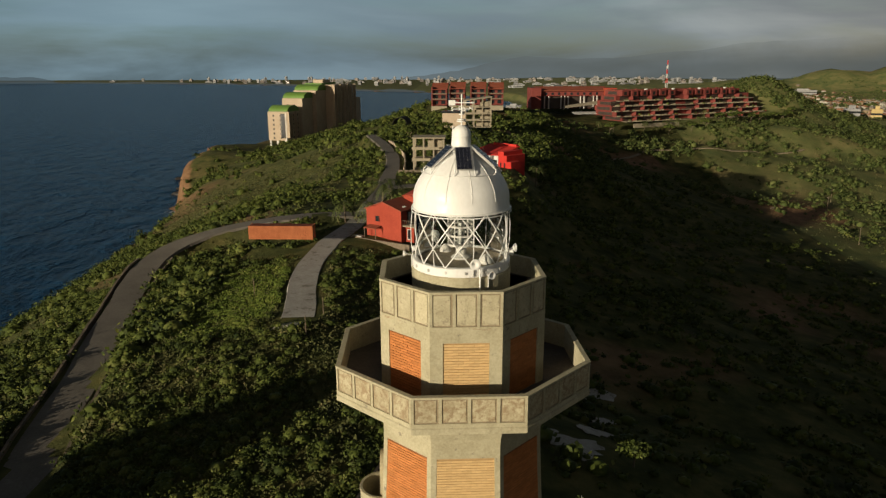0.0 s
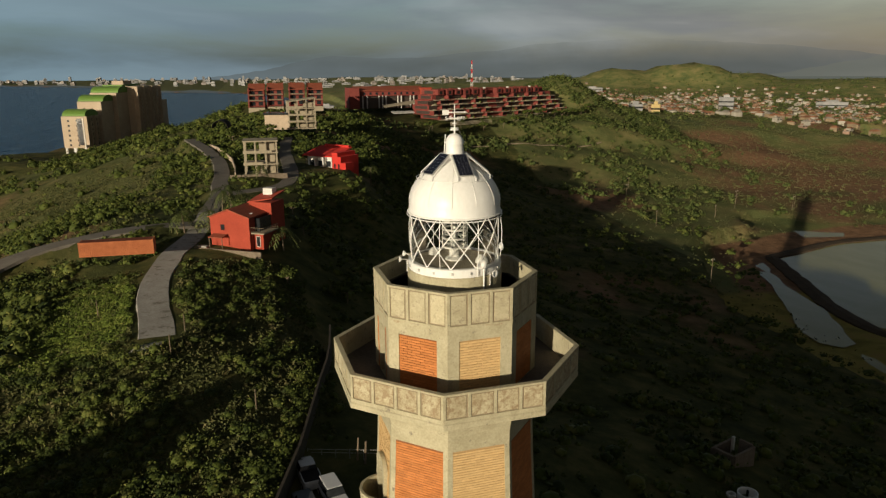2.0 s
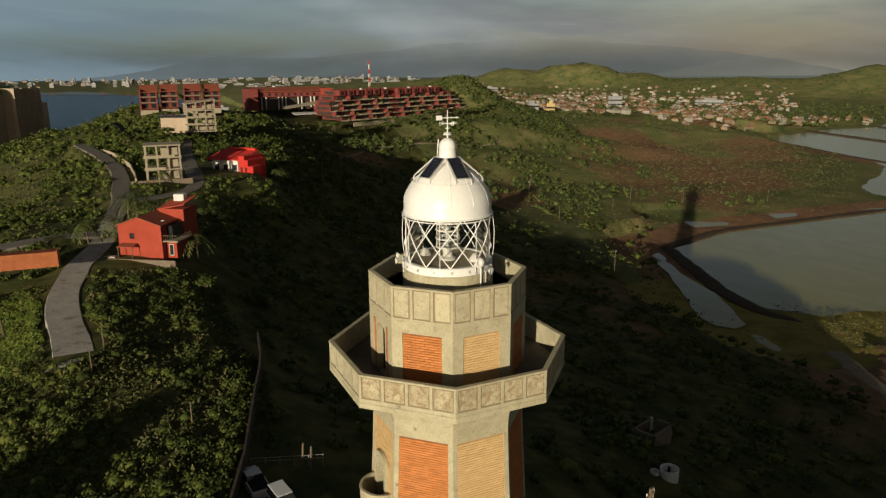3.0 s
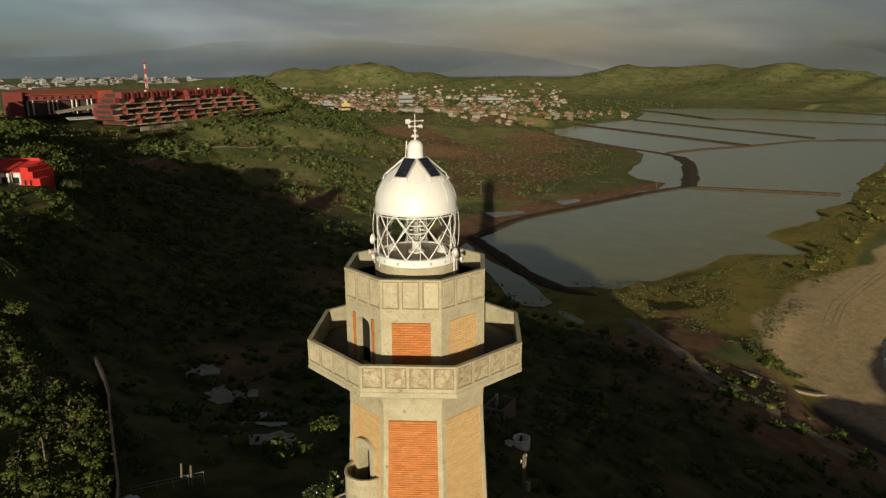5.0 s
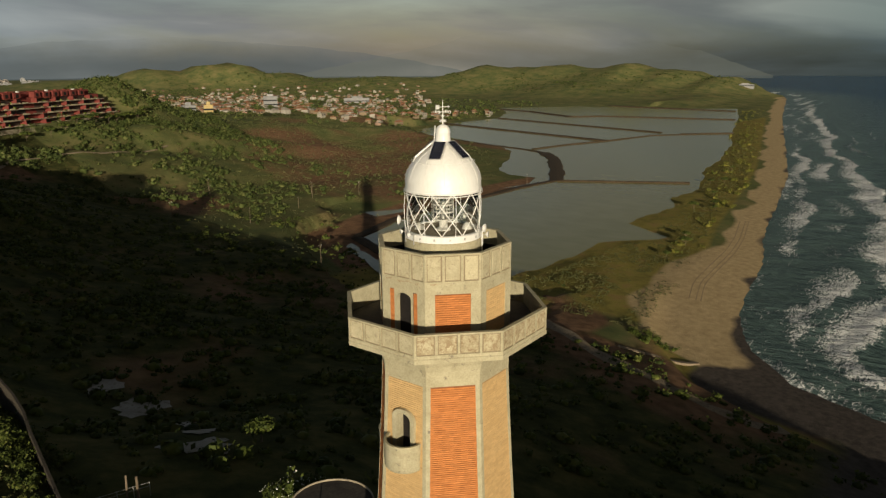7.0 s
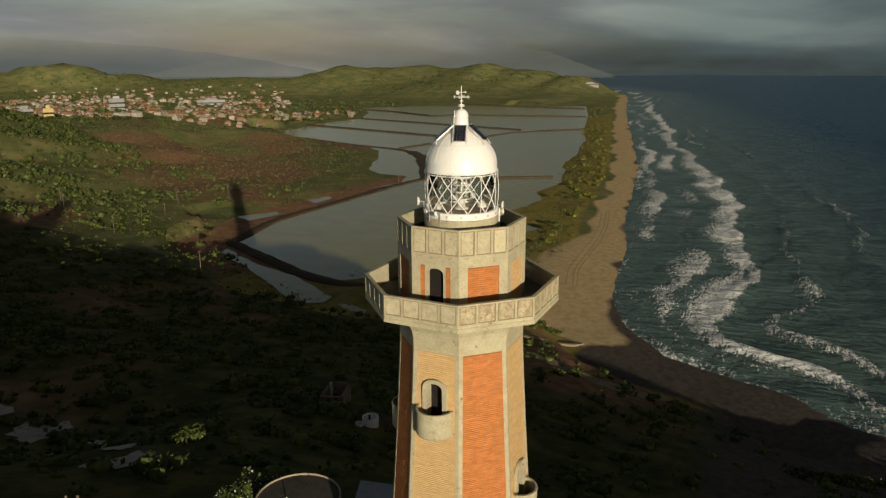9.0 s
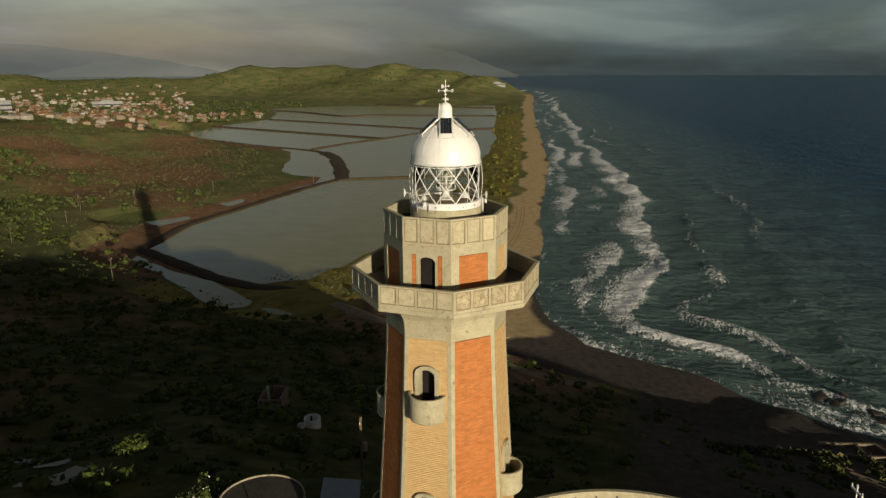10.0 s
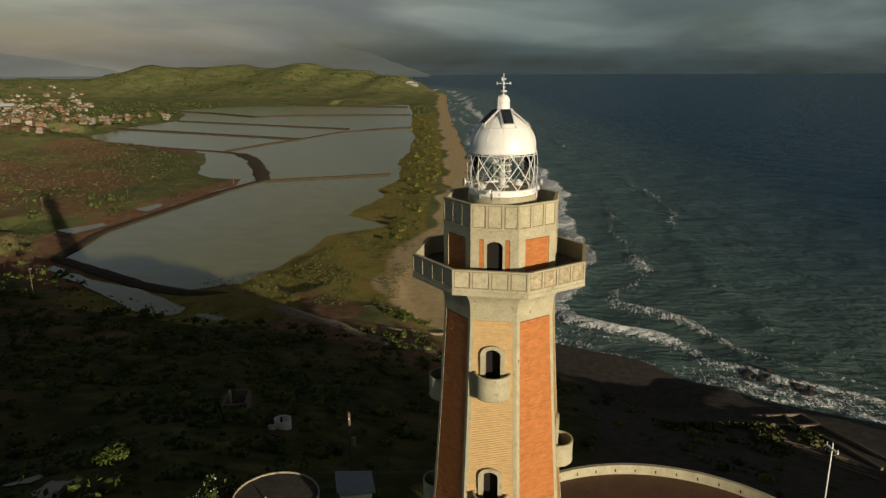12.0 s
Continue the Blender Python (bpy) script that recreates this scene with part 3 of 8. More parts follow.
# Roads: easting, northing, height along the middle, then the width.
ROADS = [
    (4.9, [(-38, 50, 40.6), (-43.1, 66.5, 40.6), (-45.4, 76, 40.7), (-47.2, 86, 41), (-50.7, 99, 41.4), (-53.1, 111.3, 42), (-55.8, 123, 42.8), (-57, 131, 43.6), (-56.4, 139.9, 44.7), (-52.4, 145.5, 46), (-45, 149.5, 47.4), (-36, 152, 48.6), (-26.5, 153.5, 49.2), (-17.5, 156, 48.6)]),
    (4.3, [(-20.4, 94.5, 46.3), (-20.7, 100, 46.4), (-22.6, 108.8, 46.6), (-23.5, 120.9, 47), (-22.1, 136.3, 47.4), (-18.5, 148.5, 47.9), (-17, 166, 49)]),
    (4.4, [(-14.5, 187, 49.5), (-5, 193, 49.3), (2, 198, 49.3), (4.5, 215, 49.8), (4.8, 229, 50), (5, 268, 51), (8, 305, 52.5)]),
    (4.3, [(-17, 166, 49), (-15, 187, 49.5), (-15.7, 204, 49.9), (-15.4, 220, 50.2), (-16.9, 244, 50.8), (-22.5, 276, 51.6), (-31, 311, 52.2)]),
]


def value_noise(x, y, size, seed):
    """Smooth random heights from -1 to 1 on a lattice of that size."""
    x, y = np.asarray(x) / size, np.asarray(y) / size
    i, j = np.floor(x).astype(int), np.floor(y).astype(int)
    u, v = x - i, y - j
    u, v = u * u * (3 - 2 * u), v * v * (3 - 2 * v)

    def h(p, q):
        n = (p * 374761393 + q * 668265263 + seed * 1442695041) & 0x7FFFFFFF
        n = ((n ^ (n >> 13)) * 1274126177) & 0x7FFFFFFF
        return ((n ^ (n >> 16)) & 0xFFFF) / 32767.5 - 1
    return (h(i, j) * (1 - u) + h(i + 1, j) * u) * (1 - v) + (h(i, j + 1) * (1 - u) + h(i + 1, j + 1) * u) * v


def shore_distance(poly, x, y):
    """Distance to the edge of a polygon, positive inside."""
    poly = np.asarray(poly, float)
    best, inside = np.full(x.shape, 1e18), np.zeros(x.shape, bool)
    for (ax, ay), (bx, by) in zip(poly, np.roll(poly, -1, 0)):
        dx, dy = bx - ax, by - ay
        t = np.clip(((x - ax) * dx + (y - ay) * dy) / (dx * dx + dy * dy), 0, 1)
        best = np.minimum(best, (x - ax - t * dx) ** 2 + (y - ay - t * dy) ** 2)
        if dy:
            inside ^= ((ay > y) != (by > y)) & (x < ax + (y - ay) * dx / dy)
    return np.where(inside, 1, -1) * np.sqrt(best)


def along(line, x, y):
    """Distance to a line and the height of its nearest point."""
    best, z = np.full(x.shape, 1e18), np.zeros(x.shape)
    for (ax, ay, az), (bx, by, bz) in zip(line, line[1:]):
        dx, dy = bx - ax, by - ay
        t = np.clip(((x - ax) * dx + (y - ay) * dy) / (dx * dx + dy * dy), 0, 1)
        d = np.hypot(x - ax - t * dx, y - ay - t * dy)
        z = np.where(d < best, az + t * (bz - az), z)
        best = np.minimum(best, d)
    return best, z


def smooth(t):
    t = np.clip(t, 0, 1)
    return t * t * (3 - 2 * t)


def ground(x, y, rough=1.0):
    """Height of the land."""
    x, y = np.atleast_1d(np.asarray(x, float)), np.atleast_1d(np.asarray(y, float))
    rows = SECTIONS_SOUTH + SECTIONS_MIDDLE + SECTIONS_NORTH
    wob = value_noise(x, y, 60, 5) * 6
    zs = np.array([np.interp(x + wob, *zip(*s)) for _, s in rows])
    ys = np.array([r[0] for r in rows])
    k = np.clip(np.searchsorted(ys, y) - 1, 0, len(ys) - 2)
    f = smooth((y - ys[k]) / (ys[k + 1] - ys[k]))
    pick = np.arange(len(x))
    z = zs[k, pick] * (1 - f) + zs[k + 1, pick] * f
    rise = np.zeros(len(x))
    for hx, hy, h, sx, sy in HILLS:
        rise = rise + (h * np.exp(-((x - hx) / sx) ** 2 - ((y - hy) / sy) ** 2) * (1 + 0.10 * value_noise(x, y, 190, 3) + 0.07 * value_noise(x, y, 75, 13) + 0.03 * value_noise(x, y, 27, 14))) ** 4
    # the last two humps are unseen, added to shade the hilltop scrub
    z = z + rise ** 0.25 + 8 * np.exp(-((x + 29) / 11) ** 2 - ((y - 31) / 9) ** 2) + 13 * np.exp(-((x + 49) / 8) ** 2 - ((y - 39) / 8) ** 2)
    lift = smooth((z - 4) / 14)
    z = z + rough * lift * (value_noise(x, y, 26, 1) * 1.1 + value_noise(x, y, 9, 2) * 0.45)
    z = z + rough * (1 - lift) * value_noise(x, y, 30, 4) * 0.3
    d = shore_distance(LAND, x + value_noise(x, y, 14, 8) * 2.5 * (x < 120), y + value_noise(x, y, 14, 9) * np.where(x < 120, 2.5, 0.5))
    east = smooth((x - 60) / 60)
    south = smooth((6 - y) / 18)
    beach = (0.05 + 0.4 * south) * np.clip(d, 0, 26) + 0.75 * np.clip(d - 26, 0, None)
    cliff = np.where(y > 370, 5.0, 1.1) * np.clip(d, 0, None)
    z = np.minimum(z, east * beach + (1 - east) * cliff)
    z = np.where(d < 0, -np.minimum(0.06 * -d, 12) - 0.05, z)
    court = np.hypot(x - TOWER[0], y - TOWER[1])
    near = smooth((25.5 - court) / 5)
    z = z * (1 - near) + BASE * near
    foot = x - np.interp(y, *zip(*[(q, p) for p, q in WALL_LINE]))
    yard = smooth((foot + 1.4) / 2.6) * smooth((y - 47) / 5) * smooth((84 - y) / 14) * smooth((13 - foot) / 6)
    z = z * (1 - yard) + np.minimum(z, YARD) * yard
    for width, line in ROADS:
        dr, zr = along(line, x, y)
        w = smooth((width * 0.5 + 3.0 - dr) / 2.6)
        z = z * (1 - w) + (zr - 0.12) * w
    return z


def ground_z(x, y):
    return float(ground(x, y)[0])


TOWER, BASE, YARD = (0.80, 25.56), 43.0, 42.6
WALL_LINE = [(-8.0, 50), (-6.0, 57), (-3.9, 64), (-0.6, 78.5), (0.8, 84), (1.7, 89), (2.5, 96)]


def spaced(lo, hi, step, far, growth):
    a = list(np.arange(lo, hi, step))
    s = step
    while a[-1] < far:
        s *= growth
        a.append(a[-1] + s)
    s = step
    while a[0] > -far:
        s *= growth
        a.insert(0, a[0] - s)
    return np.array(a)


gx, gy = spaced(-215, 330, 3.3, 5200, 1.045), spaced(-60, 580, 3.3, 5200, 1.045)
X, Y = np.meshgrid(gx, gy)
XF, YF = X.ravel(), Y.ravel()
Z = ground(XF, YF)
lag = shore_distance(LAGOON_SHORE, XF, YF)
Z = np.where((lag > -30) & (XF > 150), np.minimum(Z, 0.75 + np.clip(-lag, 0, 60) * 0.05), Z)
for pool in POOLS:
    near_pool = shore_distance(pool, XF, YF)
    Z = np.where(near_pool > -25, np.minimum(Z, 1.05 + np.clip(-near_pool, 0, 30) * 0.10), Z)
nx, ny = len(gx), len(gy)
idx = np.arange(nx * ny).reshape(ny, nx)
quads = np.stack([idx[:-1, :-1], idx[:-1, 1:], idx[1:, 1:], idx[1:, :-1]], -1).reshape(-1, 4)
land = mesh_object("ground", np.stack([XF, YF, Z], 1).tolist(), quads.tolist(), GROUND, smooth=True)
tagged(land, "scrubby green and red-brown headland, salt flats and sandy shore", "ground", kind="structure")
shore = shore_distance(LAND, XF, YF)
slope = np.hypot(*np.gradient(Z.reshape(ny, nx), gy, gx)).ravel()
sandy = (XF > 60) & (XF < 1900) & (YF < 500)
masks = {
    "sand": np.where(sandy, smooth((np.interp(XF, [140, 165, 200, 240, 270, 300, 340, 450, 900], [6, 38, 42, 38, 38, 28, 23, 25, 28]) - shore + value_noise(XF, YF, 18, 21) * 6) / 14) * smooth((Z - -2) / 1.5) * smooth((9 - Z) / 5), 0),
    "marsh": np.where(XF > 120, smooth((5 - Z) / 3) * smooth((shore - 18) / 10), 0),
    "rock": smooth((slope - 1.0) / 0.5) * smooth((70 - shore) / 20) * 0.95 + np.where(XF < 0, smooth((12 - shore) / 8) * 0.9, 0),
    "soil": np.clip(np.where((XF > 150) & (XF < 560), 0.46, 0.33) + 0.45 * value_noise(XF, YF, 55, 31) + 0.25 * value_noise(XF, YF, 17, 32), 0, 1) * np.where((XF > 25) & (XF < 900) & (YF < 700) | (YF < 430) & (XF < -40), np.where(XF < -40, 0.72, 1), 0.5) * smooth((Z - 1) / 2) * np.where(XF > 120, smooth((34 - Z) / 10), 1),
}
masks["shingle"] = np.where(sandy, smooth((np.interp(XF, [150, 172, 200], [28, 12, 4]) - shore + value_noise(XF, YF, 12, 23) * 5) / 8), 0) * 0.95
masks["shingle"] = np.maximum(masks["shingle"], smooth((XF - 26) / 12) * smooth((24 + XF * 0.1 - YF) / 20) * smooth((200 - XF) / 30) * 0.9)
# the distance term paints haze; the other two are dry grass
masks["dry"] = smooth((np.hypot(XF, YF) - 620) / 350) * np.where(XF > -100, 0.9, 0.5) + np.where((XF > 150) & (YF < 620), 0.60, 0) + np.where((XF < -30) & (YF < 470), 0.38, 0)
bank = np.minimum(along(DYKE_LINE, XF, YF)[0], along([(205, 246, 0), (179, 186, 0), (172, 165, 0), (166, 140, 0), (156, 118, 0)], XF, YF)[0] * 0.9)
masks["soil"] = np.maximum(masks["soil"], np.where(lag < 4, smooth((27 - bank) / 9), 0) * 0.95)
masks["marsh"] *= smooth((np.interp(XF, [180, 270, 400, 900], [215, 190, 205, 330]) - YF) / 20)
worn = np.minimum(along([(156, 121, 0), (144.6, 102, 0), (126.8, 68.2, 0), (121.6, 48.6, 0), (131, 35.6, 0)], XF, YF)[0], along([(196, 226, 0), (184, 196, 0), (174, 166, 0), (164, 140, 0), (156, 121, 0)], XF, YF)[0] * 1.5)
masks["soil"] = np.maximum(masks["soil"], smooth((24 - worn + value_noise(XF, YF, 12, 35) * 9) / 18) * 0.72)
for name, values in masks.items():
    land.data.attributes.new(name, "FLOAT", "POINT").data.foreach_set("value", np.ascontiguousarray(values, dtype=np.float32))

# ---- water ----
wx, wy = spaced(80, 700, 2.6, 5200, 1.06), spaced(-110, 330, 3.4, 5200, 1.06)
WX, WY = [v.ravel() for v in np.meshgrid(wx, wy)]
off = -shore_distance(LAND, WX, WY)
swell = value_noise(WX, WY, 46, 41) * 14 + value_noise(WX, WY, 15, 42) * 5 + value_noise(WX, WY, 130, 46) * 10
seaward = (WX > 60) & (WX < 2600) & (WY < 800) & (WY > -260)
ridge = np.zeros(len(WX))
run = WX * 0.96 + WY * 0.28
foam = np.zeros(len(WX))
reach = np.interp(WX, [128, 145, 165, 200, 260, 400, 900], [9, 13, 20, 31, 48, 58, 46])
for at, wide, tail, high, much in ((0.06, 2.0, 0.12, 0.2, 0.46), (0.30, 1.9, 0.22, 0.35, 0.52), (0.62, 2.1, 0.27, 0.6, 0.56), (1.0, 2.2, 0.29, 1.3, 0.66), (1.42, 1.8, 0.14, 1.0, 0.42), (1.95, 2.2, 0.12, 0.9, 0.36)):
    seed = int(at * 100)
    line = off + swell * (0.15 if at < 0.2 else 0.55 * np.clip(reach / 40, 0.2, 1)) - at * reach
    gaps = 0.16 if 0.9 < at < 1.1 else 0.60
    patch = np.clip(0.92 - gaps * 0.5 + value_noise(run, off * 0.3, 85, 50 + seed) * gaps * 0.75 + value_noise(run, off * 0.4, 19, 90 + seed) * 0.22, 0, 1)
    ridge += high * np.exp(-(line / wide) ** 2) * patch
    foam = np.maximum(foam, much * patch * np.where(line > 0, np.exp(-(line / wide) ** 2), np.exp(-(line / (tail * reach)) ** 2)))
foam = np.where(seaward, foam, 0.45 * np.exp(-(off / 3.0) ** 2))
WZ = np.where(seaward, ridge * smooth(off / 10), 0) + (value_noise(WX * 0.9 + WY * 0.3, WY - WX * 0.3, 21, 44) * 0.62 + value_noise(WX, WY, 9, 45) * 0.16) * np.where(seaward, 0.06 + 0.94 * smooth((off - 4) / 30), 1)
mx, my = len(wx), len(wy)
widx = np.arange(mx * my).reshape(my, mx)
wq = np.stack([widx[:-1, :-1], widx[:-1, 1:], widx[1:, 1:], widx[1:, :-1]], -1).reshape(-1, 4)
keep = (off[wq] > -14).any(1)
sea = mesh_object("water", np.stack([WX, WY, WZ], 1).tolist(), wq[keep].tolist(), SEA, smooth=True)
tagged(sea, "dark sea with white breakers rolling onto the beach", "sea", kind="structure")
for name, values in (("foam", foam), ("shoal", np.maximum(np.where(seaward, smooth((300 - off) / 280) * 0.9, 0.0), 0.14 * smooth((WX + WY * 0.3 - 100) / 500)))):
    sea.data.attributes.new(name, "FLOAT", "POINT").data.foreach_set("value", np.ascontiguousarray(values, dtype=np.float32))


def ragged(poly, step, amp, seed):
    """A polygon with its sides split and made uneven."""
    out = []
    for (ax, ay), (bx, by) in zip(poly, list(poly[1:]) + [poly[0]]):
        n = max(1, int(math.hypot(bx - ax, by - ay) / step))
        for k in range(n):
            px, py = ax + (bx - ax) * k / n, ay + (by - ay) * k / n
            out.append((px + amp * (float(value_noise(px, py, step * 2.3, seed)) + 0.5 * float(value_noise(px, py, step * 0.9, seed + 7))), py + amp * float(value_noise(px, py, step * 2.3, seed + 1))))
    return out


for poly, z, amp in [(LAGOON_SHORE, 0.95, 1.6)] + [(p, 1.45 if k == 0 else 1.15, 0.9) for k, p in enumerate(POOLS)]:
    pts = ragged(poly, 4, amp, 61)
    bm = bmesh.new()
    bm.faces.new([bm.verts.new((px, py, z)) for px, py in pts])
    bmesh.ops.triangulate(bm, faces=bm.faces)
    bmesh.ops.recalc_face_normals(bm, faces=bm.faces)
    if bm.faces[:] and bm.faces[:][0].normal.z < 0:
        bmesh.ops.reverse_faces(bm, faces=bm.faces)
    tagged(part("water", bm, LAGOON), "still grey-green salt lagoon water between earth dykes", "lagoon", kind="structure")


def strip(name, line, width, mat, label, category, lift=0.0, thick=0.5, kind="structure", uneven=0.0, crown=0.0, step=2.5):
    """A band of that width along a line of (x, y, z), with sides that go down into the ground."""
    dense = []
    for p, q in zip(line, line[1:]):
        n = max(1, int(math.dist(p[:2], q[:2]) / step))
        dense += [Vector(p).lerp(Vector(q), k / n) for k in range(n)]
    dense.append(Vector(line[-1]))
    for _ in range(4):
        dense = [dense[0]] + [(a + b * 2 + c) / 4 for a, b, c in zip(dense, dense[1:], dense[2:])] + [dense[-1]]
    verts, faces = [], []
    for i, p in enumerate(dense):
        d = (dense[min(i + 1, len(dense) - 1)] - dense[max(i - 1, 0)])
        side = Vector((-d.y, d.x, 0)).normalized()
        wl = width / 2 * (1 + uneven * float(value_noise(p.x, p.y, 5, 71)))
        wr = width / 2 * (1 + uneven * float(value_noise(p.x, p.y, 5, 72)))
        z = p.z + lift
        for o, dz in ((wl + 0.3, -thick), (wl, 0), (0, crown), (-wr, 0), (-wr - 0.3, -thick)):
            verts.append((p.x + side.x * o, p.y + side.y * o, z + dz))
        if i:
            for j in range(4):
                b = 5 * (i - 1) + j
                faces.append((b, b + 1, b + 6, b + 5))
    ob = mesh_object(name, verts, faces, mat)
    return tagged(ob, label, category, kind=kind)


for k, (width, line) in enumerate(ROADS):
    strip("road", line, width, CEMENT if k == 1 else ASPHALT, "pale cracked concrete lane" if k == 1 else "worn grey coastal road with broken edges", "road", uneven=0.12 if k == 1 else 0.07)
DYKES = [
    (5.0, DYKE_LINE), (11.0, DYKE_LINE[5:9]),
    (2.6, [(412, 257, 1.7), (459, 180, 1.7)]), (2.8, [(566.8, 375.2, 1.7), (626.9, 367.7, 1.7), (680.4, 353, 1.7), (769, 339.4, 1.5), (815, 300, 1.4)]), (7.0, [(756.2, 637.3, 2.0), (680.4, 353, 2.0)]),
    (5.5, [(885.5, 637.1, 2.0), (804.9, 345, 2.0)]), (4.5, [(800, 318, 1.9), (846, 274, 1.9)]), (8.0, [(1078.9, 769, 2.2), (1048.3, 681.3, 2.2), (975.9, 561.8, 2.2), (1017.7, 530.7, 2.2), (1060, 338, 2.0)]), (9.0, [(1285.7, 650.9, 2.4), (1253.6, 400, 2.2)]),
    (6.0, [(205, 246, 1.3), (191, 212, 1.35), (179.5, 186, 1.4), (175, 168, 1.5), (176, 158, 1.3), (180, 148, 0.9)]),
]
for width, line in DYKES:
    strip("dyke", line, width, EARTH, "low dark earth dyke between salt ponds", "dyke", thick=1.6, uneven=0.25, crown=0.35, step=4)

# ---- the lighthouse ----
CORNER = 20.33                       # bearing of one corner, degrees from -y towards -x
TOP_OF_BRICK, SLAB, DECK_Z, RIM, UP_DECK, UP_RIM = 23.85, 25.69, 26.02, 27.03, 29.30, 30.06
R_RIM, R_DRUM = 4.96, 3.235


def corner(i, r, z):
    w = radians(CORNER - 45 * i)
    return Vector((-r * math.sin(w), -r * math.cos(w), z))


def face_frame(k, z=0.0):
    """Pose of face k: x to the right as seen from outside, y inwards, z up, from the tower's axis."""
    w = radians(CORNER - 22.5 - 45 * k)
    out = Vector((-math.sin(w), -math.cos(w), 0))
    right = Vector((0, 0, 1)).cross(out)
    m = Matrix((right, -out, (0, 0, 1))).transposed().to_4x4()
    return Matrix.Translation((0, 0, z)) @ m


def shaft_r(z):
    return float(np.interp(z, [0, 6, 13, 16, 19, 22.5, 24.6], [5.2, 4.55, 3.88, 3.67, 3.47, 3.27, 3.18]))


def octagon(rings, bm=None, cap_top=True, cap_bottom=True):
    """A solid of eight sides through rings of (radius, height)."""
    bm = bm or bmesh.new()
    vs = [[bm.verts.new(corner(i, r, z)) for i in range(8)] for r, z in rings]
    for a, b in zip(vs, vs[1:]):
        for i in range(8):
            bm.faces.new((a[i], a[(i + 1) % 8], b[(i + 1) % 8], b[i]))
    if cap_bottom:
        bm.faces.new(vs[0][::-1])
    if cap_top:
        bm.faces.new(vs[-1])
    bmesh.ops.recalc_face_normals(bm, faces=bm.faces)
    return bm


def octagon_ring(profile, bm=None):
    """A closed profile of (radius, height) taken round the eight sides."""
    bm = bm or bmesh.new()
    vs = [[bm.verts.new(corner(i, r, z)) for r, z in profile] for i in range(8)]
    m = len(profile)
    for i in range(8):
        p, q = vs[i], vs[(i + 1) % 8]
        for j in range(m):
            bm.faces.new((p[j], q[j], q[(j + 1) % m], p[(j + 1) % m]))
    bmesh.ops.recalc_face_normals(bm, faces=bm.faces)
    return bm


def brick_rows(z0, z1, half, depth, hole, seed, course=0.102, length=0.36, joint=0.015):
    """Bricks of one field as boxes (x0, x1, y_out, y_in, z0, z1) in the face's frame; half and depth are functions of height."""
    rnd = random.Random(seed)
    out = []
    n = int((z1 - z0) / course)
    for r in range(n):
        za, zb = z0 + r * course, z0 + (r + 1) * course - joint
        w, y = half(za), -depth((za + zb) / 2)
        x = -w - (length / 2 if r % 2 else 0)
        while x < w - 0.02:
            xa, xb = max(x, -w), min(x + length - 0.005, w)
            x += length
            if xb - xa < 0.03:
                continue
            spans = [(xa, xb)]
            if hole and hole[2] < zb and za < hole[3]:
                spans = [(xa, min(xb, hole[0])), (max(xa, hole[1]), xb)]
            for s, t in spans:
                if t - s > 0.03:
                    out.append((s, t, y - 0.012 - rnd.random() * 0.012, y + 0.03, za, zb))
    return out


def boxes_object(name, boxes, m, mat, parent, label=""):
    """Many small boxes, open at the back, as one mesh."""
    b = np.array(boxes)
    x0, x1, y0, y1, z0, z1 = b.T
    v = np.stack([np.stack(c, 1) for c in ((x0, y0, z0), (x1, y0, z0), (x1, y0, z1), (x0, y0, z1), (x0, y1, z0), (x1, y1, z0), (x1, y1, z1), (x0, y1, z1))], 1).reshape(-1, 3)
    f = (np.arange(len(b))[:, None, None] * 8 + np.array([(0, 1, 2, 3), (0, 4, 5, 1), (1, 5, 6, 2), (2, 6, 7, 3), (3, 7, 4, 0)])[None]).reshape(-1, 4)
    v = v @ np.array(m.to_3x3()).T + np.array(m.translation)
    return mesh_object(name, v.tolist(), f.tolist(), mat, parent, label)


tower = thing("lighthouse", (*TOWER, BASE), "tall octagonal brick and concrete lighthouse with a white domed lantern", "lighthouse")
is_red = lambda k: k % 2 == 1

# shaft: corner piers, brick fields, flare under the gallery
for i in range(8):
    bm = bmesh.new()
    levels = [0, 6, 13, 16, 19, 22.5, 24.6]
    rows = []
    for z in levels:
        r, pier = shaft_r(z), 0.20
        c = corner(i, r, z)
        before = (corner(i - 1, r, z) - c).normalized() * pier
        after = (corner(i + 1, r, z) - c).normalized() * pier
        inner = corner(i, r - 0.35, z)
        rows.append([bm.verts.new(p) for p in (c + before, c, c + after, inner + after * 0.6, inner + before * 0.6)])
    for a, b in zip(rows, rows[1:]):
        for j in range(5):
            bm.faces.new((a[j], a[(j + 1) % 5], b[(j + 1) % 5], b[j]))
    bmesh.ops.recalc_face_normals(bm, faces=bm.faces)
    part("corner_pier", bm, CONCRETE, tower, "pale weathered concrete corner pier")
flare = [(3.215 + 1.28 * (1 - math.cos(a)), 24.35 + 1.30 * math.sin(a)) for a in np.linspace(0, math.pi / 2, 9)]
part("gallery_flare", octagon([(3.212, TOP_OF_BRICK)] + flare, cap_top=False, cap_bottom=False), CONCRETE, tower, "curved concrete flare, stained at the edges")

balconies = {k: [] for k in range(8)}
level = 21.02                          # height of the rims, one turn of the stair every seven metres
for step in range(11):
    k = (6, 4, 2, 0)[step % 4]
    if level > 1.6:
        balconies[k].append(level)
    level -= 1.75

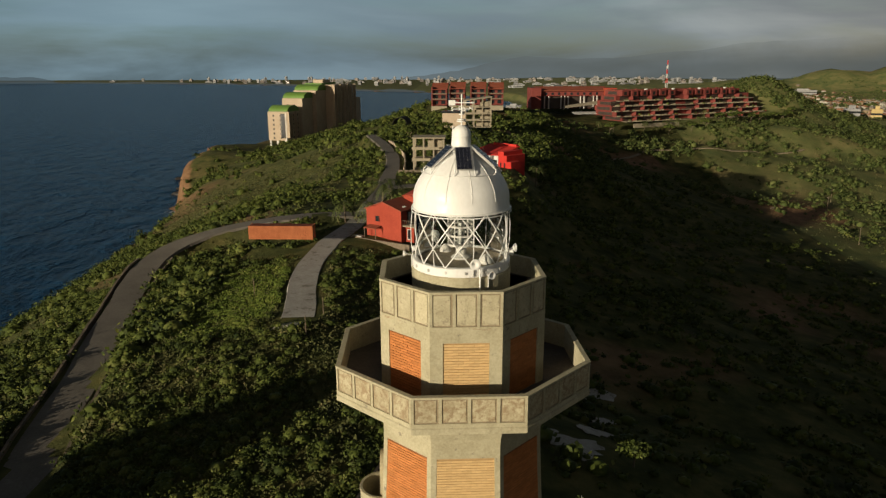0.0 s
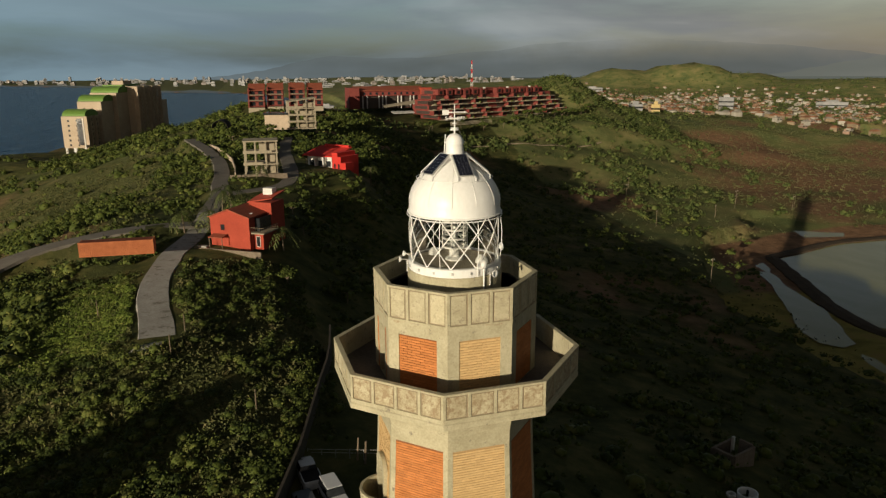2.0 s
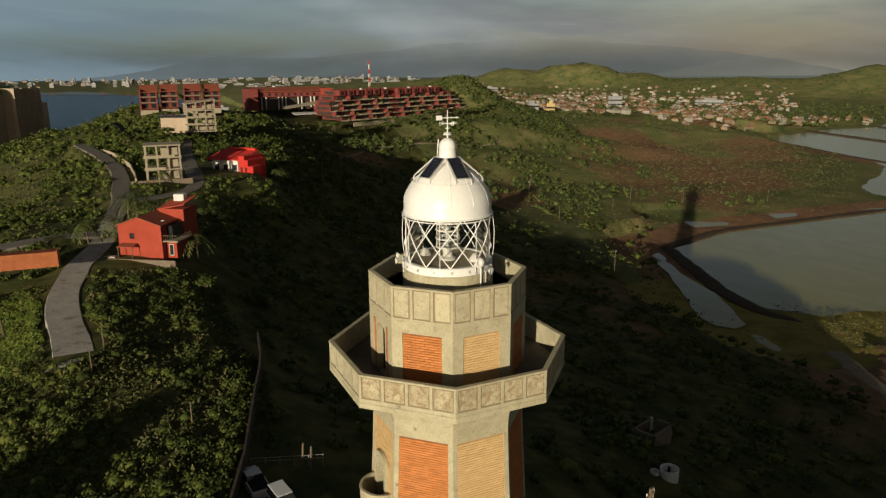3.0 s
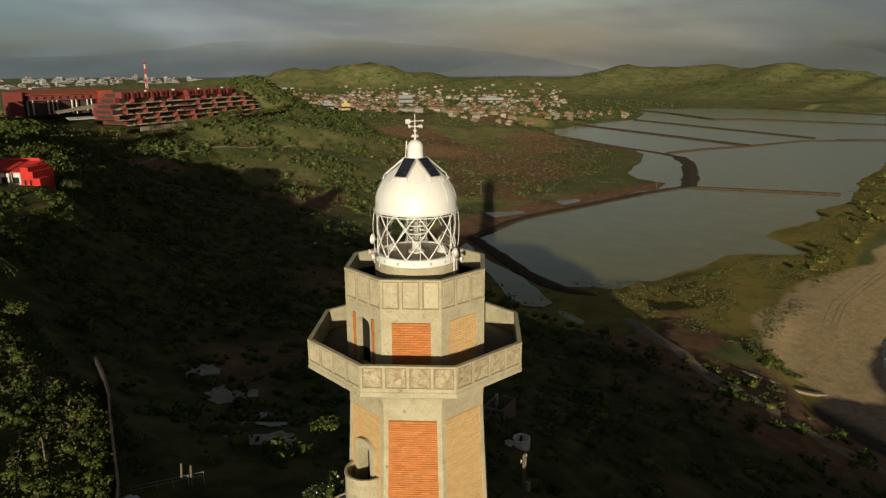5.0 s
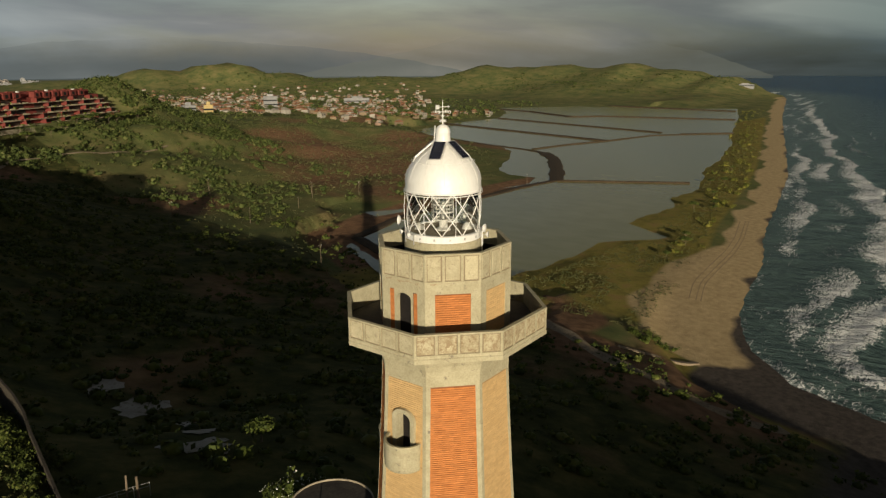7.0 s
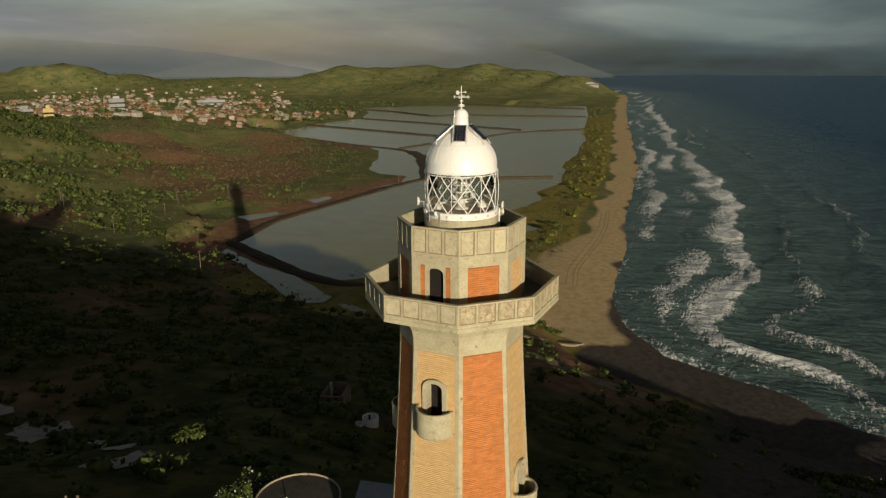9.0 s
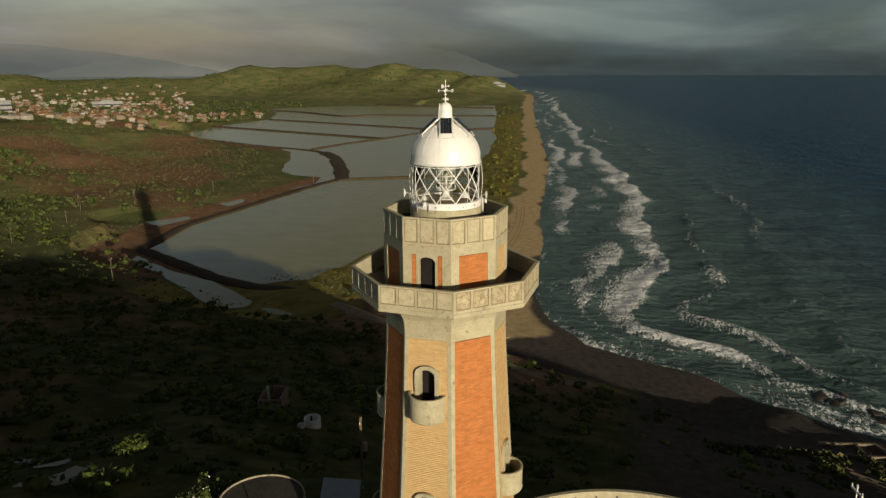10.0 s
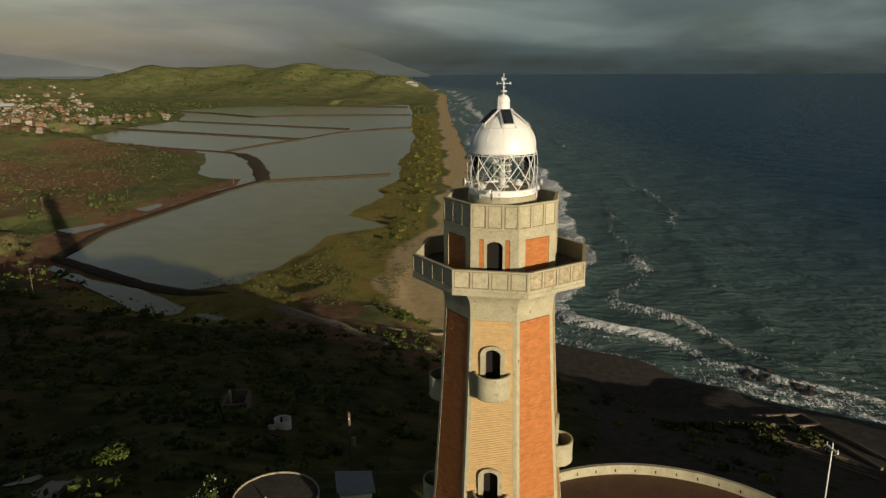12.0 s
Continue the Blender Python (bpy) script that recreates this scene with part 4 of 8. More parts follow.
for k in range(8):
    m = face_frame(k)
    doors = [(-0.42, 0.42, rim - 1.18, rim + 1.28) for rim in balconies[k]]
    half = lambda z: shaft_r(z) * math.sin(radians(22.5)) - 0.20
    deep = lambda z: shaft_r(z) * math.cos(radians(22.5)) - 0.03
    # backing wall with the door openings left out
    cuts = sorted({0.0, TOP_OF_BRICK, *[d for e in doors for d in e[2:]], *np.arange(2, 23, 3.0)})
    v, f = [], []
    for za, zb in zip(cuts, cuts[1:]):
        door = next((d for d in doors if d[2] <= za + 1e-6 and zb <= d[3] + 1e-6), None)
        for s, t in ([(None, door[0]), (door[1], None)] if door else [(None, None)]):
            b = len(v)
            for z in (za, zb):
                v += [(-half(z) if s is None else s, -deep(z), z), (half(z) if t is None else t, -deep(z), z)]
            f.append((b, b + 1, b + 3, b + 2))
    mesh_object("brick_wall", [tuple(m @ Vector(p)) for p in v], f, MORTAR if is_red(k) else MORTAR_BUFF, tower)
    bricks = []
    lo = 0.02
    for d in sorted(doors, key=lambda d: d[2]):
        bricks += brick_rows(lo, d[2], half, deep, None, k)
        bricks += brick_rows(d[2], d[3], half, deep, (d[0] - 0.2, d[1] + 0.2, d[2], d[3] + 0.2), k)
        lo = d[3]
    bricks += brick_rows(lo, TOP_OF_BRICK, half, deep, None, k)
    field = boxes_object("brickwork", bricks, m, BRICK_RED if is_red(k) else BRICK_BUFF, tower, "orange brickwork" if is_red(k) else "pale buff brickwork")
    tagged(field, kind="stuff")
    for d, rim in zip(doors, balconies[k]):
        y = -shaft_r(rim) * math.cos(radians(22.5))
        # arched surround
        bm = bmesh.new()
        top = d[3] - 0.30
        def arch(w, rise, zb):
            pts = [(-w, zb), (-w, top)] + [(-w * math.cos(a), top + rise * math.sin(a)) for a in np.linspace(0, math.pi, 11)[1:-1]] + [(w, top), (w, zb)]
            return pts
        inner_p, outer_p = arch(0.42, 0.30, d[2]), arch(0.66, 0.50, d[2])
        ring = []
        for (ix, iz), (ox, oz) in zip(inner_p, outer_p):
            ring.append([bm.verts.new(m @ Vector(p)) for p in ((ix, y + 0.5, iz), (ix, y - 0.10, iz), (ox, y - 0.10, oz), (ox, y + 0.06, oz))])
        for a, b in zip(ring, ring[1:]):
            for j in range(3):
                bm.faces.new((a[j], a[j + 1], b[j + 1], b[j]))
        bmesh.ops.recalc_face_normals(bm, faces=bm.faces)
        frame_ob = part("door_surround", bm, CONCRETE, tower, "arched concrete door surround")
        # panel that closes the niche, painted as the unlit inside
        bm = box(-0.42, 0.42, y + 0.42, y + 0.5, d[2], d[3])
        bmesh.ops.transform(bm, matrix=m, verts=bm.verts)
        part("doorway", bm, DARK, tower, "doorway panel painted as a dark interior")
        # half-round balcony
        low, yy = rim - 1.36, y + 0.02
        prof = [(0.98, rim), (0.87, rim), (0.87, low + 0.12), (0.02, low + 0.12), (0.02, low - 0.06), (0.80, low - 0.06), (0.93, low + 0.0), (0.98, low + 0.10), (0.96, low + 0.15), (0.96, rim - 0.08), (0.99, rim - 0.06)]
        bm = lathe(prof, 20, start=180, sweep=180, close=True)
        bmesh.ops.transform(bm, matrix=m @ Matrix.Translation((0, yy, 0)), verts=bm.verts)
        part("balcony", bm, CONCRETE, tower, "half-round concrete balcony")
part("inner_shell", octagon([(shaft_r(0) - 0.5, 0.0), (shaft_r(13) - 0.5, 13.0), (shaft_r(24) - 0.5, 24.0)]), DARK, tower)

# lower gallery
part("gallery_slab", octagon([(4.55, SLAB - 0.02), (4.98, SLAB + 0.02), (4.98, SLAB + 0.20), (4.92, SLAB + 0.26), (4.92, DECK_Z)], cap_bottom=False), CONCRETE, tower)
part("gallery_soffit", octagon([(3.0, SLAB - 0.03), (4.60, SLAB - 0.012)], cap_top=False, cap_bottom=False), CONCRETE, tower)
part("gallery_deck", octagon_ring([(3.2, DECK_Z - 0.05), (4.80, DECK_Z - 0.05), (4.80, DECK_Z + 0.012), (3.2, DECK_Z + 0.012)]), DECK, tower, "damp dark gallery deck")


def parapet(r, z0, z1, count, name):
    wall = part(name, octagon_ring([(r - 0.05, z0), (r - 0.05, z1 - 0.05), (r - 0.17, z1 - 0.05), (r - 0.17, z0)]), CONCRETE, tower)
    part("coping", octagon_ring([(r + 0.012, z1 - 0.07), (r + 0.012, z1 - 0.012), (r, z1), (r - 0.19, z1), (r - 0.20, z1 - 0.012), (r - 0.20, z1 - 0.07)]), CONCRETE, tower)
    for k in range(8):
        m = face_frame(k)
        ap, hw = r * math.cos(radians(22.5)), r * math.sin(radians(22.5))
        bay = 2 * hw / count
        bm = bmesh.new()
        inset = 0.05 * math.cos(radians(22.5)) + 0.002
        for j in range(count + 1):
            c = -hw + j * bay
            lo_x, hi_x = max(c - 0.055, -hw + 0.004), min(c + 0.055, hw - 0.004)
            if j in (0, count):
                lo_x, hi_x = (lo_x, c + 0.09) if j == 0 else (c - 0.09, hi_x)
            box(lo_x, hi_x, -ap, -ap + inset, z0 + 0.14, z1 - 0.072, bm=bm)
        box(-hw + 0.004, hw - 0.004, -ap - 0.006, -ap + inset, z0, z0 + 0.14, bm=bm)
        bmesh.ops.transform(bm, matrix=m, verts=bm.verts)
        part("parapet_frame", bm, CONCRETE, tower)
        bm = box(-hw + 0.02, hw - 0.02, -ap + inset - 0.012, -ap + inset + 0.004, z0 + 0.12, z1 - 0.075)
        bmesh.ops.transform(bm, matrix=m, verts=bm.verts)
        part("panel_bed", bm, GRIME, tower, "grimy recess round the panels")
        for j in range(count):
            c = -hw + (j + 0.5) * bay
            w = bay / 2 - (0.125 if j in (0, count - 1) else 0.098)
            bm = box(c - w, c + w, -ap + 0.018, -ap + inset - 0.014, z0 + 0.19, z1 - 0.12, 0.012)
            for sx in (-1, 1):
                for sz in (z0 + 0.25, z1 - 0.18):
                    box(c + sx * (w - 0.06) - 0.016, c + sx * (w - 0.06) + 0.016, -ap + 0.010, -ap + 0.03, sz - 0.016, sz + 0.016, bm=bm)
            bmesh.ops.transform(bm, matrix=m, verts=bm.verts)
            part("panel", bm, PANEL_WORN if count == 4 and k in (7, 0, 1, 2) else PANEL, tower)


parapet(R_RIM, SLAB + 0.26, RIM, 4, "gallery_parapet")

# upper drum with brick panels and a doorway
drum_bricks = []
ap, hw = R_DRUM * math.cos(radians(22.5)), R_DRUM * math.sin(radians(22.5))
part("drum_core", octagon([(R_DRUM - 0.32, DECK_Z), (R_DRUM - 0.32, UP_DECK)], cap_bottom=False), MORTAR, tower)
for k in range(8):
    m = face_frame(k)
    door = k == 6
    pier, head = 0.44, DECK_Z + 2.22
    bm = bmesh.new()
    box(-hw + 0.003, -hw + pier, -ap, -ap + 0.3, DECK_Z, head, bm=bm)
    box(hw - pier, hw - 0.003, -ap, -ap + 0.3, DECK_Z, head, bm=bm)
    box(-hw + 0.003, hw - 0.003, -ap, -ap + 0.3, head, UP_DECK - 0.62, bm=bm)
    bmesh.ops.transform(bm, matrix=m, verts=bm.verts)
    part("drum_wall", bm, CONCRETE, tower)
    w = hw - pier
    spans = [(-w, w)]
    if door:
        bm = bmesh.new()
        dz, dw = DECK_Z + 1.84, 0.42
        outline = lambda q, rise: [(-q, DECK_Z), (-q, dz)] + [(-q * math.cos(a), dz + rise * math.sin(a)) for a in np.linspace(0, math.pi, 9)[1:-1]] + [(q, dz), (q, DECK_Z)]
        ring = []
        for (ix, iz), (ox, oz) in zip(outline(dw, 0.26), [(-0.55, DECK_Z), (-0.55, dz)] + [(-0.55 + 1.1 * t, head) for t in np.linspace(0, 1, 7)] + [(0.55, dz), (0.55, DECK_Z)]):
            ring.append([bm.verts.new(p) for p in ((ix, -ap + 0.31, iz), (ix, -ap + 0.02, iz), (ox, -ap + 0.02, oz))])
        for a, b in zip(ring, ring[1:]):
            for j in range(2):
                bm.faces.new((a[j], a[j + 1], b[j + 1], b[j]))
        bmesh.ops.recalc_face_normals(bm, faces=bm.faces)
        bmesh.ops.transform(bm, matrix=m, verts=bm.verts)
        part("door_surround", bm, CONCRETE, tower)
        # the dark inside of the drum is painted on this panel
        bm = box(-dw, dw, -ap + 0.262, -ap + 0.3, DECK_Z, dz + 0.27)
        bmesh.ops.transform(bm, matrix=m, verts=bm.verts)
        part("doorway", bm, DARK, tower, "doorway panel painted as a dark interior")
        spans = [(-w, -0.56), (0.56, w)]
    rows = []
    for s, t in spans:
        c, q = (s + t) / 2, (t - s) / 2
        rows += [(b[0] + c, b[1] + c, *b[2:]) for b in brick_rows(DECK_Z + 0.03, head, lambda z: q, lambda z: ap - 0.05, None, 90 + k, joint=0.012)]
        bm = box(s, t, -ap + 0.06, -ap + 0.2, DECK_Z, head)
        bmesh.ops.transform(bm, matrix=m, verts=bm.verts)
        part("brick_wall", bm, MORTAR if is_red(k) or k == 6 else MORTAR_BUFF, tower)
    drum_bricks.append((k, m, rows))
part("upper_deck", octagon([(R_DRUM - 0.1, UP_DECK - 0.3), (R_DRUM - 0.1, UP_DECK)]), DECK, tower, "damp dark deck round the lantern")
parapet(R_DRUM, UP_DECK - 0.62, UP_RIM, 3, "drum_parapet")

# a chipped, stained cold joint over the doorway and the face beside it
chip = random.Random(3)
for k, lo, hi, z in ((6, -1.0, 1.0, DECK_Z + 2.62), (7, -1.0, -0.1, DECK_Z + 2.66), (0, 0.2, 0.9, DECK_Z + 2.7)):
    rows = []
    x = lo
    while x < hi:
        w, h = chip.uniform(0.05, 0.20), chip.uniform(0.02, 0.09)
        zz = z + chip.uniform(-0.05, 0.05)
        rows.append((x, x + w, -ap - 0.004 - chip.random() * 0.01, -ap + 0.02, zz, zz + h))
        x += w * chip.uniform(0.5, 1.3)
    tagged(boxes_object("chipped_joint", rows, face_frame(k), PANEL_WORN, tower, "chipped brown joint in the concrete"), kind="stuff")

# lantern
part("lantern_base", lathe([(1.84, UP_DECK), (1.84, 30.16), (1.80, 30.20), (1.2, 30.20)], 48), CONCRETE, tower, "round pale concrete base")
part("lantern_sill", lathe([(1.79, 30.19), (1.81, 30.22), (1.81, 30.48), (1.77, 30.52), (1.6, 30.52)], 48), WHITE, tower, "white steel sill ring")
for j in range(16):
    w = radians(j * 22.5 + 4)
    bm = box(-0.04, 0.04, -0.02, 0.02, -0.05, 0.05, 0.006)
    bmesh.ops.transform(bm, matrix=Matrix.Translation((1.815 * math.cos(w), 1.815 * math.sin(w), 30.36)) @ Matrix.Rotation(w + math.pi / 2, 4, "Z"), verts=bm.verts)
    part("sill_bracket", bm, STEEL, tower)
GLASS_R, G0, G1 = 1.70, 30.50, 32.42
part("lantern_floor", lathe([(1.6, 30.46), (0.02, 30.46)], 32), GREY_CONC, tower)
pane = part("lantern_glass", lathe([(GLASS_R - 0.03, G0), (GLASS_R - 0.03, G1)], 44), GLASS, tower, smooth=True)
pane.visible_shadow = False
NODES = 11
for j in range(NODES):
    for turn in (-1, 1):
        pts = []
        for s in range(7):
            w = radians(4.0 + 360 / NODES * (j + turn * 1.5 * s / 6))
            pts.append(Vector((-GLASS_R * math.sin(w), -GLASS_R * math.cos(w), G1 + (G0 - G1) * s / 6)))
        bm = bmesh.new()
        for a, b in zip(pts, pts[1:]):
            rod(a, b, 0.022, 6, bm)
        part("glazing_bar", bm, WHITE, tower)
bm = bmesh.new()
for zz, rr, rad in ((32.40, 1.80, 0.035), (32.30, 1.82, 0.02)):
    ring = [Vector((rr * math.cos(2 * math.pi * s / 36), rr * math.sin(2 * math.pi * s / 36), zz)) for s in range(36)]
    for a, b in zip(ring, ring[1:] + ring[:1]):
        rod(a, b, rad, 5, bm)
part("hoop_rail", bm, WHITE, tower)
for j in range(8):
    w = radians(45 * j + 12)
    pts = [Vector((r * math.cos(w), r * math.sin(w), z)) for r, z in ((1.82, 32.3), (1.88, 31.7), (1.87, 31.1), (1.80, 30.5))]
    bm = bmesh.new()
    for a, b in zip(pts, pts[1:]):
        rod(a, b, 0.014, 5, bm)
    part("guard_rod", bm, WHITE, tower)
DOME_Z, DOME_R, DOME_H = 32.75, 1.755, 1.80
prof = [(1.76, 32.40), (1.775, 32.44), (1.775, 32.50), (1.755, 32.54)] + [(DOME_R * math.cos(a) ** 1.6, DOME_Z + DOME_H * math.sin(a)) for a in np.linspace(0.02, math.pi / 2 * 0.93, 20)]
dome = part("dome", lathe(prof, 64), WHITE, tower, "white painted riveted steel dome", smooth=True)
for j in range(12):
    w = radians(30 * j + 11)
    line = []
    for a in np.linspace(0.03, 1.3, 26):
        r, z = DOME_R * math.cos(a) ** 1.6 * 1.004, DOME_Z + DOME_H * math.sin(a) * 1.002
        line.append(Vector((r * math.cos(w), r * math.sin(w), z)))
    side = Vector((-math.sin(w), math.cos(w), 0)) * 0.011
    v, f = [], []
    for n, p in enumerate(line):
        bead = 1.0 + 0.9 * (n % 2)
        v += [tuple(p - side * bead), tuple(p * 1.0004 + Vector((p.x, p.y, 0)) * 0.004), tuple(p + side * bead)]
        if n:
            b = 3 * n
            f += [(b - 3, b - 2, b + 1, b), (b - 2, b - 1, b + 2, b + 1)]
    mesh_object("rivet_seam", v, f, WHITE, dome)
part("ventilator", lathe([(0.50, 34.40), (0.36, 34.50), (0.33, 34.95), (0.35, 35.0)] + [(0.335 * math.cos(a), 35.02 + 0.33 * math.sin(a)) for a in np.linspace(0, math.pi / 2, 9)], 28), WHITE, tower, "white ball ventilator", smooth=True)
vane = part("weather_vane", rod((0, 0, 35.3), (0, 0, 36.42), 0.034, 8, r2=0.014), WHITE, tower, "pale weather vane with compass letters")
for z, r in ((35.48, 0.17), (35.54, 0.15), (35.72, 0.09)):
    part("collar", lathe([(0.02, z - 0.02), (r, z - 0.02), (r, z + 0.015), (0.02, z + 0.015)], 14), WHITE, vane)
for w in (10, 100):
    c, s = math.cos(radians(w)), math.sin(radians(w))
    part("arm", rod((-0.30 * c, -0.30 * s, 35.90), (0.30 * c, 0.30 * s, 35.90), 0.02, 6), WHITE, vane)
bm = rod((-0.42, 0.04, 36.12), (0.42, -0.04, 36.12), 0.02, 6)
rod((0.36, -0.036, 36.12), (0.48, -0.046, 36.12), 0.05, 6, bm, r2=0.0)
box(-0.46, -0.22, 0.015, 0.045, 36.03, 36.21, bm=bm)
part("arrow", bm, WHITE, vane)
for w, ch in ((10, "N"), (100, "E"), (190, "S"), (280, "O")):
    cu = bpy.data.curves.new("letter", "FONT")
    cu.body, cu.size, cu.extrude, cu.align_x, cu.align_y = ch, 0.19, 0.018, "CENTER", "CENTER"
    tmp = bpy.data.objects.new("letter", cu)
    me = bpy.data.meshes.new_from_object(tmp)
    bpy.data.objects.remove(tmp)
    me.materials.append(WHITE)
    ob = new("letter", me)
    ob.parent = vane
    ob.matrix_basis = pose(0.34 * math.cos(radians(w)), 0.34 * math.sin(radians(w)), 35.90, 90, 0, -20)
for j in range(5):
    az = radians(68 - 72 * j)
    m = Matrix.Rotation(-az, 4, "Z") @ Matrix.Translation((0, -0.42, 34.63)) @ Matrix.Rotation(radians(-50), 4, "X")
    # panel lies in local x and -z, falling outwards
    bm = box(-0.29, 0.29, -0.02, 0.02, -1.12, -0.04, 0.006)
    bmesh.ops.transform(bm, matrix=m, verts=bm.verts)
    sp = part("solar_panel", bm, STEEL, tower, "black solar panel in an aluminium frame")
    for cx in range(4):
        for cz in range(7):
            bm = box(-0.262 + cx * 0.132, -0.262 + cx * 0.132 + 0.126, -0.0245, -0.0205, -1.095 + cz * 0.149, -1.095 + cz * 0.149 + 0.142)
            bmesh.ops.transform(bm, matrix=m, verts=bm.verts)
            part("solar_cell", bm, SOLAR, sp)
    for sx in (-0.33, 0.33):
        bm = rod(m @ Vector((sx, 0.03, 0.02)), m @ Vector((sx, 0.03, -1.22)), 0.018, 6)
        rod(m @ Vector((sx, 0.03, -1.20)), m @ Vector((sx * 1.15, 0.14, -1.30)), 0.02, 6, bm)
        part("panel_strut", bm, WHITE, tower)
ringr, ringz = 1.46, 33.72
bm = bmesh.new()
ring = [Vector((ringr * math.cos(2 * math.pi * s / 40), ringr * math.sin(2 * math.pi * s / 40), ringz)) for s in range(40)]
for a, b in zip(ring, ring[1:] + ring[:1]):
    rod(a, b, 0.012, 5, bm)
for s in range(0, 40, 4):
    rod(ring[s], ring[s] * 1.0 + Vector((ring[s].x * -0.08, ring[s].y * -0.08, -0.05)), 0.015, 5, bm)
part("dome_rail", bm, WHITE, tower)
part("conduit", rod((-0.35, 0.25, 34.45), (-0.30, 0.2, 35.3), 0.02, 6), WHITE, tower)
part("stay_wire", rod((0.2, 0.1, 35.45), (0.95, 0.62, 34.2), 0.008, 4), STEEL, tower)
# lamp inside
lens = part("lamp_lens", lathe([(0.45, 31.0), (0.47, 31.05), (0.47, 32.0), (0.45, 32.05)], 24), GLASS, tower, "cylindrical glass lens of the lamp", smooth=True)
lens.visible_shadow = False
for z in (31.0, 31.35, 31.7, 32.05):
    part("lens_ring", lathe([(0.42, z - 0.035), (0.50, z - 0.035), (0.50, z + 0.035), (0.42, z + 0.035)], 24, close=True), WHITE_DULL, lens)
for j in range(6):
    w = radians(60 * j)
    part("lens_post", rod((0.48 * math.cos(w), 0.48 * math.sin(w), 31.0), (0.48 * math.cos(w), 0.48 * math.sin(w), 32.05), 0.02, 6), WHITE_DULL, lens)
part("lamp_pedestal", lathe([(0.36, 30.46), (0.36, 30.52), (0.2, 30.6), (0.2, 30.9), (0.34, 30.98), (0.02, 30.98)], 20), WHITE_DULL, tower)
part("lamp_core", lathe([(0.02, 31.0), (0.13, 31.0), (0.13, 31.8), (0.02, 31.85)], 14), STEEL, tower)
for w, r, sc in ((-50, 1.15, 1.0), (150, 1.15, 0.9)):
    a = radians(w)
    bm = lathe([(0.02, 0.32), (0.10, 0.30), (0.24, 0.12), (0.26, 0.0)], 14)
    bmesh.ops.transform(bm, matrix=Matrix.Translation((-r * math.sin(a), -r * math.cos(a), 30.46)) @ Matrix.Scale(sc, 4), verts=bm.verts)
    part("lamp_cover", bm, WHITE_DULL, tower, smooth=True)
for w, z, r, size in ((97, 30.55, 2.05, 0.12), (-30, 30.30, 2.0, 0.15), (-100, 30.75, 1.98, 0.17), (-112, 30.45, 2.02, 0.13), (152, 30.85, 2.05, 0.24), (120, 30.55, 1.98, 0.12), (-12, 30.75, 2.0, 0.2)):
    a = radians(w)
    out = Vector((-math.sin(a), -math.cos(a), 0))
    c = out * r + Vector((0, 0, z))
    bm = lathe([(0.02, 0.0), (size * 0.6, 0.03), (size, 0.11), (size * 0.97, 0.125), (size * 0.5, 0.06), (0.02, 0.03)], 16)
    bmesh.ops.transform(bm, matrix=Matrix.Translation(c) @ out.to_track_quat("Z", "Y").to_matrix().to_4x4(), verts=bm.verts)
    dish = part("dish_antenna", bm, WHITE, tower, "small white dish antenna", smooth=True)
    bm = rod(c, out * 1.80 + Vector((0, 0, z - 0.05)), 0.022, 6)
    rod(out * 1.86 + Vector((0, 0, z - 0.05)), out * 1.86 + Vector((0, 0, z - 0.5)), 0.028, 6, bm)
    part("bracket", bm, STEEL, dish)
part("conduit", rod((0.62, -1.80, 29.3), (0.62, -1.80, 30.55), 0.03, 6), WHITE, tower)

# ---- buildings ----
def block(name, parent, x0, x1, y0, y1, z0, z1, mat, label="", bevel=0.04):
    return part(name, box(x0, x1, y0, y1, z0, z1, bevel), mat, parent, label)


def slab_roof(name, parent, pts, thick, mat, label=""):
    """A sloping slab over four corners, given in order."""
    bm = bmesh.new()
    lo = [bm.verts.new(p) for p in pts]
    hi = [bm.verts.new((p[0], p[1], p[2] + thick)) for p in pts]
    bm.faces.new(lo[::-1])
    bm.faces.new(hi)
    for i in range(4):
        j = (i + 1) % 4
        bm.faces.new((lo[i], lo[j], hi[j], hi[i]))
    bmesh.ops.recalc_face_normals(bm, faces=bm.faces)
    return part(name, bm, mat, parent, label)


def window(parent, x, y, z, w, h, axis="y", out=-1, frame=WHITE_DULL, glass=GLASS_DARK):
    """A window set in a wall that faces along axis, with a proud frame and a recessed pane."""
    bm = bmesh.new()
    t = 0.09
    for a0, a1, b0, b1 in ((-w / 2, w / 2, h / 2 - t, h / 2), (-w / 2, w / 2, -h / 2, -h / 2 + t), (-w / 2, -w / 2 + t, -h / 2 + t, h / 2 - t), (w / 2 - t, w / 2, -h / 2 + t, h / 2 - t)):
        if axis == "y":
            box(x + a0, x + a1, y + out * 0.06 - 0.05, y + out * 0.06 + 0.05, z + b0, z + b1, bm=bm)
        else:
            box(x + out * 0.06 - 0.05, x + out * 0.06 + 0.05, y + a0, y + a1, z + b0, z + b1, bm=bm)
    win = part("window", bm, frame, parent)
    s = 0.02
    if axis == "y":
        bm = box(x - w / 2 + t, x + w / 2 - t, y + out * 0.02 - s, y + out * 0.02 + s, z - h / 2 + t, z + h / 2 - t)
    else:
        bm = box(x + out * 0.02 - s, x + out * 0.02 + s, y - w / 2 + t, y + w / 2 - t, z - h / 2 + t, z + h / 2 - t)
    part("pane", bm, glass, win)
    return win


